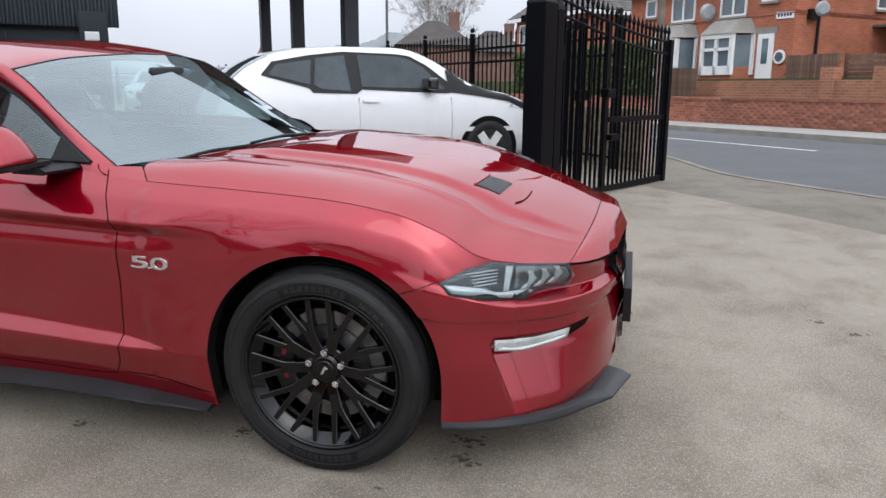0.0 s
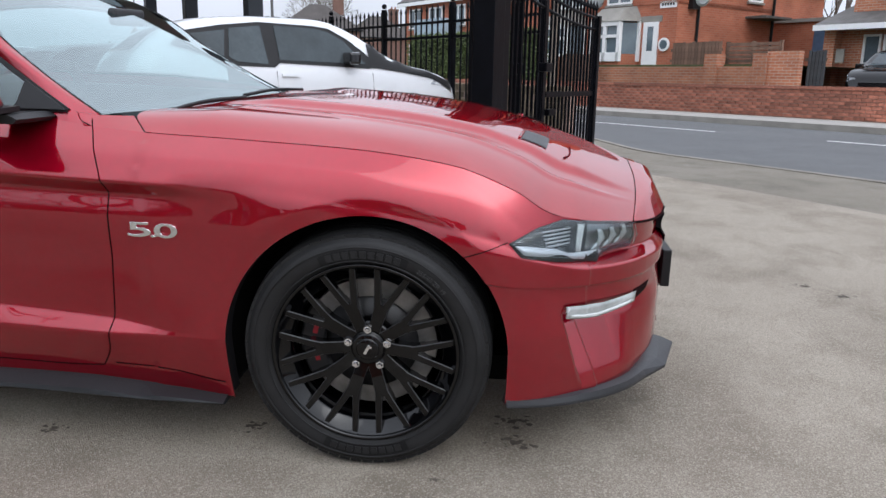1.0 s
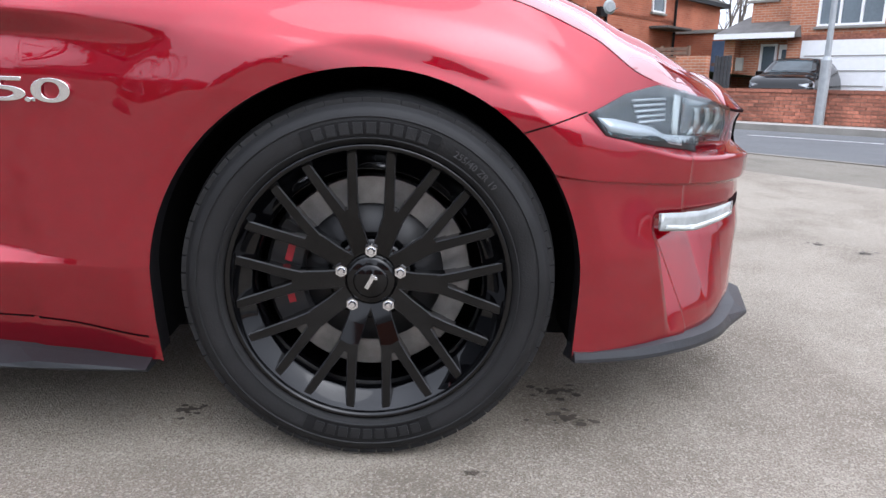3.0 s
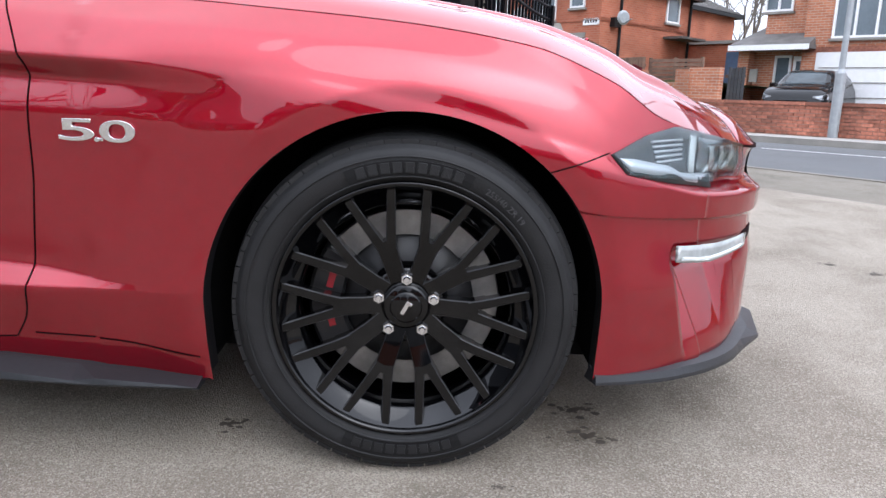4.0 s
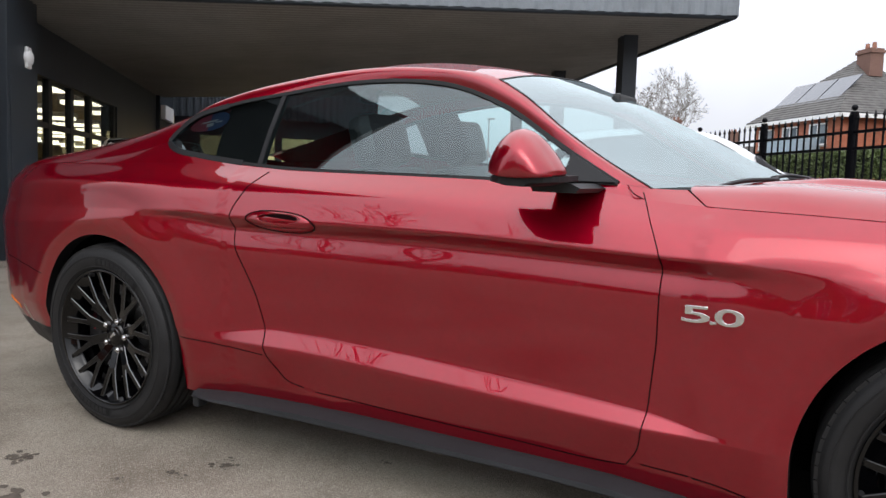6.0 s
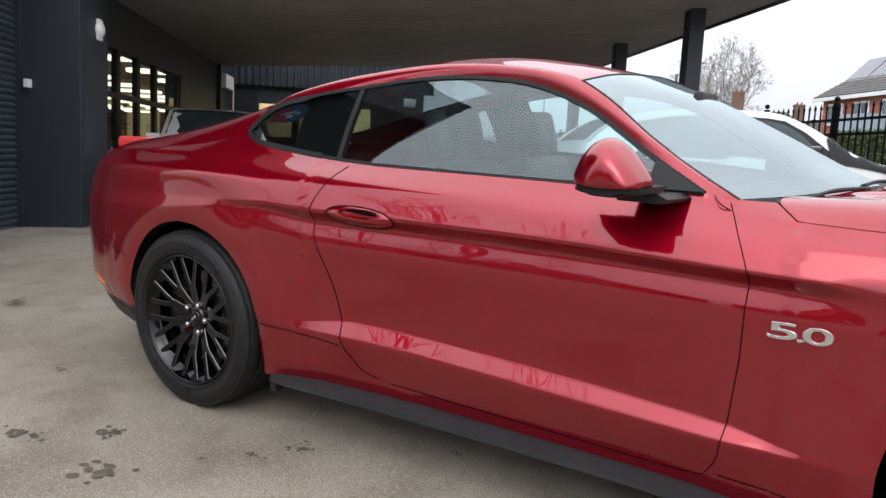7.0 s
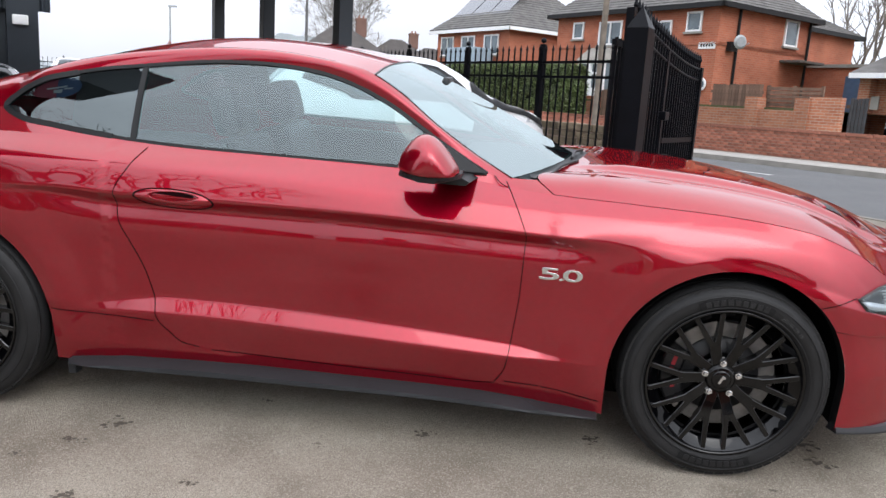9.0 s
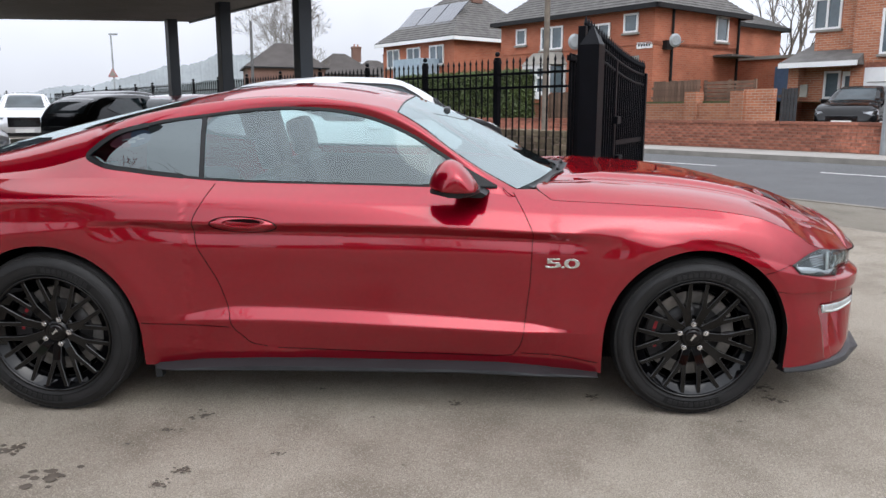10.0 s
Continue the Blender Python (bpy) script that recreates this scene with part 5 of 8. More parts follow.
def flank(scoop=True):
    p, nrm = plan_points()
    x = p[:, 0]
    z = np.stack([f(x) for f in Z_LEV], 1)
    i = np.stack([f(x) for f in I_LEV], 1)
    nl = z.shape[1]
    t = np.linspace(0, nl - 1, (nl - 1) * SUB + 1)
    k = np.minimum(t.astype(int), nl - 2)
    w = t - k
    zz = z[:, k] * (1 - w) + z[:, k + 1] * w
    ii = i[:, k] * (1 - w) + i[:, k + 1] * w
    # the door's belly and the shoulder are rounded, the creases between them crisp
    for lo, hi in ((3, 6), (7, 9)):
        span = slice(lo * SUB, hi * SUB + 1)
        ii[:, span] = round_levels(i[:, lo:hi + 1])
    for a in (zz, ii):
        a[:, 1:-1] = 0.25 * a[:, :-2] + 0.5 * a[:, 1:-1] + 0.25 * a[:, 2:]
    # the crease melts into the front wing
    melt = (np.clip((x + 0.52) / 0.36, 0, 1) * np.clip((0.48 - x) / 0.16, 0, 1))[:, None]
    wing = slice(5 * SUB, 9 * SUB + 1)
    for _ in range(110):
        a = ii[:, wing]
        a[:, 1:-1] += melt * (0.25 * a[:, :-2] - 0.5 * a[:, 1:-1] + 0.25 * a[:, 2:])
    xs = x[:, None] + door_shift(x[:, None], zz)
    # flared lips round the wheels
    for cx, cz in ((0.0, RF), (-2.72, RR)):
        d = np.hypot(xs - cx, zz - cz)
        over = d - ARCH - 0.042
        lip = np.where(over > 0, 0.012 * np.exp(-((over / 0.11) ** 2)), 0.012 + 0.17 * over)
        ii -= np.maximum(lip, 0.004) * (np.abs(xs - cx) < 0.6) * np.clip((d - 0.25) / 0.08, 0, 1)
    # scooped corner below the running lamp
    ys = np.zeros_like(xs)
    if scoop:
        fall = np.clip((0.445 - zz) / 0.22, 0, 1)
        xm = xs + 0.070 * fall * np.clip(1 - np.abs(xs - 0.535) / np.where(xs < 0.535, 0.12, 0.22), 0, 1)
        ys = pchip(PLAN_X, PLAN_Y, xm) - pchip(PLAN_X, PLAN_Y, xs)
        side_in = np.clip((xs - 0.530) / 0.006, 0, 1) * np.clip((0.83 - xs) / 0.12, 0, 1)
        xs = xm
        ii += 0.080 * side_in * np.clip((zz - 0.222) / 0.20, 0, 1) * np.clip((0.468 - zz) / 0.02, 0, 1)
    g = np.stack([xs + nrm[:, :1] * ii, p[:, 1:] + ys + nrm[:, 1:] * ii, zz], 2)
    return g


FL = flank()
F0 = flank(False)
N0 = grid_normals(F0, (0, -1, 0))
FN = grid_normals(FL, (0, -1, 0))
if FN[len(FN) // 2, 20, 1] > 0:
    FN = -FN
if N0[len(N0) // 2, 20, 1] > 0:
    N0 = -N0
NU, NV = FL.shape[:2]
UX = plan_points()[0][:, 0]


def skin_top(x):
    return np.stack([np.interp(x, FL[:, -1, 0], FL[:, -1, k]) for k in range(3)], -1)


def skin_at(x, z):
    """A place on the flank, and its outward normal."""
    d = (F0[:, :, 0] - x) ** 2 + (F0[:, :, 2] - z) ** 2 + 10 * (F0[:, :, 1] > CY - 0.01)
    i, j = np.unravel_index(np.argmin(d), d.shape)
    n = N0[i, j]
    q = F0[i, j]
    y = q[1] - ((x - q[0]) * n[0] + (z - q[2]) * n[2]) / (n[1] if abs(n[1]) > 0.15 else -0.15)
    return np.array([x, y, z]), n


def skin_line(pts, n=40, lift=0.0):
    c = spline([(a, 0, b) for a, b in pts], n)
    out, nr = [], []
    for a, _, b in c:
        q, m = skin_at(a, b)
        out.append(q + m * lift)
        nr.append(m)
    return np.array(out), np.array(nr)


car = thing("red_coupe", CAR, "glossy metallic red two-door coupe with black alloy wheels", "car")

# flank panels: snap the wheel openings, then split at the shut lines
G2 = FL.copy()
keep_all = np.ones((NU - 1, NV - 1), bool)
for cx, cz, rad in ((0.0, RF, ARCH), (-2.72, RR, ARCH)):
    dx, dz = FL[:, :, 0] - cx, FL[:, :, 2] - cz
    sq = np.where(dz < 0, 0.35, 1.0)
    d = np.hypot(dx, dz * sq)
    ins = (d < rad) & (FL[:, :, 1] < 0.3)
    pad = np.pad(ins, 1, mode="edge")
    out_near = np.zeros_like(ins)
    for a in (0, 1, 2):
        for b in (0, 1, 2):
            out_near |= ~pad[a:a + NU, b:b + NV]
    rim_v = ins & out_near
    k = np.where(rim_v, rad / np.maximum(d, 1e-6), 1)
    G2[:, :, 0] = np.where(rim_v, cx + dx * k, G2[:, :, 0])
    G2[:, :, 2] = np.where(rim_v, cz + dz * k, G2[:, :, 2])
    cells = [ins[:-1, :-1], ins[1:, :-1], ins[:-1, 1:], ins[1:, 1:]]
    keep_all &= ~(cells[0] & cells[1] & cells[2] & cells[3])
iF = int(np.argmin(np.abs(UX + 0.70)))
iR = int(np.argmin(np.abs(UX + 2.02)))
iB = int(np.argmin(np.abs(UX - 0.31)))
iT = int(np.argmin(np.abs(UX + 3.125)))
jD = SUB + 1


jV = int(1.35 * SUB)


def panel(name, i0, i1, j0, j1, label="", side=0, material=None):
    g, n = G2[i0:i1 + 1, j0:j1 + 1], FN[i0:i1 + 1, j0:j1 + 1]
    kp = keep_all[i0:i1, j0:j1]
    a = np.cross(np.gradient(g, axis=0), np.gradient(g, axis=1))
    flip = (a * n).sum() < 0
    v, q = g.reshape(-1, 3).copy(), n.reshape(-1, 3).copy()
    f = grid_faces(g.shape[0], g.shape[1], flip, kp)
    if side:
        v[:, 1] = 2 * CY - v[:, 1]
        q[:, 1] *= -1
        f = [w[::-1] for w in f]
    return mesh_ob(name, v, f, material or M_RED, car, label, True, q)


for side in (0, 1):
    panel("rear_bumper", 0, iT, jV, NV - 1, "", side)
    panel("rear_valance", 0, iT, 0, jV, "black plastic lower bumper", side, M_BLACK)
    panel("rear_quarter_panel", iT, iR, 0, NV - 1, "", side)
    panel("door", iR, iF, jD, NV - 1, "red door with a shoulder crease", side)
    panel("sill", iR, iF, 0, jD, "", side)
    panel("front_wing", iF, iB, 0, NV - 1, "", side)
    panel("front_bumper", iB, NU - 1, 0, NV - 1, "", side)
    # the turned-in lip of each wheel opening, its liner
    for cx, cz in ((0.0, RF), (-2.72, RR)):
        w = np.linspace(radians(-28), radians(208), 60)
        ring = []
        for a in w:
            px, pz = cx + ARCH * math.cos(a), cz + ARCH * math.sin(a) * (1 if math.sin(a) > 0 else 1 / 0.35)
            pz = max(pz, 0.2)
            if math.sin(a) < 0:
                px = cx + math.copysign(math.sqrt(max(ARCH**2 - (0.35 * (pz - cz)) ** 2, 0)), math.cos(a))
            ring.append(skin_at(px, pz)[0])
        ring = np.array(ring)
        inner = ring + np.array([0, 0.05, 0])
        g = np.stack([ring, (ring + inner) / 2, inner], 1)
        deep = inner + np.array([0, 0.34, 0])
        if side:
            for a in (g, inner, deep):
                a[..., 1] = 2 * CY - a[..., 1]
        mid = np.array([cx, g[0, 0, 1], cz])
        sheet("arch_lip", g, (mid - g.mean(axis=(0, 1))), M_BLACK, car)
        lin = np.stack([inner, deep], 1)
        lin[:, :, 0] = cx + (lin[:, :, 0] - cx) * 1.04
        lin[:, :, 2] = cz + (lin[:, :, 2] - cz) * 1.04
        sheet("wheel_arch_liner", lin, (0, 0, -1), M_WELL, car, "black plastic liner")
        yy = deep[0, 1]
        boxpart("inner_wing", (cx - 0.43, cx + 0.43, yy - 0.02, yy + 0.02, 0.12, 0.80), M_WELL, car)

# shut lines
for pts in ([(UX[iF] + float(door_shift(UX[iF], z)), z) for z in np.linspace(0.262, 0.945, 14)],
            [(UX[iR] + float(door_shift(UX[iR], z)), z) for z in (0.29, 0.31, 0.34, 0.375, 0.45, 0.574, 0.66, 0.744, 0.79, 0.839, 0.92, 0.975)],
            [(-1.76, 0.282), (-1.5, 0.272), (-1.1, 0.262), (-0.80, 0.259), (-0.76, 0.262)],
            [(0.262, 0.626), (0.32, 0.645), (0.373, 0.664)],
            [(-2.33, 0.40), (-2.15, 0.392), (-1.96, 0.382)], [(-0.72, 0.272), (-0.55, 0.262), (-0.40, 0.235)],
            [(-3.47, 0.60), (-3.3, 0.585), (-3.1, 0.56)]):
    q, nr = skin_line(pts, 90)
    ribbon("panel_gap", q, nr, 0.0026, 0.0014, M_GAP, car)

# bonnet, nose, scuttle
n_u, n_v = 72, 72
side_e = np.array([skin_top(x) for x in np.linspace(-0.607, 0.735, n_u)])
mid_e = spline([(-0.43, CY, 0.995), (-0.2, CY, 0.988), (0.1, CY, 0.965), (0.43, CY, 0.90), (0.66, CY, 0.815), (0.80, CY, 0.745)], n_u)
rear_e = spline([side_e[0], (-0.655, 0.184, 0.951), (-0.590, 0.4, 0.968), (-0.50, 0.65, 0.984), (-0.43, CY, 0.995)], n_v)
front_e = spline([side_e[-1], (0.762, 0.50, 0.695), (0.788, 0.72, 0.725), (0.80, CY, 0.745)], n_v)
hood = coons(side_e, mid_e, rear_e, front_e)
v = np.linspace(0, 1, n_v)[None, :]
u = np.linspace(0, 1, n_u)[:, None]
soft_u = np.clip(np.minimum(u / 0.15, (1 - u) / 0.15), 0, 1)
hood[:, :, 2] += soft_u * (0.030 * np.sin(np.clip(v / 0.30, 0, 1) * math.pi * 0.5) * (1 - v) ** 1.0 + 0.020 / (1 + np.exp(-(v - 0.46 + 0.1 * u) * 110)) - 0.020 * v + 0.006 * np.exp(-(((v - 0.30 + 0.06 * u) / 0.018) ** 2)))
sheet("bonnet", hood, (0, 0, 1), M_RED, car, "long red bonnet with twin vents", mirror=CY)
HN = grid_normals(hood, (0, 0, 1))
ribbon("panel_gap", hood[:-12, 0], HN[:-12, 0] + np.array([0, -0.6, 0]), 0.0022, 0.0005, M_SEAM, car)
gf = np.vstack([hood[-1], hood[-1, ::-1] * np.array([1, -1, 1]) + np.array([0, 2 * CY, 0])])
gn = np.vstack([HN[-1], HN[-1, ::-1] * np.array([1, -1, 1])])
keep_i = np.r_[0:n_v, n_v + 1:2 * n_v]
ribbon("panel_gap", gf[keep_i], gn[keep_i], 0.0035, 0.0008, M_GAP, car)
low_e = np.array([skin_top(x) for x in 0.905 - 0.170 * np.cos(np.linspace(0, math.pi / 2, n_v))])
low_e[-1, 1] = CY
nose = coons(hood[-1], low_e, spline([hood[-1, 0], low_e[0] + [1e-4, 0, 0]], 8), spline([hood[-1, -1], (0.87, CY, 0.722), low_e[-1]], 8))
sheet("nose_panel", nose, (1, 0, 0.6), M_RED, car, mirror=CY)
brow = np.array([skin_top(x) for x in np.linspace(0.70, 0.875, 24)])
ribbon("panel_gap", brow + np.array([0.002, -0.002, -0.004]), (0.6, -0.8, 0), 0.005, 0.003, M_GAP, car)
# bonnet vents
for s in (0, 1):
    vt = new("bonnet_vent")
    vt.parent = car
    def vent_at(x, y, up):
        d = (hood[:, :, 0] - x) ** 2 + (hood[:, :, 1] - y) ** 2
        w = np.exp(-d / 0.00035)
        z = float((w * hood[:, :, 2]).sum() / w.sum())
        return (x, 2 * CY - y if s else y, z + up)

    def vent_sheet(nm, f0, f1, g0, g1, up, mt, nf, ng):
        """A thin piece that follows the bonnet between shares of the vent's outline."""
        pts = [vent_at(0.403 + 0.078 * f + 0.018 * g, 0.482 + 0.018 * f + 0.165 * g, up) for f in np.linspace(f0, f1, nf) for g in np.linspace(g0, g1, ng)]
        return mesh_ob(nm, pts, grid_faces(nf, ng), mt, vt)

    vent_sheet("vent_mesh", 0, 1, 0, 1, 0.0022, M_SPLIT, 8, 10)
    for kx in range(14):
        f0 = 0.03 + kx * 0.069
        vent_sheet("vent_slat", f0, f0 + 0.026, 0.02, 0.98, 0.0042, M_VENT, 2, 10)
    for kx in range(18):
        g0 = 0.03 + kx * 0.054
        vent_sheet("vent_bar", 0.02, 0.98, g0, g0 + 0.014, 0.0036, M_VENT, 8, 2)
    tube("vent_lip", [vent_at(0.398 + 0.018 * g, 0.484 + 0.160 * g, 0.002) for g in np.linspace(0, 1, 12)], 0.005, M_RED, vt, "red lip behind the vent")
    ribbon("vent_duct_line", [vent_at(x, y, 0.004) for x, y in ((0.535, 0.50), (0.548, 0.53), (0.556, 0.56), (0.562, 0.60), (0.565, 0.64), (0.566, 0.68))], (0, 0, 1), 0.003, 0.001, M_SEAM, vt)
cowl = coons(rear_e, spline([(-0.72, 0.175, 0.950), (-0.665, 0.4, 0.962), (-0.57, 0.65, 0.980), (-0.50, CY, 0.990)], n_v), spline([rear_e[0], (-0.72, 0.175, 0.950)], 5), spline([rear_e[-1], (-0.50, CY, 0.990)], 5))
cowl[:, 1:-1, 2] -= 0.012
sheet("scuttle", cowl[12:], (0, 0, 1), M_BLACK, car, "black plastic scuttle", mirror=CY)

# greenhouse
DB = spline([(-0.832, 0.151, 0.965), (-1.09, 0.16, 0.967), (-1.6, 0.165, 0.976), (-2.02, 0.168, 0.99), (-2.35, 0.18, 1.022), (-2.50, 0.19, 1.045), (-2.58, 0.235, 1.080)], 60)
DT = spline([(-0.832, 0.151, 0.965), (-1.02, 0.225, 1.065), (-1.215, 0.285, 1.178), (-1.41, 0.33, 1.247), (-1.60, 0.348, 1.272), (-1.79, 0.35, 1.274), (-2.1, 0.33, 1.243), (-2.31, 0.30, 1.212), (-2.50, 0.255, 1.15), (-2.58, 0.235, 1.080)], 60)
RE = spline([(-0.749, 0.167, 0.955), (-0.90, 0.225, 1.033), (-1.02, 0.262, 1.108), (-1.165, 0.303, 1.212), (-1.267, 0.330, 1.266), (-1.5, 0.385, 1.312), (-1.8, 0.41, 1.326), (-2.2, 0.41, 1.284), (-2.6, 0.41, 1.194), (-3.0, 0.41, 1.088), (-3.36, 0.40, 1.01)], 100)
tail_e = spline([(-2.58, 0.235, 1.080), (-2.72, 0.2, 1.04), (-3.0, 0.17, 1.005), (-3.36, 0.165, 0.985)], 30)
low_s2 = np.vstack([DT, tail_e[1:]])
arc = np.concatenate([[0], np.cumsum(np.linalg.norm(np.diff(low_s2, axis=0), axis=1))])
arr = np.concatenate([[0], np.cumsum(np.linalg.norm(np.diff(RE, axis=0), axis=1))])
uu = np.linspace(0, 1, 110)
L2 = np.stack([np.interp(uu * arc[-1], arc, low_s2[:, k]) for k in range(3)], 1)
R2 = np.stack([np.interp(uu * arr[-1], arr, RE[:, k]) for k in range(3)], 1)
w = np.linspace(0, 1, 14)
S2 = L2[:, None] * (1 - w[None, :, None]) + R2[:, None] * w[None, :, None]
bul = 0.022 * np.sin(w * math.pi)[None, :] * np.clip(uu / 0.12, 0, 1)[:, None]
nS = grid_normals(S2, (0, -1, 0.6))
S2 = S2 + nS * bul[:, :, None]
sheet("roof_pillar_panel", S2, (0, -1, 0.6), M_RED, car, mirror=CY, pair=True)
bel = np.array([skin_top(x) for x in np.linspace(-0.832, -3.36, 88)])
dlo = np.vstack([DB, tail_e[1:]])
a2 = np.concatenate([[0], np.cumsum(np.linalg.norm(np.diff(dlo, axis=0), axis=1))])
D2 = np.stack([np.interp(np.linspace(0, a2[-1], 88), a2, dlo[:, k]) for k in range(3)], 1)
w = np.linspace(0, 1, 8)
S1 = bel[:, None] * (1 - w[None, :, None]) + D2[:, None] * w[None, :, None]
sheet("waist_panel", S1, (0, -1, 1), M_RED, car, mirror=CY, pair=True)
bel_f = np.array([skin_top(x) for x in np.linspace(-0.832, -0.607, 12)])
up_f = spline([(-0.832, 0.151, 0.965), (-0.749, 0.167, 0.955), (-0.662, 0.184, 0.953)], 12)
sheet("wing_corner", coons(bel_f, up_f, spline([bel_f[0], up_f[0]], 5), spline([bel_f[-1], up_f[-1]], 5)), (0, -0.5, 1), M_RED, car, mirror=CY, pair=True)
ribbon("panel_gap", np.linspace(bel_f[-1], up_f[-1], 10), (0, -0.4, 1), 0.003, 0.001, M_GAP, car)
ribbon("panel_gap", spline([skin_top(-0.757), (-0.785, 0.128, 0.944), (-0.806, 0.150, 0.9635)], 12), (0, -0.6, 0.8), 0.0011, 0.0006, M_SEAM, car)


def by_x(curve, x):
    return np.stack([np.interp(-x, -curve[:, 0], curve[:, k]) for k in range(3)], -1)


def pane_x(x0, x1, lean=0.06, n=30, m=16):
    us = np.linspace(x0, x1, n)
    out = []
    for x in us:
        xb, xt = x - 0.02, x + 0.02 - lean
        xb, xt = min(max(xb, -2.58), -0.832), min(max(xt, -2.58), -0.832)
        b, t = by_x(DB, xb), by_x(DT, xt)
        ww = np.linspace(0, 1, m)[:, None]
        out.append(b * (1 - ww) + t * ww)
    g = np.array(out)
    w = np.linspace(0, 1, m)[None, :]
    g += grid_normals(g, (0, -1, 0.4)) * (0.006 * np.sin(w * math.pi))[:, :, None]
    return g


for s in (0, 1):
    def flipy(g):
        g = g.copy()
        if s:
            g[..., 1] = 2 * CY - g[..., 1]
        return g
    o = (0, -1 if not s else 1, 0.4)
    gdoor = pane_x(-0.832, -2.046)
    sheet("door_glass", flipy(gdoor), o, M_GLASS, car, "tinted door window")
    gq = pane_x(-2.066, -2.58)
    sheet("quarter_glass", flipy(gq), o, M_GLASS_DARK, car, "dark quarter window")
    inn = np.array([0, 0.022, 0])
    sheet("pillar_lining", flipy(pane_x(-2.05, -2.30) + inn), o, M_BLACK, car)
    if not s:
        # oval sticker inside the quarter window
        def on_glass(x, w):
            b, t = by_x(DB, x - 0.02), by_x(DT, x - 0.04)
            return b * (1 - w) + t * w + np.array([0, 0.004, -0.002])
        sticker = None
        for nm, a0, a1, mt in (("sticker", 90, 270, M_STICKER), ("blue_half", -90, 90, M_STICKER_B)):
            ring = [on_glass(-2.365 + 0.085 * math.cos(a), 0.76 + 0.20 * math.sin(a)) for a in np.radians(np.linspace(a0, a1, 24))]
            ob = mesh_ob(nm, ring + [q + np.array([0, 0.001, 0]) for q in ring], [tuple(range(24)), tuple(reversed(range(24, 48)))], mt, sticker or car, "oval red and blue sticker with white marks")
            sticker = sticker or ob
        for x0, x1, w0, w1 in ((-2.40, -2.33, 0.76, 0.795), (-2.375, -2.345, 0.66, 0.73), (-2.34, -2.31, 0.72, 0.75)):
            mesh_ob("white_mark", [on_glass(x, w) - np.array([0, 0.0015, 0]) for x, w in ((x0, w0), (x1, w0), (x1, w1), (x0, w1))], [(0, 1, 2, 3)], M_GALV, sticker)
    strip = np.stack([gdoor[-1], gq[0]], 0)
    strip = np.stack([strip[0] * (1 - a) + strip[1] * a for a in np.linspace(0, 1, 4)], 0)
    sheet("pillar_trim", flipy(strip + np.array([0, -0.004, 0])), o, M_BLACK, car)
    nb = np.tile(np.array([0, o[1], 0.45]), (60, 1))
    ribbon("window_trim", flipy(DB), nb, 0.011, 0.005, M_BLACK, car, "black rubber window strip")
    ribbon("window_trim", flipy(DT), nb, 0.013, 0.006, M_BLACK, car, "black rubber window strip")
    ribbon("window_trim", flipy(spline([DB[-16], DB[-9], DB[-4], DB[-1], DT[-3], DT[-6], DT[-10]], 40)), nb[:40], 0.020, 0.007, M_BLACK, car)
    tri = np.array([by_x(DB, -0.836), by_x(DB, -0.985), by_x(DT, -0.975), by_x(DT, -0.90)])
    tri = tri + np.array([0, -0.012, 0.004])
    mesh_ob("mirror_sail", flipy(np.vstack([tri, tri + [0, 0.015, 0]])), [(0, 1, 2, 3), (7, 6, 5, 4), (0, 4, 5, 1), (1, 5, 6, 2), (2, 6, 7, 3), (3, 7, 4, 0)], M_BLACK, car)

n_w = 40
ws_side = RE[:int(np.argmin(np.abs(RE[:, 0] + 1.267))) + 1]
aa = np.linspace(0, len(ws_side) - 1, n_w)
ws_side = np.stack([np.interp(aa, np.arange(len(ws_side)), ws_side[:, k]) for k in range(3)], 1)
ws_mid = spline([(-0.49, CY, 0.985), (-0.76, CY, 1.12), (-1.0, CY, 1.228), (-1.22, CY, 1.308)], n_w)
ws_bot = spline([ws_side[0], (-0.66, 0.38, 0.962), (-0.56, 0.65, 0.978), ws_mid[0]], 24)
ws_top = spline([ws_side[-1], (-1.245, 0.55, 1.292), (-1.228, 0.78, 1.304), ws_mid[-1]], 24)
ws = coons(ws_side, ws_mid, ws_bot, ws_top)
sheet("windscreen", ws, (1, 0, 1), M_SCREEN, car, "raked windscreen reflecting grey sky", mirror=CY)
for s in (0, 1):
    c = ws_side.copy()
    if s:
        c[:, 1] = 2 * CY - c[:, 1]
    ribbon("windscreen_trim", c, (0.4, -0.6 if not s else 0.6, 0.8), 0.004, 0.002, M_BLACK, car)
full_top = np.vstack([ws_top, ws_top[::-1][1:] * np.array([1, -1, 1]) + np.array([0, 2 * CY, 0])])
ribbon("windscreen_trim", full_top, (0.3, 0, 1), 0.006, 0.002, M_BLACK, car)
i0, i1 = int(np.argmin(np.abs(RE[:, 0] + 1.267))), int(np.argmin(np.abs(RE[:, 0] + 2.25)))
rs = RE[i0:i1 + 1]
aa = np.linspace(0, len(rs) - 1, n_w)
rs = np.stack([np.interp(aa, np.arange(len(rs)), rs[:, k]) for k in range(3)], 1)
rs[0] = ws_top[0]
rm = spline([(-1.22, CY, 1.308), (-1.45, CY, 1.344), (-1.75, CY, 1.362), (-2.0, CY, 1.354), (-2.2, CY, 1.328)], n_w)
rb = spline([rs[-1], (-2.225, 0.6, 1.308), (-2.21, 0.8, 1.322), rm[-1]], 24)
roof = coons(rs, rm, ws_top, rb)
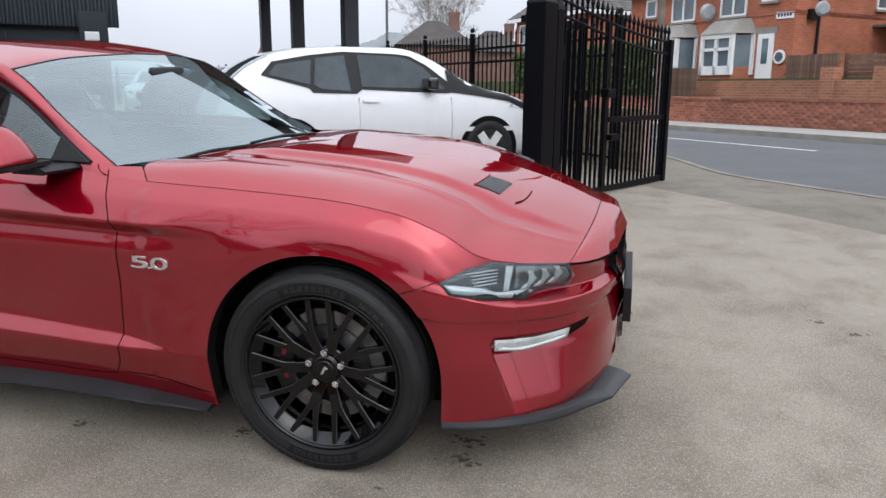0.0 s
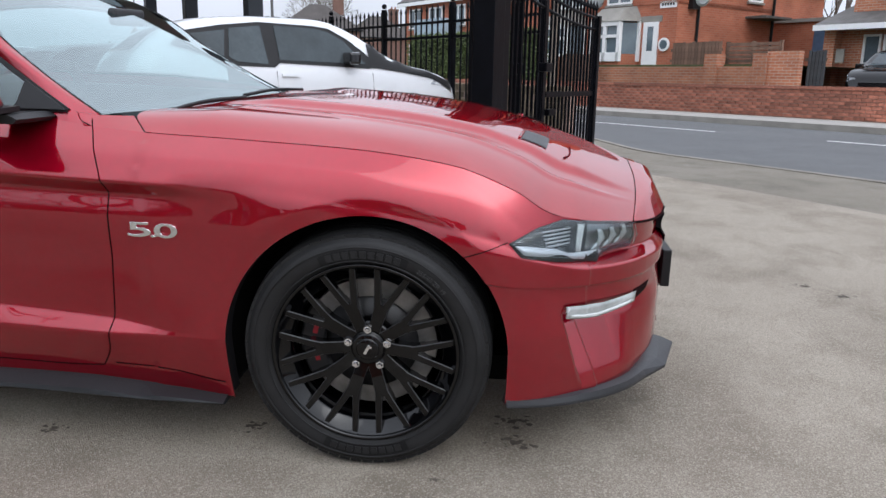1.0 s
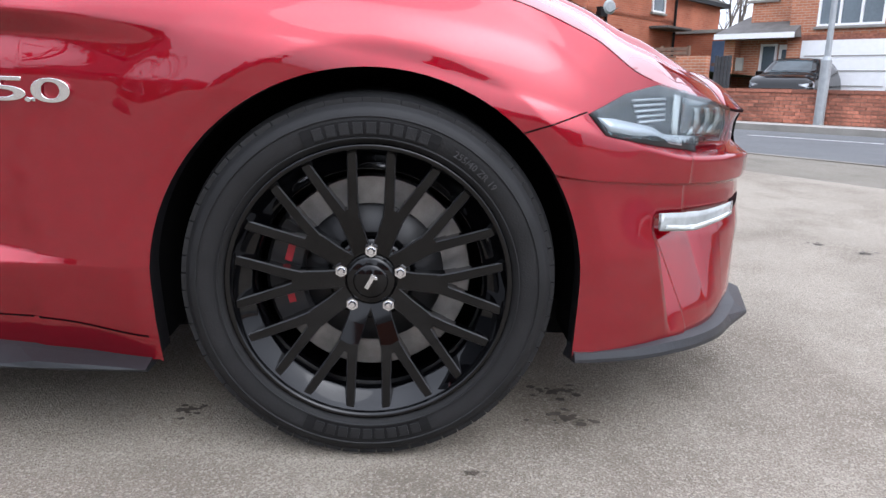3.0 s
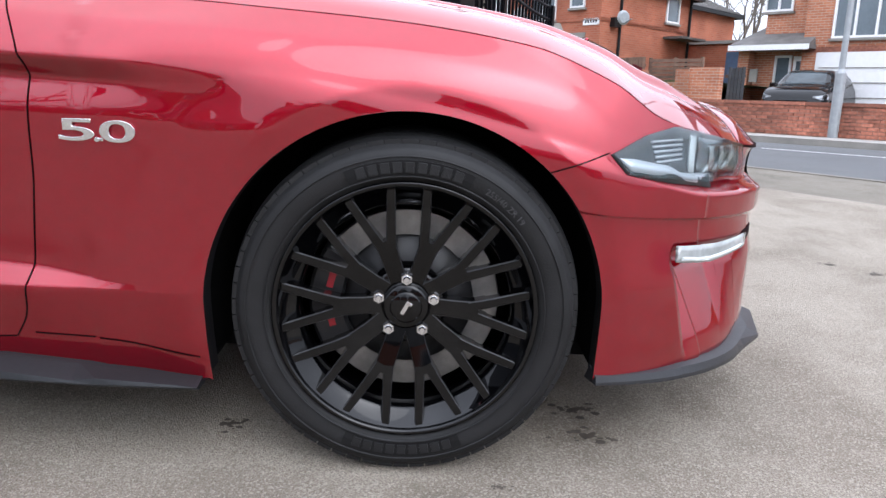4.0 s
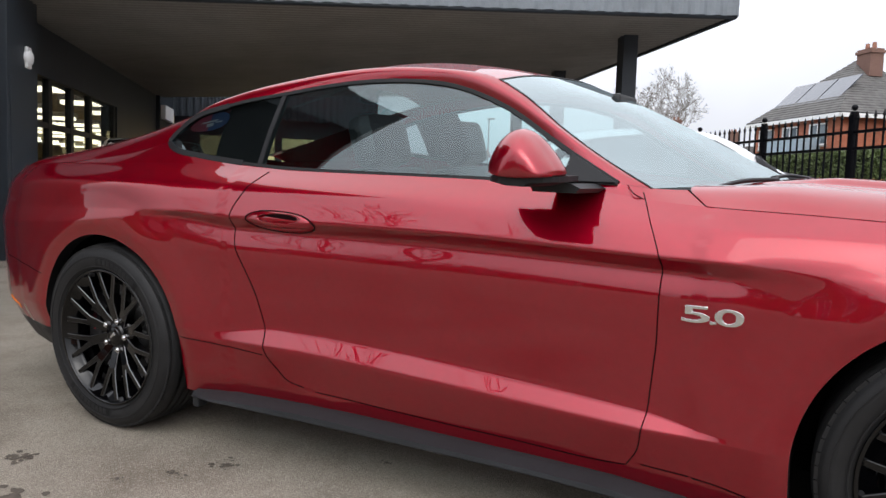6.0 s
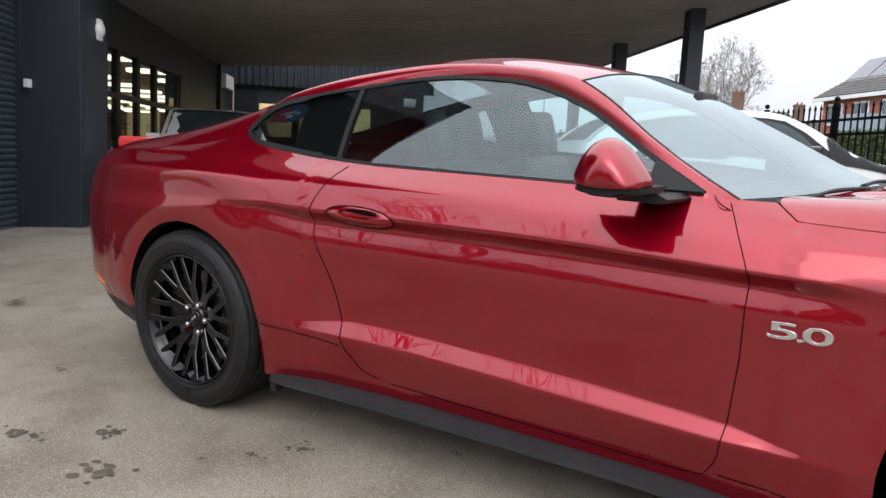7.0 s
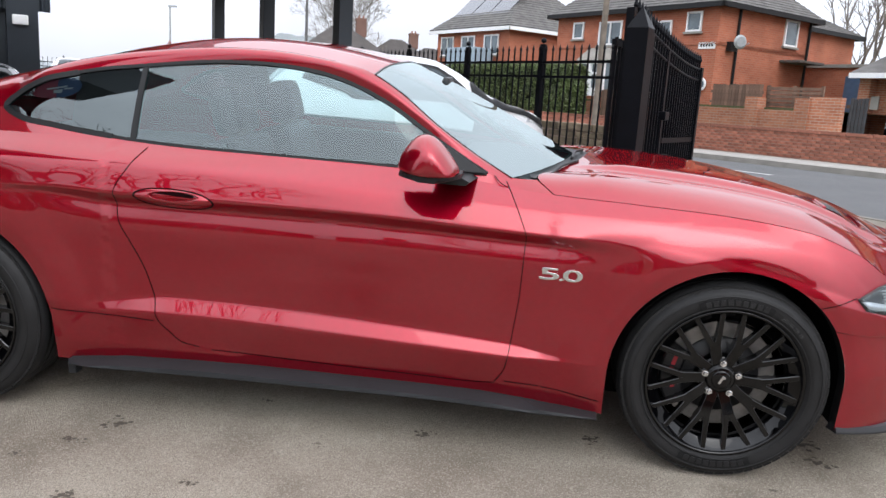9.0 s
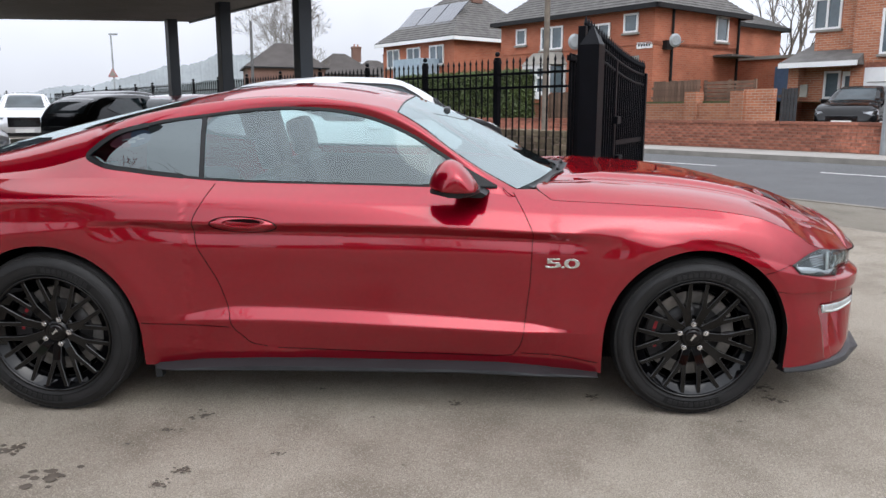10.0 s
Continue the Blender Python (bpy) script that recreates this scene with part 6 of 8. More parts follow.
roof[:, :, 2] += 0.010 * np.sin(np.linspace(0, 1, 24) * math.pi)[None, :] * np.sin(np.linspace(0, 1, n_w) * math.pi)[:, None]
sheet("roof", roof, (0, 0, 1), M_RED, car, mirror=CY)
bs = RE[i1:]
aa = np.linspace(0, len(bs) - 1, n_w)
bs = np.stack([np.interp(aa, np.arange(len(bs)), bs[:, k]) for k in range(3)], 1)
bs[0] = rb[0]
bm_ = spline([rm[-1], (-2.7, CY, 1.222), (-3.2, CY, 1.10), (-3.42, CY, 1.035)], n_w)
bb = spline([bs[-1], (-3.38, 0.6, 1.022), (-3.41, 0.8, 1.032), bm_[-1]], 24)
sheet("rear_window", coons(bs, bm_, rb, bb), (-0.5, 0, 1), M_GLASS_DARK, car, "raked rear window", mirror=CY)
# boot lid
e_side = np.array([skin_top(x) for x in np.linspace(-3.36, -3.62, 20)])
e_rear = np.array([skin_top(x) for x in -3.87 + 0.25 * (1 - np.sin(np.linspace(0, math.pi / 2, 24)))])
e_rear[-1, 1] = CY
e_front = np.vstack([spline([(-3.36, 0.165, 0.985), (-3.36, 0.40, 1.01)], 6)[:-1], bb])
a3 = np.concatenate([[0], np.cumsum(np.linalg.norm(np.diff(e_front, axis=0), axis=1))])
e_front = np.stack([np.interp(np.linspace(0, a3[-1], 24), a3, e_front[:, k]) for k in range(3)], 1)
e_side[0] = e_front[0]
e_mid = spline([bm_[-1], (-3.6, CY, 1.03), (-3.87, CY, 0.965)], 20)
e_mid[-1] = e_rear[-1]
sheet("boot_lid", coons(e_front, e_rear, e_side, e_mid), (0, 0, 1), M_RED, car, mirror=CY)
# underside and body floor
boxpart("floor_pan", (-3.4, 0.52, 0.3, 2 * CY - 0.3, 0.16, 0.24), M_WELL, car)
boxpart("dash_bulkhead", (-0.62, -0.5, 0.25, 2 * CY - 0.25, 0.24, 0.9), M_CABIN, car)
boxpart("rear_bulkhead", (-3.1, -3.05, 0.4, 2 * CY - 0.4, 0.24, 0.9), M_CABIN, car)


def sweep(name, secs, material, label="", parent=None, closed=True):
    """A skin over a row of closed sections of equal count."""
    s = np.asarray(secs, float)
    n, m = s.shape[:2]
    f = [(i * m + j, (i + 1) * m + j, (i + 1) * m + (j + 1) % m, i * m + (j + 1) % m) for i in range(n - 1) for j in range(m)]
    f += [tuple(range(m)), tuple((n - 1) * m + j for j in reversed(range(m)))]
    ob = mesh_ob(name, s.reshape(-1, 3), f, material, parent or car, label)
    bm = bmesh.new()
    bm.from_mesh(ob.data)
    bmesh.ops.recalc_face_normals(bm, faces=bm.faces)
    bm.to_mesh(ob.data)
    bm.free()
    return ob


# side skirts
for s in (0, 1):
    secs = []
    for x in np.linspace(-2.28, -0.40, 40):
        t = (x + 2.28) / 1.88
        y0 = float(pchip(PLAN_X, PLAN_Y, x))
        top = np.interp(x, [-2.28, -2.1, -1.8, -0.78, -0.6, -0.40], [0.210, 0.224, 0.231, 0.221, 0.204, 0.188])
        low = np.interp(x, [-2.28, -1.0, -0.40], [0.190, 0.189, 0.173])
        out = 0.018 * min(1, t / 0.05, (1 - t) / 0.12 + 0.1)
        q = [(x, y0 + 0.058, top + 0.006), (x, y0 + 0.03, top), (x, y0 - out + 0.004, top - 0.016 if top > 0.205 else top - 0.006), (x, y0 - out, low + 0.008), (x, y0 - out + 0.01, low), (x, y0 + 0.09, low - 0.003)]
        if s:
            q = [(a, 2 * CY - b, c) for a, b, c in q]
        secs.append(q)
    sweep("side_skirt", secs, M_SKIRT, "dark grey plastic side skirt")
    boxpart("skirt_bracket", (-2.292, -2.262, 0.035, 0.075, 0.150, 0.205) if not s else (-2.292, -2.262, 2 * CY - 0.075, 2 * CY - 0.035, 0.150, 0.205), M_SKIRT, car, "", 0.004)

# front splitter
secs = []
P2, N2 = plan_points()
for i in range(int(np.argmin(np.abs(UX - 0.385))), NU, 2):
    x = UX[i]
    p, nn = P2[i], N2[i]
    z = np.interp(x, [0.385, 0.6, 0.75, 0.86, 0.905], [0.197, 0.188, 0.176, 0.170, 0.172])
    o = np.interp(x, [0.385, 0.56, 0.70, 0.79, 0.83, 0.86, 0.905], [0.006, 0.010, 0.008, 0.012, 0.036, 0.075, 0.055])
    th = np.interp(x, [0.397, 0.6, 0.905], [0.018, 0.024, 0.024])
    ins = [(0.03, th + 0.012), (-o * 0.4, th), (-o, th * 0.35), (-o, 0.0), (0.05, -0.004)]
    secs.append([(p[0] + nn[0] * a, p[1] + nn[1] * a, z + b) for a, b in ins])
for s in (0, 1):
    q = np.array(secs)
    if s:
        q[..., 1] = 2 * CY - q[..., 1]
    sweep("front_splitter", q, M_SPLIT, "dark grey front splitter")


def outline_patch(name, pts, lift, material, label="", parent=None, n=10):
    """A patch on the flank within an outline of (x, z) corners, slightly proud."""
    bm = bmesh.new()
    fine = []
    k = len(pts)
    for i in range(k):
        a, b = np.array(pts[i]), np.array(pts[(i + 1) % k])
        for t in np.linspace(0, 1, n, endpoint=False):
            fine.append(a + (b - a) * t)
    vs = [bm.verts.new((a[0], 0, a[1])) for a in fine]
    f = bm.faces.new(vs)
    bmesh.ops.triangulate(bm, faces=[f])
    bmesh.ops.subdivide_edges(bm, edges=[e for e in bm.edges if e.calc_length() > 0.03], cuts=2, use_grid_fill=True)
    bmesh.ops.triangulate(bm, faces=bm.faces)
    for v in bm.verts:
        q, m = skin_at(v.co.x, v.co.z)
        v.co = Vector(q + m * lift)
    bmesh.ops.recalc_face_normals(bm, faces=bm.faces)
    if sum((f.normal.y * f.calc_area() for f in bm.faces)) > 0:
        bmesh.ops.reverse_faces(bm, faces=bm.faces)
    ext = bmesh.ops.extrude_face_region(bm, geom=bm.faces[:])
    for v in [g for g in ext["geom"] if isinstance(g, bmesh.types.BMVert)]:
        q, m = skin_at(v.co.x, v.co.z)
        v.co += Vector(m) * -0.006
    bmesh.ops.recalc_face_normals(bm, faces=bm.faces)
    return part(name, bm, material, parent or car, label, smooth=True)


LAMP = [(0.376, 0.661), (0.410, 0.624), (0.52, 0.603), (0.618, 0.587), (0.645, 0.600), (0.69, 0.597), (0.726, 0.593), (0.740, 0.625), (0.728, 0.667), (0.66, 0.684), (0.60, 0.695), (0.518, 0.711), (0.45, 0.696)]
lamp = outline_patch("headlamp", LAMP, 0.003, M_LAMPIN, "slim clear headlamp with a grey lower strip")
outline_patch("daytime_strip", [(0.390, 0.654), (0.415, 0.630), (0.52, 0.609), (0.612, 0.593), (0.632, 0.605), (0.615, 0.613), (0.53, 0.622), (0.50, 0.637), (0.42, 0.652)], 0.006, M_LAMPGREY, "", lamp)
outline_patch("lamp_divider", [(0.552, 0.622), (0.566, 0.618), (0.574, 0.690), (0.556, 0.694)], 0.006, M_WHITE_LENS, "", lamp)
outline_patch("lamp_bowl", [(0.580, 0.622), (0.64, 0.610), (0.70, 0.604), (0.722, 0.607), (0.731, 0.628), (0.720, 0.660), (0.66, 0.676), (0.584, 0.688)], 0.005, M_BOWL, "dark silvered reflector bowl", lamp)
for k in range(3):
    x0 = 0.622 + 0.036 * k
    outline_patch("light_bar", [(x0 - 0.028, 0.615), (x0 - 0.006, 0.615), (x0 + 0.016, 0.640), (x0 + 0.004, 0.668), (x0 - 0.010, 0.668), (x0 + 0.001, 0.641)], 0.0075, M_LIGHTBAR, "", lamp, 4)
for k in range(5):
    z0 = 0.643 + k * 0.0095
    outline_patch("reflector_fin", [(0.475 - 0.004 * k, z0), (0.535, z0 + 0.003), (0.535, z0 + 0.007), (0.475 - 0.004 * k, z0 + 0.004)], 0.006, M_LAMPGREY, "", lamp, 3)
outline_patch("lamp_lens", LAMP, 0.014, M_CLEAR, "clear outer lens", lamp)
outline_patch("daytime_lamp", [(0.535, 0.445), (0.62, 0.436), (0.735, 0.448), (0.74, 0.475), (0.64, 0.472), (0.535, 0.478)], 0.010, M_DRL, "clear running lamp strip with a white guide")
outline_patch("light_guide", [(0.545, 0.4475), (0.62, 0.4395), (0.728, 0.450), (0.728, 0.4565), (0.62, 0.4475), (0.545, 0.4555)], 0.013, M_WHITE_LENS)
outline_patch("bumper_recess", [(0.735, 0.446), (0.79, 0.462), (0.80, 0.478), (0.742, 0.478)], 0.001, M_GAP)
outline_patch("side_marker", [(-3.50, 0.395), (-3.40, 0.372), (-3.395, 0.392), (-3.50, 0.418)], 0.003, M_AMBER, "amber side reflector")

# badge: two numerals and a dot in chrome
def numeral(rects, name):
    bm = bmesh.new()
    for x0, x1, z0, z1 in rects:
        a, b = skin_at((x0 + x1) / 2, (z0 + z1) / 2)
        box(bm, x0, x1, a[1] - 0.006, a[1] + 0.002, z0, z1, 0.0015)
    return part(name, bm, M_CHROME, badge)


badge = boxpart("badge", (-0.565, -0.555, skin_at(-0.56, 0.67)[0][1] - 0.001, skin_at(-0.56, 0.67)[0][1] + 0.002, 0.652, 0.658), M_CHROME, car, "chrome 5.0 badge on the wing")
for i, body_txt in enumerate(("5", ".", "0")):
    cu = bpy.data.curves.new("badge_digit", "FONT")
    cu.body = body_txt
    cu.size, cu.extrude, cu.bevel_depth = 0.060, 0.002, 0.0008
    tmp = bpy.data.objects.new("digit_source", cu)
    scene.collection.objects.link(tmp)
    dg = bpy.context.evaluated_depsgraph_get()
    me = bpy.data.meshes.new_from_object(tmp.evaluated_get(dg))
    bpy.data.objects.remove(tmp)
    me.materials.clear()
    me.materials.append(M_CHROME)
    x, x_end, top = ((-0.634, -0.570, 0.691), (-0.5695, -0.559, 0.659), (-0.5585, -0.495, 0.691))[i]
    y = skin_at((x + x_end) / 2, 0.67)[0][1]
    co = np.array([q.co for q in me.vertices])
    lo, hi = co.min(axis=0), co.max(axis=0)
    fit_x, fit_z = (x_end - x) / (hi[0] - lo[0]), (top - 0.651) / (hi[1] - lo[1])
    me.transform(Matrix.Translation((x, y - 0.004, 0.651)) @ Euler((radians(90), 0, 0)).to_matrix().to_4x4() @ Matrix.Diagonal((fit_x, fit_z, 1, 1)) @ Matrix.Translation((-lo[0], -lo[1], 0)))
    ob = new("digit", me)
    ob.parent = badge

# door handles and mirrors
for s in (0, 1):
    def fy(q):
        return [(a, 2 * CY - b if s else b, c) for a, b, c in q]
    # a lens-shaped escutcheon with a finger cup above the grip
    rows = []
    for w in np.linspace(0, 2 * math.pi, 73):
        ex = math.copysign(abs(math.cos(w)) ** 0.85, math.cos(w))
        px, pz = -1.872 + 0.136 * ex, 0.822 + 0.033 * math.sin(w) - 0.006 * ex
        rim = skin_at(px, pz)[0]
        row = []
        for r in np.linspace(0, 1, 26):
            x, z = -1.872 + (px + 1.872) * r, 0.822 + (pz - 0.822) * r
            dome = (1 - r**2) ** 0.7
            cup = 1 - ((x + 1.868) / 0.080) ** 2 - ((z - 0.834) / 0.0145) ** 2
            groove = 1 - ((x + 1.868) / 0.105) ** 2 - ((z - 0.8035) / 0.0035) ** 2
            y = rim[1] * (1 - dome) + 0.014 * dome + 0.055 * min(max(cup * 4.0, 0), 1) + 0.004 * min(max(groove * 3, 0), 1)
            row.append((x, 2 * CY - y if s else y, z))
        rows.append(row)
    grip = sheet("door_handle", np.array(rows), (0, 1 if s else -1, 0), M_RED, car, "body-coloured door handle with a finger cup")
    edge = np.array(rows)[:, -1]
    ribbon("handle_gap", edge, (0, 1 if s else -1, 0), 0.0045, 0.0030, M_GAP, grip)
    # a near-black plate in the cup stands in for the shade inside it
    hole = [(-1.868 + 0.070 * math.cos(a), 2 * CY - y if s else y, 0.835 + 0.0115 * math.sin(a)) for y in (0.030, 0.060) for a in np.linspace(0, 2 * math.pi, 28, endpoint=False)]
    mesh_ob("finger_cup", hole, [tuple(range(28)), tuple(reversed(range(28, 56)))] + [(i, 28 + i, 28 + (i + 1) % 28, (i + 1) % 28) for i in range(28)], M_GAP, grip)
    if s:
        continue
    prof = [(-1.098, 0.985), (-1.10, 1.005), (-1.085, 1.045), (-1.055, 1.085), (-1.02, 1.104), (-0.985, 1.10), (-0.945, 1.07), (-0.905, 1.02), (-0.885, 0.99), (-0.90, 0.983), (-1.0, 0.981)]
    prof = [(-0.905 + (a + 0.885) * 0.94, b) for a, b in prof]
    pr = np.array(prof)
    c = pr.mean(axis=0)
    secs = []
    for t in np.linspace(0, 1, 15):
        y = -0.135 + 0.20 * t
        k = math.sqrt(max(1 - ((t - 0.55) / 0.62) ** 2, 0.02)) if t < 0.55 else 1 - 0.5 * ((t - 0.55) / 0.45) ** 2
        dxx = 0.05 * max(0, 0.35 - t)
        secs.append(fy([(c[0] + (a - c[0]) * k + dxx, y, 0.983 + (b - 0.983) * k) for a, b in prof]))
    mir = sweep("door_mirror", secs, M_RED, "red door mirror with black foot")
    mir.data.polygons.foreach_set("use_smooth", [True] * len(mir.data.polygons))
    sub = mir.modifiers.new("round", "SUBSURF")
    sub.levels = sub.render_levels = 1
    secs = []
    for t in np.linspace(0, 1, 10):
        y = -0.115 + 0.17 * t
        k = math.sqrt(max(1 - ((t - 0.6) / 0.66) ** 2, 0.05)) if t < 0.6 else 1
        secs.append(fy([(-1.008 + a * 0.98 * k, y, b) for a, b in ((-0.094, 0.986), (-0.098, 0.972), (-0.05, 0.964), (0.06, 0.962), (0.105, 0.972), (0.105, 0.986))]))
    sweep("mirror_base", secs, M_BLACK, "black lower mirror shell", mir)
    secs = []
    for t in np.linspace(0, 1, 8):
        y = 0.0 + 0.15 * t
        secs.append(fy([(-0.955 + 0.02 * t + a, y, 0.952 - 0.004 * t + b) for a, b in ((-0.06, 0.014), (-0.05, -0.006), (0.06, -0.008), (0.075, 0.004), (0.05, 0.016))]))
    sweep("mirror_foot", secs, M_BLACK, "", mir)

# grille, plate, lower intake
def front_patch(name, pts, lift, material, label=""):
    """A patch on the front face within an outline of (y, z), mirrored to the other half."""
    sub = FL[iB:].reshape(-1, 3)
    sn = FN[iB:].reshape(-1, 3)
    fine = []
    for i in range(len(pts)):
        a, b = np.array(pts[i]), np.array(pts[(i + 1) % len(pts)])
        fine += [a + (b - a) * t for t in np.linspace(0, 1, 8, endpoint=False)]
    bm = bmesh.new()
    f = bm.faces.new([bm.verts.new((0, a[0], a[1])) for a in fine])
    bmesh.ops.triangulate(bm, faces=[f])
    bmesh.ops.subdivide_edges(bm, edges=[e for e in bm.edges if e.calc_length() > 0.04], cuts=2, use_grid_fill=True)
    bmesh.ops.triangulate(bm, faces=bm.faces)
    for v in bm.verts:
        y = min(v.co.y, 2 * CY - v.co.y)
        k = int(np.argmin((sub[:, 1] - y) ** 2 + (sub[:, 2] - v.co.z) ** 2))
        n = sn[k]
        v.co.x = sub[k, 0] + lift
    bmesh.ops.recalc_face_normals(bm, faces=bm.faces)
    return part(name, bm, material, car, label)


half = [(0.62, 0.535), (0.67, 0.495), (CY, 0.47), (CY, 0.635), (0.70, 0.638), (0.545, 0.636)]
front_patch("grille", half[:3] + [(2 * CY - y, z) for y, z in half[:2][::-1]] + [(2 * CY - y, z) for y, z in half[4:][::-1]] + half[4:], 0.003, M_WELL, "gloss black grille")
front_patch("grille_bezel", [(0.66, 0.515), (0.70, 0.500), (0.76, 0.490), (0.76, 0.620), (0.69, 0.628), (0.64, 0.60)], 0.012, M_GLOSSBLK)
front_patch("lower_intake", [(0.62, 0.25), (2 * CY - 0.62, 0.25), (2 * CY - 0.68, 0.34), (0.68, 0.34)], 0.004, M_GLOSSBLK, "black lower intake")
boxpart("number_plate_holder", (0.905, 0.935, 0.70, 2 * CY - 0.70, 0.350, 0.480), M_BLACK, car, "black plate holder", 0.004)


# ---- wheels ----
def text_mesh(body, size, depth):
    """Built-in letters as a mesh in the x-y plane."""
    cu = bpy.data.curves.new("lettering", "FONT")
    cu.body, cu.size, cu.extrude, cu.resolution_u = body, size, depth, 2
    tmp = bpy.data.objects.new("lettering_source", cu)
    scene.collection.objects.link(tmp)
    me = bpy.data.meshes.new_from_object(tmp.evaluated_get(bpy.context.evaluated_depsgraph_get()))
    bpy.data.objects.remove(tmp)
    me.materials.clear()
    return me


def wheel(radius, width, label, size_text=""):
    """A wheel about the y axis, its outer face towards -y."""
    w = new("wheel")
    w["label"] = label
    R, h = radius, width / 2
    prof = [(0.252, -h + 0.012), (0.262, -h + 0.004), (0.275, -h - 0.002), (0.295, -h - 0.006), (0.315, -h - 0.004), (R - 0.022, -h + 0.006), (R - 0.010, -h + 0.018), (R - 0.003, -h + 0.035)]
    prof += [(R, -h + 0.05)]
    for k in range(4):
        y = -h + 0.07 + k * (width - 0.14) / 4
        prof += [(R, y), (R - 0.007, y + 0.002), (R - 0.007, y + 0.009), (R, y + 0.011)]
    prof += [(R, h - 0.05), (R - 0.008, h - 0.02), (0.315, h + 0.004), (0.28, h), (0.25, h - 0.012)]
    tyre = lathe("tyre", prof, M_RUBBER, w, "black tyre with a worn shoulder")
    for r in (0.305, 0.268):
        lathe("sidewall_ring", [(r - 0.0018, -h - 0.004), (r - 0.001, -h - 0.0075), (r + 0.001, -h - 0.0075), (r + 0.0018, -h - 0.004)], M_RUBBER, tyre)
    # shoulder blocks
    bm = bmesh.new()
    for k in range(64):
        a = 2 * math.pi * k / 64
        box(bm, R - 0.021, R - 0.0085, -h + 0.0115, -h + 0.034, -0.0148, 0.0148, m=Matrix.Rotation(a, 4, "Y"))
    part("tread_shoulder", bm, M_RUBBER, tyre)
    # raised lettering on the sidewall, as plain bars
    for a0, count in ((90, 9), (270, 9)):
        for k in range(count):
            a = radians(a0 + (k - (count - 1) / 2) * (4.6 if a0 == 90 else -4.6))
            bm = bmesh.new()
            box(bm, -0.0085, 0.0085, -h - 0.0088, -h - 0.002, 0.275, 0.295, 0.001, m=Matrix.Rotation(math.pi / 2 - a, 4, "Y"))
            part("sidewall_bar", bm, M_RUBBER, tyre)
        band = [(r_ * math.cos(w_), y_, r_ * math.sin(w_)) for w_ in np.radians(np.linspace(a0 - 24, a0 + 24, 40)) for r_, y_ in ((0.2705, -h - 0.001), (0.2705, -h - 0.0055), (0.284, -h - 0.0072), (0.2985, -h - 0.0072), (0.2985, -h - 0.003))]
        mesh_ob("sidewall_band", band, grid_faces(40, 5), M_RUBBER_DARK, tyre)
    if size_text:
        me = text_mesh(size_text, 0.017, 0.0006)
        for v_ in me.vertices:
            a, r_ = radians(60) - v_.co.x / 0.285, 0.279 + v_.co.y
            v_.co = Vector((r_ * math.cos(a), -h - 0.0072 - v_.co.z, r_ * math.sin(a)))
        me.materials.append(M_SIDETEXT)
        new("size_mark", me).parent = tyre
    lathe("rim_barrel", [(0.250, -h + 0.010), (0.258, -h + 0.004), (0.256, -h + 0.0), (0.2495, -h + 0.001), (0.2465, -h + 0.006), (0.2455, -h + 0.011), (0.215, -h + 0.029), (0.209, -h + 0.037), (0.207, -h + 0.06), (0.212, h - 0.03), (0.25, h - 0.01)], M_RIM, w, "gloss black rim")
    # ten forked spokes
    yo = -h + 0.012
    def arm(bm, r0, a0, r1, a1, w0, w1, y0, y1, th):
        p0, p1 = Vector((r0 * math.cos(a0), 0, r0 * math.sin(a0))), Vector((r1 * math.cos(a1), 0, r1 * math.sin(a1)))
        d = (p1 - p0).normalized()
        s = Vector((-d.z, 0, d.x))
        vs = []
        for p, ww, yy in ((p0, w0, y0), (p1, w1, y1)):
            vs += [p + s * ww + Vector((0, yy + 0.0032, 0)), p + s * (ww - 0.0018) + Vector((0, yy, 0)), p - s * (ww - 0.0018) + Vector((0, yy, 0)), p - s * ww + Vector((0, yy + 0.0032, 0)), p - s * ww * 0.8 + Vector((0, yy + th, 0)), p + s * ww * 0.8 + Vector((0, yy + th, 0))]
        v = [bm.verts.new(q) for q in vs]
        for i in range(6):
            j = (i + 1) % 6
            # the two chamfers take the lighter glint colour
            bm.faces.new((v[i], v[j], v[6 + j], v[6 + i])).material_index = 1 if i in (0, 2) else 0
        bm.faces.new(v[:6][::-1])
        bm.faces.new(v[6:])

    for k in range(10):
        bm = bmesh.new()
        a = radians(108 + 36 * k)
        arm(bm, 0.046, a, 0.085, a, 0.0185, 0.0178, yo + 0.041, yo + 0.029, 0.045)
        arm(bm, 0.084, a, 0.128, a, 0.0178, 0.0195, yo + 0.0293, yo + 0.0180, 0.040)
        arm(bm, 0.126, a, 0.142, a, 0.0195, 0.0120, yo + 0.0185, yo + 0.0150, 0.036)
        for sgn in (-1, 1):
            arm(bm, 0.125, a + sgn * 0.062, 0.160, a + sgn * 0.110, 0.0105, 0.0098, yo + 0.0182, yo + 0.0110, 0.036)
            arm(bm, 0.158, a + sgn * 0.108, 0.2455, a + sgn * 0.176, 0.0098, 0.0086, yo + 0.0114, yo + 0.0005, 0.030)
        bmesh.ops.recalc_face_normals(bm, faces=bm.faces)
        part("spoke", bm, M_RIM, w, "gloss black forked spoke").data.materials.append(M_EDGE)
    lathe("hub", [(0.001, yo + 0.030), (0.040, yo + 0.030), (0.046, yo + 0.034), (0.048, yo + 0.042), (0.070, yo + 0.042), (0.078, yo + 0.046), (0.084, yo + 0.07)], M_RIM, w, "", 48)
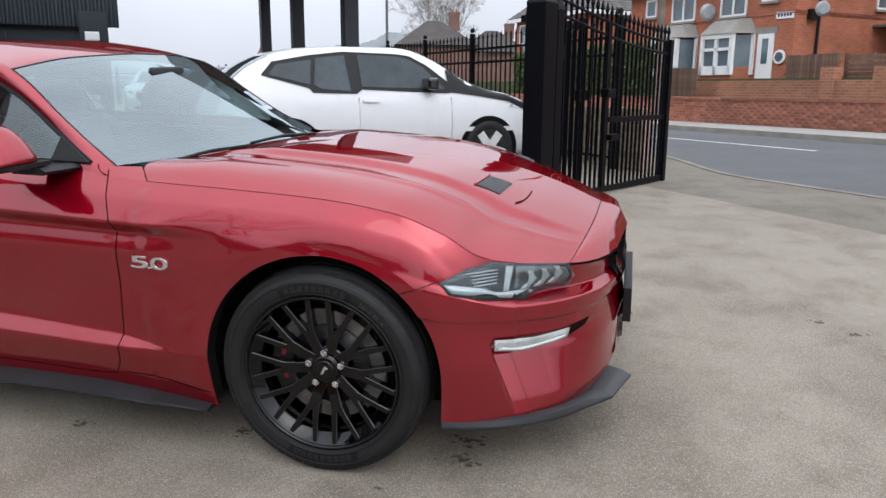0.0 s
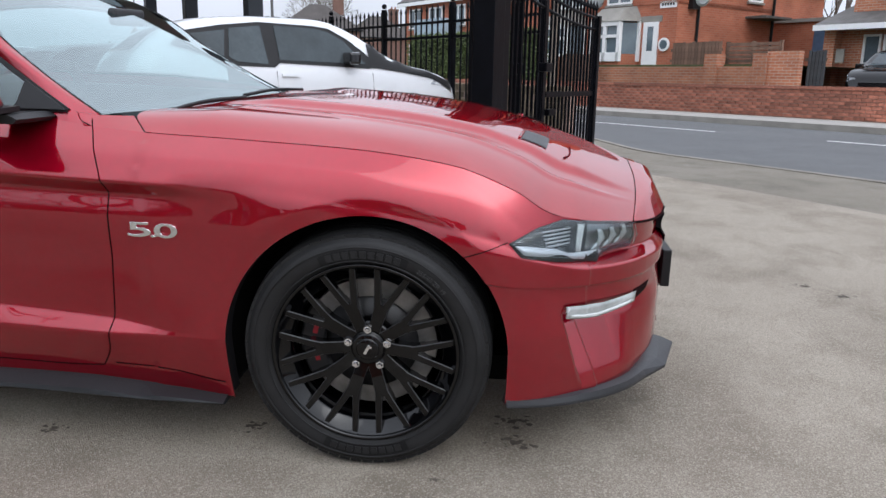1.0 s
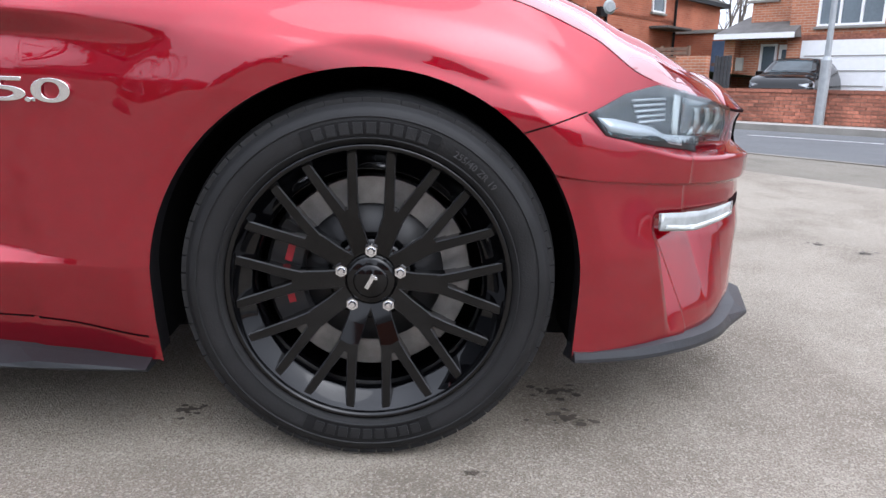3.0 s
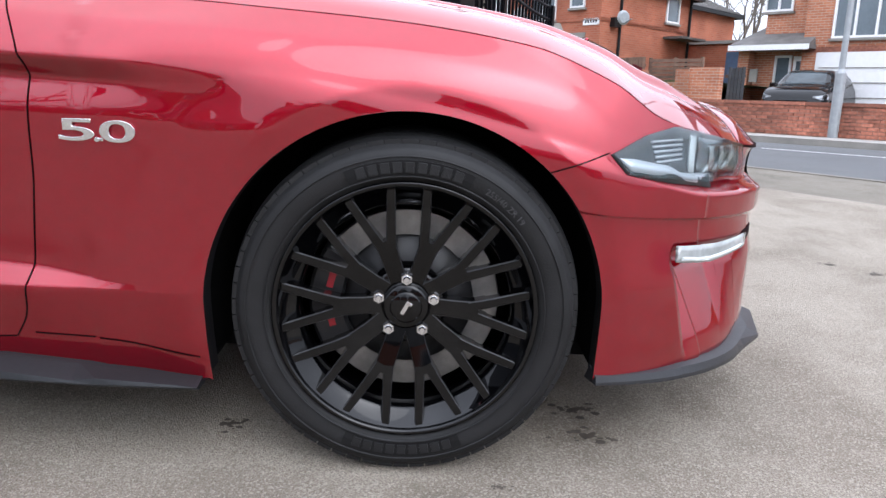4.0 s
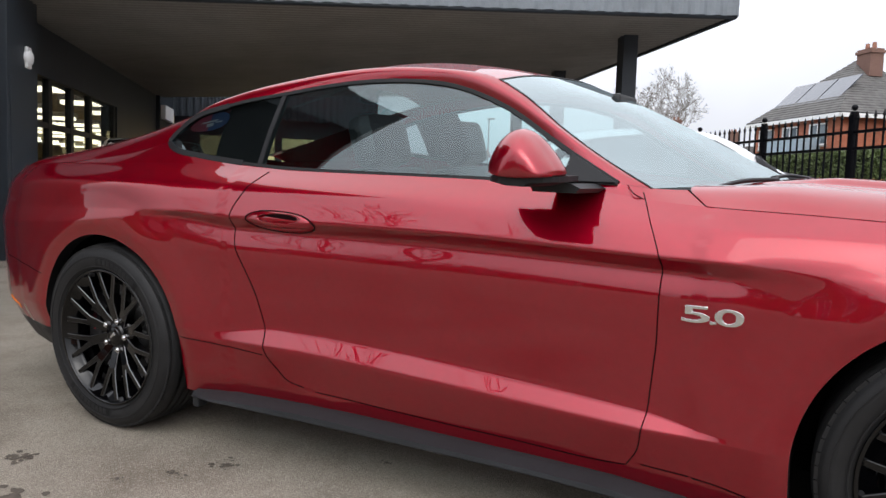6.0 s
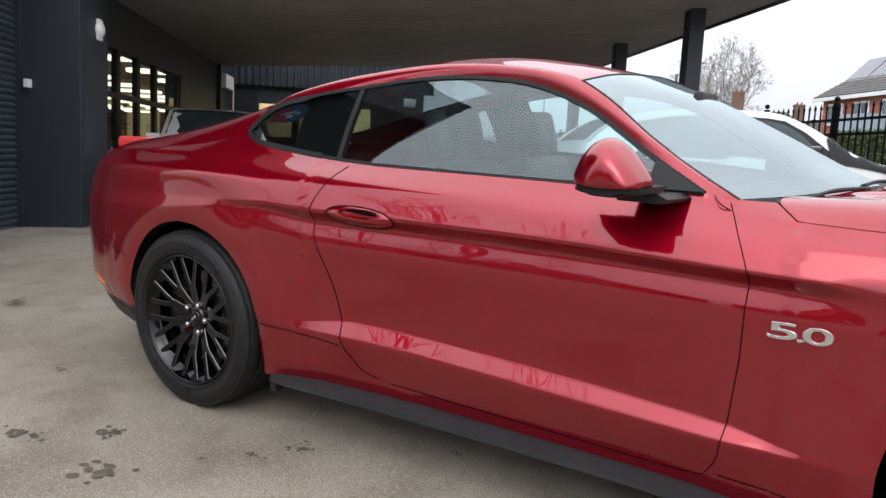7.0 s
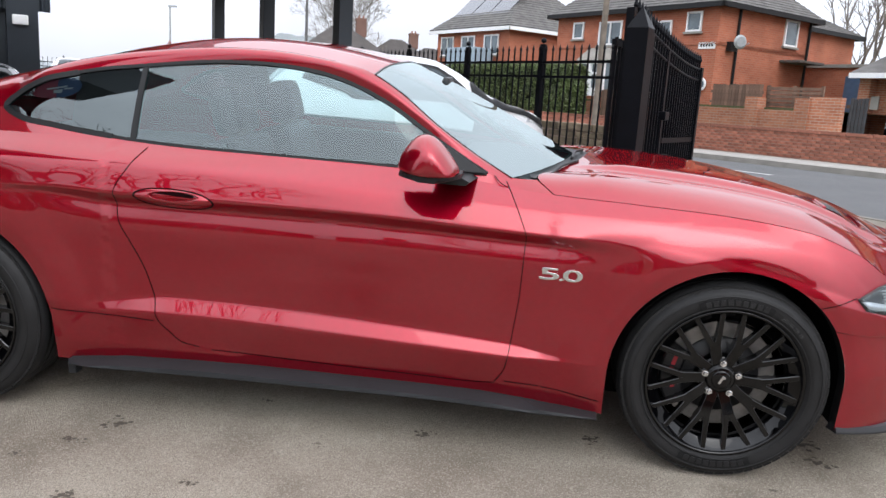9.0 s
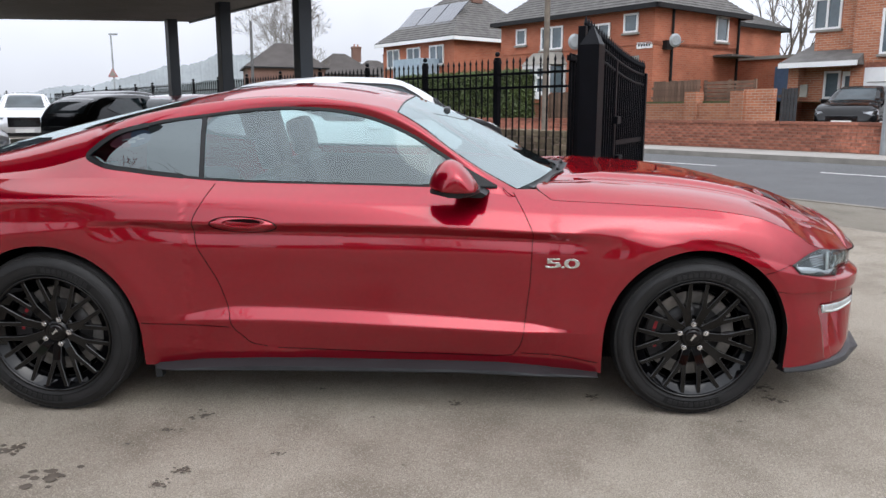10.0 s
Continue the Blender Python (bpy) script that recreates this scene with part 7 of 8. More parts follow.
    lathe("centre_cap", [(0.001, yo + 0.026), (0.028, yo + 0.026), (0.032, yo + 0.029), (0.033, yo + 0.034)], M_RIM, w, "black cap with a small chrome mark", 40)
    bm = bmesh.new()
    box(bm, -0.005, 0.003, yo + 0.023, yo + 0.027, -0.015, 0.015, 0.001, m=Matrix.Rotation(0.5, 4, "Y"))
    box(bm, -0.002, 0.011, yo + 0.023, yo + 0.027, 0.006, 0.012, 0.001, m=Matrix.Rotation(0.2, 4, "Y"))
    part("cap_mark", bm, M_CHROME, w)
    for k in range(5):
        a = radians(90 + 72 * k)
        bm = bmesh.new()
        cyl(bm, 0.0125, 0.0115, (0.057 * math.cos(a), yo + 0.05, 0.057 * math.sin(a)), (0.057 * math.cos(a), yo + 0.030, 0.057 * math.sin(a)), 6)
        cyl(bm, 0.008, 0.005, (0.057 * math.cos(a), yo + 0.030, 0.057 * math.sin(a)), (0.057 * math.cos(a), yo + 0.0245, 0.057 * math.sin(a)), 12)
        part("lug_nut", bm, M_CHROME, w, "chrome lug nut")
    lathe("disc_hat", [(0.06, yo + 0.075), (0.132, yo + 0.078), (0.137, yo + 0.09)], M_CALIPER, w, "", 48)
    lathe("brake_disc", [(0.136, yo + 0.085), (0.186, yo + 0.085), (0.188, yo + 0.09), (0.188, yo + 0.115), (0.136, yo + 0.115)], M_STEEL, w, "steel brake disc", 64, False)
    secs = []
    for a in np.radians(np.linspace(146, 216, 14)):
        secs.append([(r_ * math.cos(a), y_, r_ * math.sin(a)) for r_, y_ in ((0.126, yo + 0.07), (0.132, yo + 0.064), (0.19, yo + 0.064), (0.197, yo + 0.07), (0.197, yo + 0.13), (0.126, yo + 0.13))])
    sweep("brake_caliper", secs, M_CALIPER, "black brake caliper with red marks", w)
    for a in (165, 195):
        bm = bmesh.new()
        box(bm, 0.15, 0.164, yo + 0.0635, yo + 0.068, -0.02, 0.016, 0.001, m=Matrix.Rotation(-radians(a), 4, "Y"))
        part("caliper_mark", bm, M_REDTXT, w)
    lathe("rim_back", [(0.02, h - 0.06), (0.225, h - 0.06)], M_WELL, w)
    return w


wf = wheel(RF, 0.255, "black ten-spoke alloy wheel with a road tyre", "255/40 ZR 19")
wf.parent = car
wf.matrix_basis = pose(0, 0.152, RF)
wr = wheel(RR, 0.275, "black ten-spoke alloy wheel with a wider tyre")
wr.parent = car
wr.matrix_basis = pose(-2.710, 0.135, RR, 0, 20, 0)
for src, m in ((wf, pose(0, 2 * CY - 0.152, RF, 0, 0, 180)), (wr, pose(-2.710, 2 * CY - 0.135, RR, 0, 0, 180))):
    copy_thing(src, m)

# cabin
def seat(x, y, parent):
    st = new("seat")
    st.parent = parent
    st.matrix_basis = pose(x, y, 0.31)
    st["label"] = "dark leather sports seat"
    boxpart("cushion", (-0.28, 0.25, -0.24, 0.24, 0.0, 0.16), M_SEAT, st, "", 0.05)
    boxpart("backrest", (-0.10, 0.06, -0.24, 0.24, 0.12, 0.70), M_SEAT, st, "", 0.05, pose(-0.24, 0, 0, 0, -16, 0))
    boxpart("headrest", (-0.07, 0.05, -0.13, 0.13, 0.70, 0.90), M_SEAT, st, "", 0.05, pose(-0.24, 0, 0, 0, -14, 0))
    return st


seat(-1.43, 0.60, car)
seat(-1.43, 1.26, car)
boxpart("rear_bench", (-2.75, -2.3, 0.4, 1.5, 0.35, 0.88), M_SEAT, car, "", 0.06)
secs = [[(x, yy, z) for x, z in ((-0.62, 0.55), (-0.60, 0.93), (-0.78, 0.955), (-0.98, 0.93), (-1.06, 0.82), (-0.98, 0.55))] for yy in np.linspace(0.26, 2 * CY - 0.26, 6)]
sweep("dashboard", secs, M_CABIN, "black dashboard")
boxpart("door_card", (-2.0, -0.85, 0.17, 0.22, 0.3, 0.955), M_CABIN, car, "", 0.02)
boxpart("door_card", (-2.0, -0.85, 2 * CY - 0.22, 2 * CY - 0.17, 0.3, 0.94), M_CABIN, car, "", 0.02)
ring = [(-1.16 + 0.05 * math.sin(a), 0.58 + 0.18 * math.cos(a), 0.90 + 0.17 * math.sin(a)) for a in np.linspace(0, 2 * math.pi, 40)]
tube("steering_wheel", ring, 0.016, M_CABIN, car, "black steering wheel")
boxpart("wheel_spoke", (-1.18, -1.14, 0.42, 0.74, 0.87, 0.93), M_CABIN, car, "", 0.01)
boxpart("interior_mirror", (-1.07, -1.04, 0.85, 1.07, 1.20, 1.26), M_CABIN, car, "", 0.01)
# wipers
for k, (a, b) in enumerate((((-0.50, 0.62, 0.986), (-0.62, 0.27, 0.957)), ((-0.445, 1.1, 0.994), (-0.52, 0.66, 0.99)))):
    tube("wiper", spline([a, ((a[0] + b[0]) / 2 - 0.01, (a[1] + b[1]) / 2, (a[2] + b[2]) / 2 + 0.008), b], 12), 0.006, M_BLACK, car, "black wiper arm")


# the coupe leans a little: its bonnet and scuttle fall away towards the far side
for ob in car.children_recursive:
    if ob.type != "MESH" or not (ob.parent == car or ob.parent.name.startswith("bonnet_vent")):
        continue
    co = np.empty(len(ob.data.vertices) * 3)
    ob.data.vertices.foreach_get("co", co)
    co = co.reshape(-1, 3)
    k = np.clip((co[:, 0] + 1.25) / 0.6, 0, 1) * np.clip((0.8 - co[:, 0]) / 0.45, 0, 1) * np.clip((co[:, 2] - 0.5) / 0.3, 0, 1)
    co[:, 2] -= 0.031 * np.maximum(co[:, 1] - 0.15, 0) * k
    ob.data.vertices.foreach_set("co", co.ravel())
    ob.data.update()


# ---- other vehicles ----
def side_y(w, zb, tum, z):
    return w - max(0.0, z - zb) * tum


def vehicle(name, m, label, spec, paint, group="parked cars"):
    """A parked car: shell, panes, wheels, lamps. Local x ahead, y to its left, z up."""
    v = thing(name, m, label, "car", group)
    L, W, top, zb, tum, clear = spec["length"], spec["width"] / 2, spec["top"], spec["belt"], spec["tumble"], spec.get("clear", 0.22)
    tx, tz = [a for a, _ in top], [b for _, b in top]
    n = 56
    xs = L / 2 * np.sin(np.linspace(-math.pi / 2, math.pi / 2, n))
    secs = []
    for x in xs:
        e = abs(x) / (L / 2)
        w = W * (1 - 0.26 * max(0, (e - 0.76) / 0.24) ** 2.6)
        zt = float(pchip(tx, tz, x))
        zlow = clear + 0.16 * max(0, (e - 0.86) / 0.14) ** 2
        zmid = min(zb, zt - 0.04)
        ws = side_y(w, zb, tum, zt - 0.05)
        half = [(0.0, zlow), (w * 0.86, zlow), (w * 0.96, zlow + 0.1), (w, zlow + (zmid - zlow) * 0.45), (w * 0.985, zlow + (zmid - zlow) * 0.8), (w * 0.95, zmid), ((w * 0.95 + ws * 0.95) / 2, (zmid + zt - 0.05) / 2), (ws * 0.93, zt - 0.05), (ws * 0.80, zt - 0.012), (ws * 0.4, zt), (0, zt)]
        secs.append([(x, b, c) for b, c in half] + [(x, -b, c) for b, c in half[-2:0:-1]])
    s = np.array(secs)
    k, q = s.shape[:2]
    f = [(i * q + j, (i + 1) * q + j, (i + 1) * q + (j + 1) % q, i * q + (j + 1) % q) for i in range(k - 1) for j in range(q)]
    f += [tuple(range(q)), tuple((k - 1) * q + j for j in reversed(range(q)))]
    shell = mesh_ob("body", s.reshape(-1, 3), f, paint, v, "", True)
    bm = bmesh.new()
    bm.from_mesh(shell.data)
    bmesh.ops.recalc_face_normals(bm, faces=bm.faces)
    bm.to_mesh(shell.data)
    bm.free()
    half_y = s[:, :q // 2 + 1, 1]
    half_z = s[:, :q // 2 + 1, 2]

    def flank_y(x, z):
        i = int(np.argmin(np.abs(xs - x)))
        j = int(np.argmax(half_y[i]))
        zz, yy = half_z[i, 2:9], half_y[i, 2:9]
        return float(np.interp(z, zz, yy))

    def decal(nm, pts, mt, lift=0.006, sides=(1, -1), lab=""):
        fine = []
        for (xa, za), (xb, zb_) in zip(pts, pts[1:] + pts[:1]):
            fine += [(xa + (xb - xa) * w, za + (zb_ - za) * w) for w in (0, 0.25, 0.5, 0.75)]
        pts = fine
        for sd in sides:
            vv = [(x, sd * (flank_y(x, z) + lift), z) for x, z in pts]
            vv += [(x, sd * (flank_y(x, z) - 0.03), z) for x, z in pts]
            c = len(pts)
            ff = [tuple(range(c)), tuple(reversed(range(c, 2 * c)))] + [(i, c + i, c + (i + 1) % c, (i + 1) % c) for i in range(c)]
            ob = mesh_ob(nm, vv, ff, mt, v, lab)
            b_ = bmesh.new()
            b_.from_mesh(ob.data)
            bmesh.ops.recalc_face_normals(b_, faces=b_.faces)
            b_.to_mesh(ob.data)
            b_.free()

    for pts in spec.get("trims", ()):
        decal("window_surround", pts, M_BLACK, 0.010)
    if "wedge" in spec:
        lo = spec["wedge"]
        wx = np.linspace(lo[0][0], lo[-1][0], 16)
        for sd in (1, -1):
            g = []
            for x in wx:
                z0, z1 = float(np.interp(x, [a for a, _ in lo], [b for _, b in lo])), float(pchip(tx, tz, x)) - 0.012
                i = int(np.argmin(np.abs(xs - x)))
                g.append([(x, sd * (float(np.interp(z, half_z[i, 2:11], half_y[i, 2:11])) + 0.012), z + 0.006) for z in np.linspace(min(z0, z1 - 0.02), z1, 6)])
            sheet("bonnet_side", np.array(g), (0, sd, 0.5), M_BLACK, v, "black bonnet edge")
    for pts in spec["panes"]:
        decal("side_window", pts, M_CARPANE, 0.016)
    for x in spec.get("seams", ()):
        for x0, x1, z0, z1 in ((x - 0.003, x + 0.003, clear + 0.12, zb - 0.02),):
            decal("panel_gap", [(x0, z0), (x1, z0), (x1, (z0 + z1) / 2), (x1, z1), (x0, z1), (x0, (z0 + z1) / 2)], M_GAP, 0.003)
    for x, z in spec.get("handles", ()):
        decal("door_handle", [(x - 0.1, z - 0.015), (x + 0.1, z - 0.015), (x + 0.1, z + 0.015), (x - 0.1, z + 0.015)], paint, 0.025)
    # screens
    for nm, x0, x1, inset in (("windscreen", *spec["screen"], 0.0), ("rear_window", *spec["rear"], 0.0)):
        us = np.linspace(x0, x1, 8)
        vv, ff = [], []
        for x in us:
            zt = float(pchip(tx, tz, x))
            i = int(np.argmin(np.abs(xs - x)))
            ws = side_y(half_y[i].max(), zb, tum, zt - 0.05) * 0.86
            for t in np.linspace(-1, 1, 9):
                vv.append((x, ws * t, zt + 0.010 - 0.035 * abs(t) ** 3))
        ff = grid_faces(8, 9)
        ob = mesh_ob(nm, vv, ff, M_CARPANE, v, "", True)
        b_ = bmesh.new()
        b_.from_mesh(ob.data)
        r_ = bmesh.ops.solidify(b_, geom=b_.faces[:], thickness=0.006)
        bmesh.ops.recalc_face_normals(b_, faces=b_.faces)
        b_.to_mesh(ob.data)
        b_.free()
    # wheels
    R = spec.get("wheel", 0.33)
    for x in spec["axles"]:
        for sd in (1, -1):
            w_ = new("wheel")
            w_.parent = v
            w_.matrix_basis = pose(x, sd * (W - 0.10), R, 0, 0, 180 if sd > 0 else 0)
            lathe("wheel_arch", [(0.001, -0.098), (R + 0.055, -0.098), (R + 0.06, -0.08)], M_WELL, w_, "", 40)
            lathe("tyre", [(R * 0.66, -0.10), (R * 0.72, -0.112), (R * 0.92, -0.112), (R, -0.09), (R, 0.09), (R * 0.7, 0.11)], M_RUBBER, w_, "", 40)
            lathe("rim", [(0.001, -0.108), (R * 0.2, -0.112), (R * 0.24, -0.10), (R * 0.6, -0.10), (R * 0.68, -0.116)], M_GLOSSBLK, w_, "", 40)
            for k_ in range(5):
                bm = bmesh.new()
                box(bm, 0.03, R * 0.66, -0.122, -0.10, -0.052, 0.052, 0.004, m=Matrix.Rotation(radians(90 + 72 * k_), 4, "Y"))
                part("spoke", bm, M_ALLOY, w_)
    # lamps, mirrors, grille, plate
    xf = L / 2
    for sd in (1, -1):
        if "lamp" in spec:
            x0, z0, z1 = spec["lamp"]
            decal("headlamp", [(x0, z0), (xf - 0.10, z0 - 0.03), (xf - 0.06, z1 - 0.08), (x0 + 0.08, z1)], M_LAMPG, 0.01, (sd,))
        xm, zm = spec["mirror"]
        bm = bmesh.new()
        y = flank_y(xm, zm)
        box(bm, xm - 0.09, xm + 0.05, y - 0.02, y + 0.20, zm - 0.06, zm + 0.08, 0.03)
        ob = part("door_mirror", bm, spec.get("mirror_mat", paint), v)
        if sd < 0:
            ob.matrix_basis = Matrix.Diagonal((1, -1, 1, 1))
    g0, g1 = spec.get("grille", (0.45, 0.62))
    boxpart("grille", (xf - 0.10, xf + 0.012, -W * 0.5, W * 0.5, g0, g1), M_GLOSSBLK, v, "", 0.01)
    boxpart("bumper_intake", (xf - 0.12, xf + 0.004, -W * 0.6, W * 0.6, clear + 0.05, clear + 0.16), M_BLACK, v, "", 0.01)
    if spec.get("plate", True):
        boxpart("number_plate", (xf, xf + 0.022, -0.26, 0.26, clear + 0.16, clear + 0.27), M_UPVC, v, "plain white plate")
    return v


M_CARPANE = mat("dark_car_glass", (0.03, 0.042, 0.048), 0.03, spec=0.45, var=0.4, scale=2)
M_ALLOY = mat("silver_alloy", (0.68, 0.69, 0.71), 0.35, 0.5)
M_LAMPG = mat("headlamp_glass", (0.35, 0.37, 0.40), 0.1, coat=1.0, var=0.4, scale=12)
M_SILVER = mat("silver_car_paint", (0.50, 0.52, 0.54), 0.3, 0.4, coat=0.8, var=0.03)

SMALL_EV = dict(length=4.2, width=1.775, belt=1.0, tumble=0.40, wheel=0.35, axles=(1.28, -1.29), clear=0.24,
                top=[(-2.1, 0.80), (-1.95, 1.10), (-1.62, 1.38), (-1.31, 1.50), (-1.02, 1.545), (-0.58, 1.575), (0.07, 1.58), (0.3, 1.555), (0.63, 1.43), (0.93, 1.25), (1.24, 1.11), (1.64, 1.03), (1.92, 0.90), (2.03, 0.78), (2.1, 0.60)],
                panes=[[(-0.40, 1.10), (0.1, 1.09), (0.67, 1.08), (0.42, 1.34), (0.24, 1.43), (0.07, 1.46), (-0.41, 1.47)], [(-0.97, 1.12), (-0.88, 1.07), (-0.54, 1.05), (-0.57, 1.46), (-0.92, 1.42)], [(-1.48, 1.22), (-1.02, 1.12), (-0.97, 1.40), (-1.38, 1.34)]],
                trims=[[(-1.56, 1.22), (-1.03, 1.08), (-0.99, 1.03), (-0.47, 1.02), (-0.40, 1.07), (0.71, 1.03), (0.84, 1.08), (0.48, 1.36), (0.26, 1.47), (0.07, 1.49), (-0.58, 1.50), (-1.0, 1.45), (-1.42, 1.37)]],
                wedge=[(0.72, 1.04), (1.1, 1.0), (1.56, 0.93), (1.93, 0.77)],
                seams=(0.75, -0.45), handles=((-0.30, 0.94),), screen=(0.36, 1.18), rear=(-1.9, -1.45), mirror=(0.47, 1.13), lamp=(1.56, 0.86, 0.95), mirror_mat=M_GLOSSBLK, grille=(0.5, 0.6))
ev = vehicle("white_hatchback", SITE @ pose(2.82, 7.13, gz(2.5, 7.13) - 0.01, 0, 0, 0), "small white electric hatchback with black bonnet parked at the railings", SMALL_EV, M_WHITE)
# its black bonnet wedge
hx = np.linspace(1.20, 1.93, 10)
vv = []
for x in hx:
    zt = float(pchip([a for a, _ in SMALL_EV["top"]], [b for _, b in SMALL_EV["top"]], x))
    for t in np.linspace(-1, 1, 11):
        vv.append((x, t * (0.74 - 0.3 * max(0, x - 1.4) ** 1.5), zt + 0.022 - 0.05 * abs(t) ** 3))
mesh_ob("bonnet", vv, grid_faces(10, 11), M_GLOSSBLK, ev, "black bonnet panel", True)

HATCH = dict(length=4.2, width=1.8, belt=0.95, tumble=0.45, wheel=0.33, axles=(1.3, -1.25),
             top=[(-2.1, 0.75), (-2.0, 1.0), (-1.7, 1.32), (-1.3, 1.45), (-0.4, 1.5), (0.2, 1.45), (0.95, 1.05), (1.4, 0.98), (1.85, 0.85), (2.1, 0.6)],
             panes=[[(0.75, 1.0), (0.25, 1.34), (-0.3, 1.4), (-0.35, 0.99)], [(-0.42, 0.99), (-0.4, 1.4), (-1.1, 1.37), (-1.5, 1.15), (-1.2, 1.02)]],
             seams=(0.8, -0.38), handles=((-0.2, 0.9), (-1.1, 0.92)), screen=(0.25, 0.92), rear=(-1.98, -1.6), mirror=(0.65, 1.02), lamp=(1.55, 0.68, 0.8))
SUV = dict(HATCH, length=4.4, belt=1.02, top=[(-2.2, 0.85), (-2.1, 1.1), (-1.85, 1.42), (-1.4, 1.58), (-0.4, 1.62), (0.2, 1.57), (0.95, 1.14), (1.4, 1.08), (1.9, 0.98), (2.2, 0.7)], grille=(0.55, 0.85),
           panes=[[(0.75, 1.08), (0.25, 1.43), (-0.3, 1.5), (-0.35, 1.07)], [(-0.42, 1.07), (-0.4, 1.5), (-1.1, 1.47), (-1.6, 1.25), (-1.3, 1.1)]], mirror=(0.65, 1.1), lamp=(1.65, 0.8, 0.92))
CITY = dict(HATCH, length=3.55, width=1.63, belt=0.95, axles=(1.12, -1.15), wheel=0.29,
            top=[(-1.77, 0.75), (-1.68, 1.05), (-1.4, 1.35), (-0.8, 1.48), (0.0, 1.47), (0.3, 1.42), (0.85, 1.05), (1.3, 0.96), (1.6, 0.82), (1.77, 0.55)],
            panes=[[(0.62, 1.0), (0.25, 1.3), (-0.3, 1.38), (-0.4, 0.99)]], screen=(0.3, 0.84), rear=(-1.66, -1.35), mirror=(0.55, 1.02), lamp=(1.35, 0.66, 0.8), seams=(0.7,), handles=())
PICKUP = dict(HATCH, length=5.2, width=1.85, belt=1.12, tumble=0.3, wheel=0.38, axles=(1.65, -1.5), clear=0.4,
              top=[(-2.6, 1.0), (-2.55, 1.12), (-1.0, 1.14), (-0.85, 1.68), (-0.3, 1.76), (0.35, 1.72), (1.0, 1.22), (1.8, 1.14), (2.3, 1.05), (2.6, 0.75)],
              panes=[[(0.85, 1.18), (0.4, 1.55), (-0.1, 1.62), (-0.1, 1.17)], [(-0.18, 1.17), (-0.18, 1.62), (-0.7, 1.6), (-0.78, 1.17)]], screen=(0.42, 0.96), rear=(-0.86, -0.84), mirror=(0.75, 1.22), lamp=(2.0, 0.85, 1.02), grille=(0.72, 0.98), seams=(0.95, -0.14))
SALOON = dict(HATCH, length=4.5, belt=0.92, top=[(-2.25, 0.8), (-2.15, 1.0), (-1.6, 1.05), (-1.0, 1.36), (-0.3, 1.44), (0.15, 1.4), (0.85, 1.02), (1.4, 0.98), (2.0, 0.85), (2.25, 0.6)], rear=(-1.55, -1.05))
vehicle("black_hatchback", pose(-9.35, 15.85, 0.18, 0, 0, 70), "glossy black hatchback in the car park", HATCH, M_BLACKCAR)
vehicle("black_hatchback", pose(-10.7, 19.0, 0.33, 0, 0, 75), "glossy black hatchback behind the red one", HATCH, M_BLACKCAR)
vehicle("red_hatchback", pose(-8.0, 17.0, 0.2, 0, 0, 72), "dark red hatchback beyond the canopy post", HATCH, mat("dark_red_paint", (0.09, 0.008, 0.014), 0.3, 0.3, coat=1.0))
vehicle("white_suv", pose(-15.6, 22.0, 0.22, 0, 0, -62), "white compact SUV facing the yard in the car park", SUV, M_WHITE)
vehicle("black_city_car", SITE @ pose(20.6, 8.15, gz(20, 8) + 0.27, 0, 0, 180 + 8), "small black city car on the driveway", CITY, M_BLACKCAR)
sal = vehicle("silver_saloon", SITE @ pose(20.5, 4.6, gz(20, 4.6) + 0.30, 0, 0, 180 + 8), "silver saloon with bonnet scoop on the driveway", SALOON, M_SILVER)
boxpart("bonnet_scoop", (0.95, 1.35, -0.3, 0.3, 0.99, 1.06), M_BLACK, sal, "", 0.02)
vehicle("white_pickup", pose(-10.43, 6.52, -0.13, 0, 0, -38), "white pickup truck parked under the canopy", PICKUP, M_WHITE)
vehicle("silver_hatchback", SITE @ pose(-7.6, 11.6, 0.28, 0, 0, 100), "silver hatchback behind the showroom glass", HATCH, M_SILVER)
vehicle("white_hatchback", SITE @ pose(-1.2, 17.8, gz(-1.2, 17.8), 0, 0, -80), "white hatchback deep under the canopy", HATCH, M_WHITE)

# bin with a red lid behind the coupe
bn_ = thing("wheeled_bin", pose(-5.0, 1.58, 0.06, 0, 0, 30), "black plastic bin with a bright red lid", "bin")
secs = [[(a * k, b * k, z) for a, b in ((-0.21, -0.23), (0.21, -0.23), (0.21, 0.23), (-0.21, 0.23))] for z, k in ((0.0, 0.8), (0.5, 0.92), (0.92, 1.0))]
sweep("tub", secs, M_BLACK, "", bn_)
boxpart("lid", (-0.24, 0.26, -0.26, 0.26, 0.92, 1.0), M_RED_PLASTIC, bn_, "bright red lid", 0.025)

# stains on the concrete
def stain(x, y, r, seed, name="oil_stain"):
    """A cluster of small dried drips."""
    rng = random.Random(seed)
    vv, ff = [], []
    for b in range(26):
        w, d = rng.uniform(0, 2 * math.pi), abs(rng.gauss(0, 0.75)) * r
        cx, cy, rr = x + 1.5 * d * math.cos(w), y + d * math.sin(w), r * rng.uniform(0.10, 0.34)
        n = 9
        k0 = len(vv)
        for k in range(n):
            a = 2 * math.pi * k / n
            e = rr * rng.uniform(0.7, 1.15)
            vv.append((cx + 1.3 * e * math.cos(a), cy + e * math.sin(a), 0.002 + 0.00006 * b))
        ff.append(tuple(range(k0, k0 + n)))
    ob = mesh_ob(name, vv, ff, M_STAIN)
    ob.matrix_basis = CAR
    return tagged(ob, "dark dried oil drip on the concrete", "stain", "oil drips on the concrete", "structure")


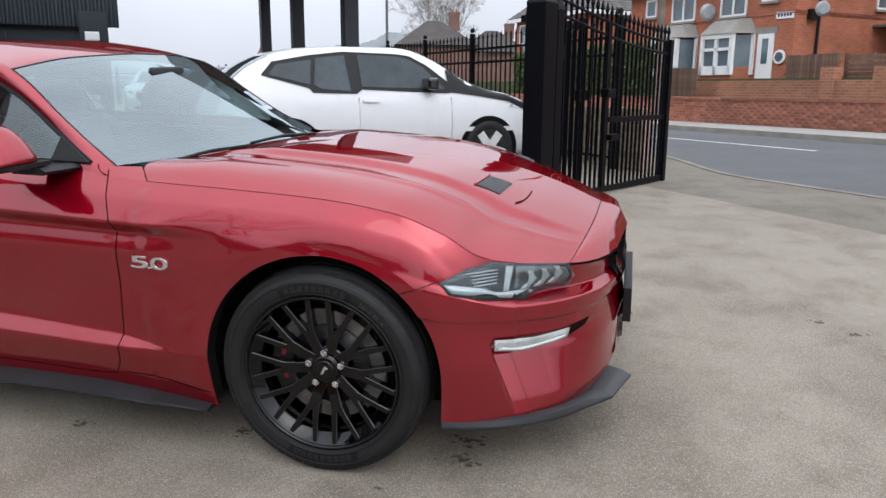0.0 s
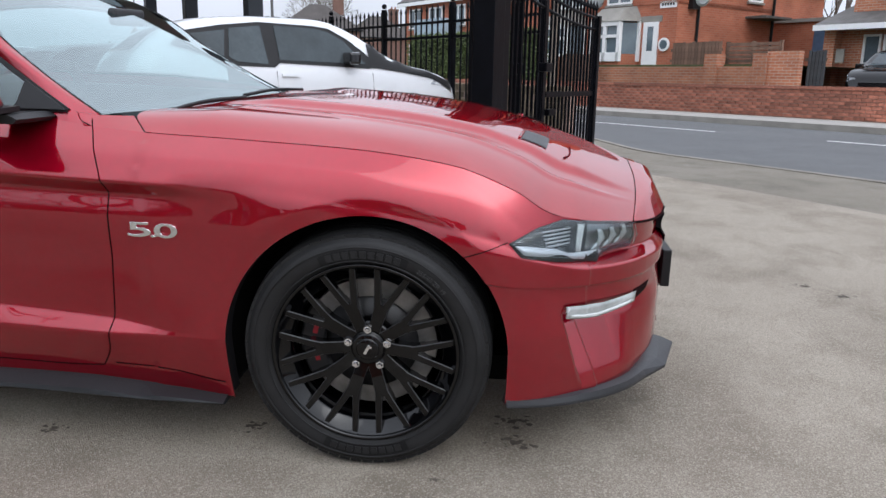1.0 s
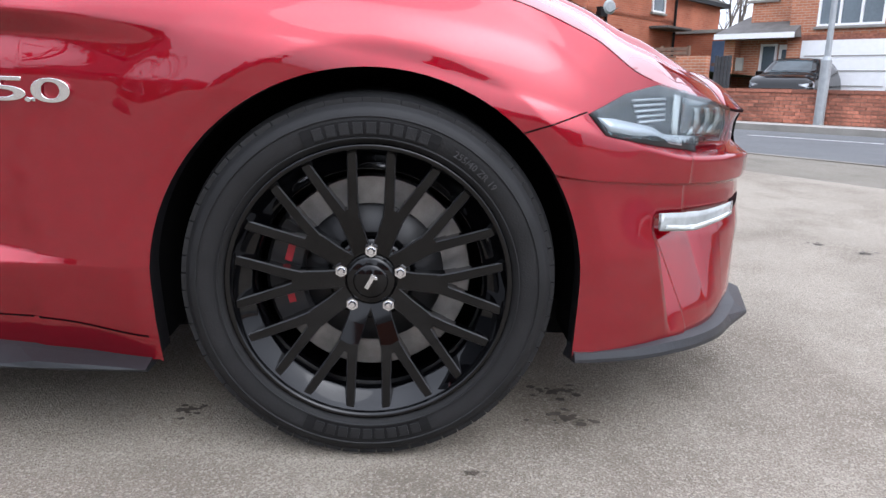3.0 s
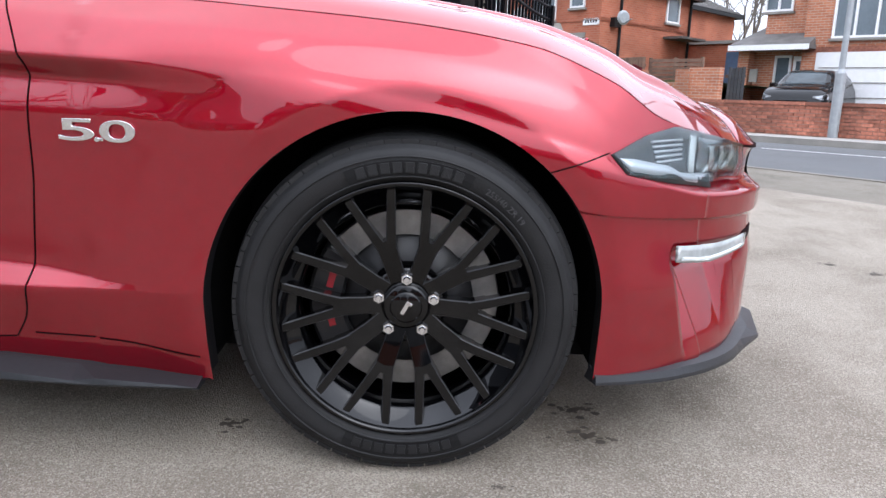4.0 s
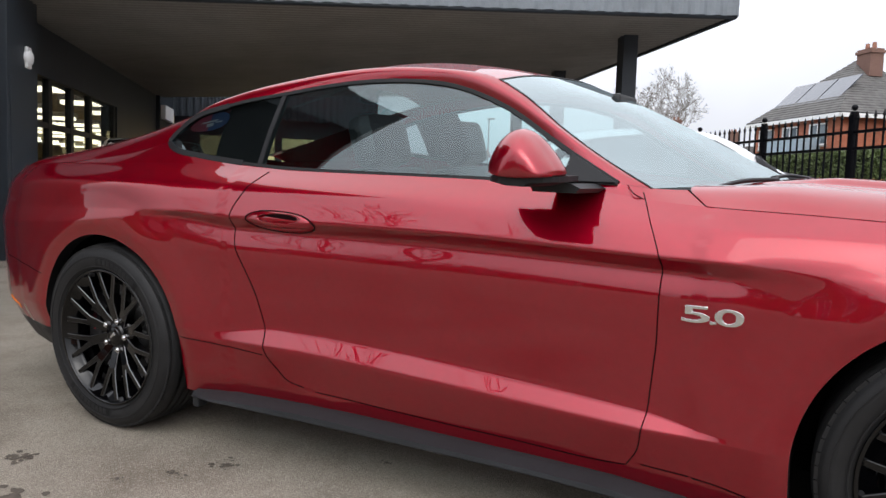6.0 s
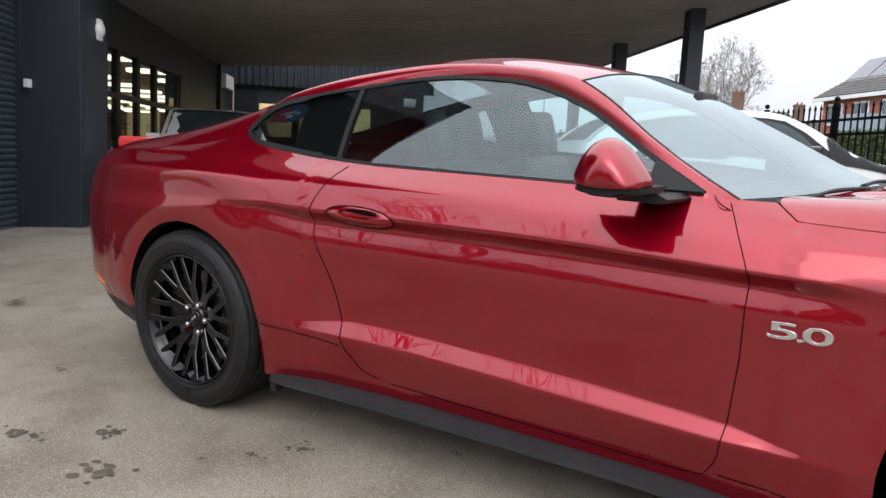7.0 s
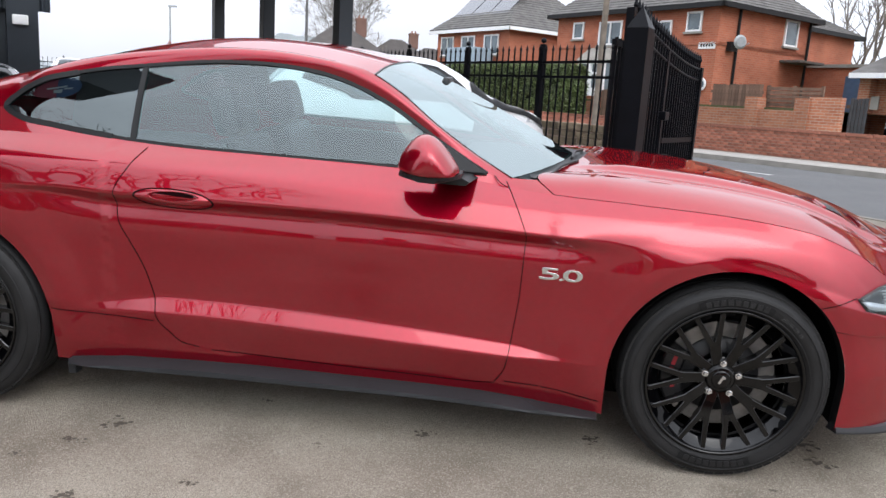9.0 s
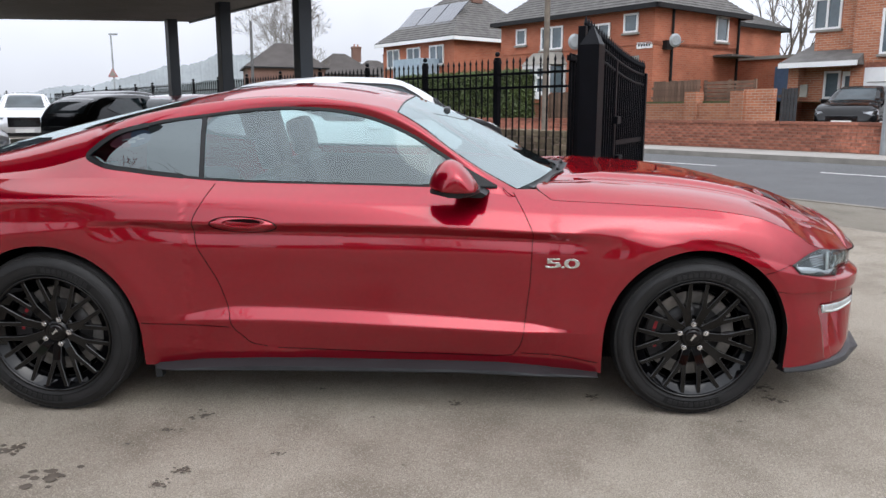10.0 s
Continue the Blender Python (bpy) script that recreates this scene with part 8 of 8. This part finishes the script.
SPOTS = [(-2.0, -0.47, 0.022), (-2.18, -0.16, 0.02), (-1.68, -0.34, 0.015), (-0.99, 0.12, 0.02), (-0.39, 0.21, 0.024), (0.42, 0.20, 0.032), (0.41, 0.33, 0.03), (-2.07, -0.03, 0.03),
         (-2.05, -0.57, 0.02), (-1.19, -0.41, 0.008), (-1.35, -0.02, 0.01), (1.85, 1.85, 0.022), (1.98, 1.71, 0.026), (0.2, -0.02, 0.01), (-2.71, -0.32, 0.03), (-1.62, 0.26, 0.012), (-2.29, -0.28, 0.014), (-4.92, 0.45, 0.05), (-3.51, -0.06, 0.02), (-2.47, -0.53, 0.055), (-2.75, -0.34, 0.034), (-2.98, -0.52, 0.045)]
for i, (x, y, r) in enumerate(SPOTS):
    stain(x, y, r, i)


# far street lamp with a warning sign
fl = thing("street_lamp", pose(-21.95, 42.3, 0.0), "thin distant street lamp carrying a triangular warning sign", "street lamp")
bm = bmesh.new()
cyl(bm, 0.07, 0.045, (0, 0, 0), (0, 0, 5.75), 8)
part("column", bm, M_GALV, fl)
boxpart("lantern", (-0.1, 0.40, -0.08, 0.08, 5.68, 5.78), M_GALV, fl, "", 0.02)
for nm, r, y0, mt in (("sign_plate", 0.36, -0.10, mat("faded_red_sign", (0.36, 0.16, 0.15), 0.6)), ("sign_face", 0.22, -0.115, M_CONC)):
    ring = [(r * math.sin(a), r * math.cos(a)) for a in (0, 2 * math.pi / 3, 4 * math.pi / 3)]
    mesh_ob(nm, [(x, y, 3.42 + z) for y in (y0, y0 + 0.012) for x, z in ring], [(0, 1, 2), (5, 4, 3), (0, 3, 4, 1), (1, 4, 5, 2), (2, 5, 3, 0)], mt, fl)
fl = thing("street_lamp", pose(-13.0, 40.3, 0.3), "dark weathered lamp column behind the railings", "street lamp")
bm = bmesh.new()
cyl(bm, 0.10, 0.075, (0, 0, 0), (0, 0, 5.95), 8)
part("column", bm, mat("dark_column", (0.10, 0.10, 0.10), 0.8), fl)


# ---- bricks of the garden wall, each its own piece where the walk sees it best ----
def brick_mesh(name, L, d, h, b=0.004):
    bm = bmesh.new()
    box(bm, -d, 0.0, 0, L, 0, h)
    me = bpy.data.meshes.new(name)
    bm.to_mesh(me)
    bm.free()
    me.materials.append(M_BRICK2)
    return me


brick_me = brick_mesh("brick", 0.212, 0.014, 0.064)
rest_v, rest_f = [], []
rb = random.Random(12)
count = 0
for row in range(9):
    z0 = 0.02 + row * 0.0755
    for k in range(-30, 120):
        p = 0.2235 * (k + (0.5 if row % 2 else 0.0))
        zz = gz(15, p) + z0
        out = rb.uniform(-0.003, 0.004)
        if 6.4 < p < 13.4 and row >= 0:
            b = new("brick", brick_me)
            b.parent = wall_g
            b.matrix_basis = pose(-0.111 - out, p, zz, 0, 0, rb.uniform(-0.4, 0.4))
            count += 1
        else:
            base = len(rest_v)
            x = -0.125 - out
            rest_v += [(x, p, zz), (x, p + 0.212, zz), (x, p + 0.212, zz + 0.064), (x, p, zz + 0.064), (-0.108, p, zz), (-0.108, p + 0.212, zz), (-0.108, p + 0.212, zz + 0.064), (-0.108, p, zz + 0.064)]
            rest_f += [tuple(base + i for i in f) for f in ((0, 3, 2, 1), (3, 7, 6, 2), (0, 4, 7, 3), (1, 2, 6, 5), (0, 1, 5, 4))]
rest = mesh_ob("brickwork", rest_v, rest_f, M_BRICK_ISLAND, wall_g)
rest["kind"] = "stuff"
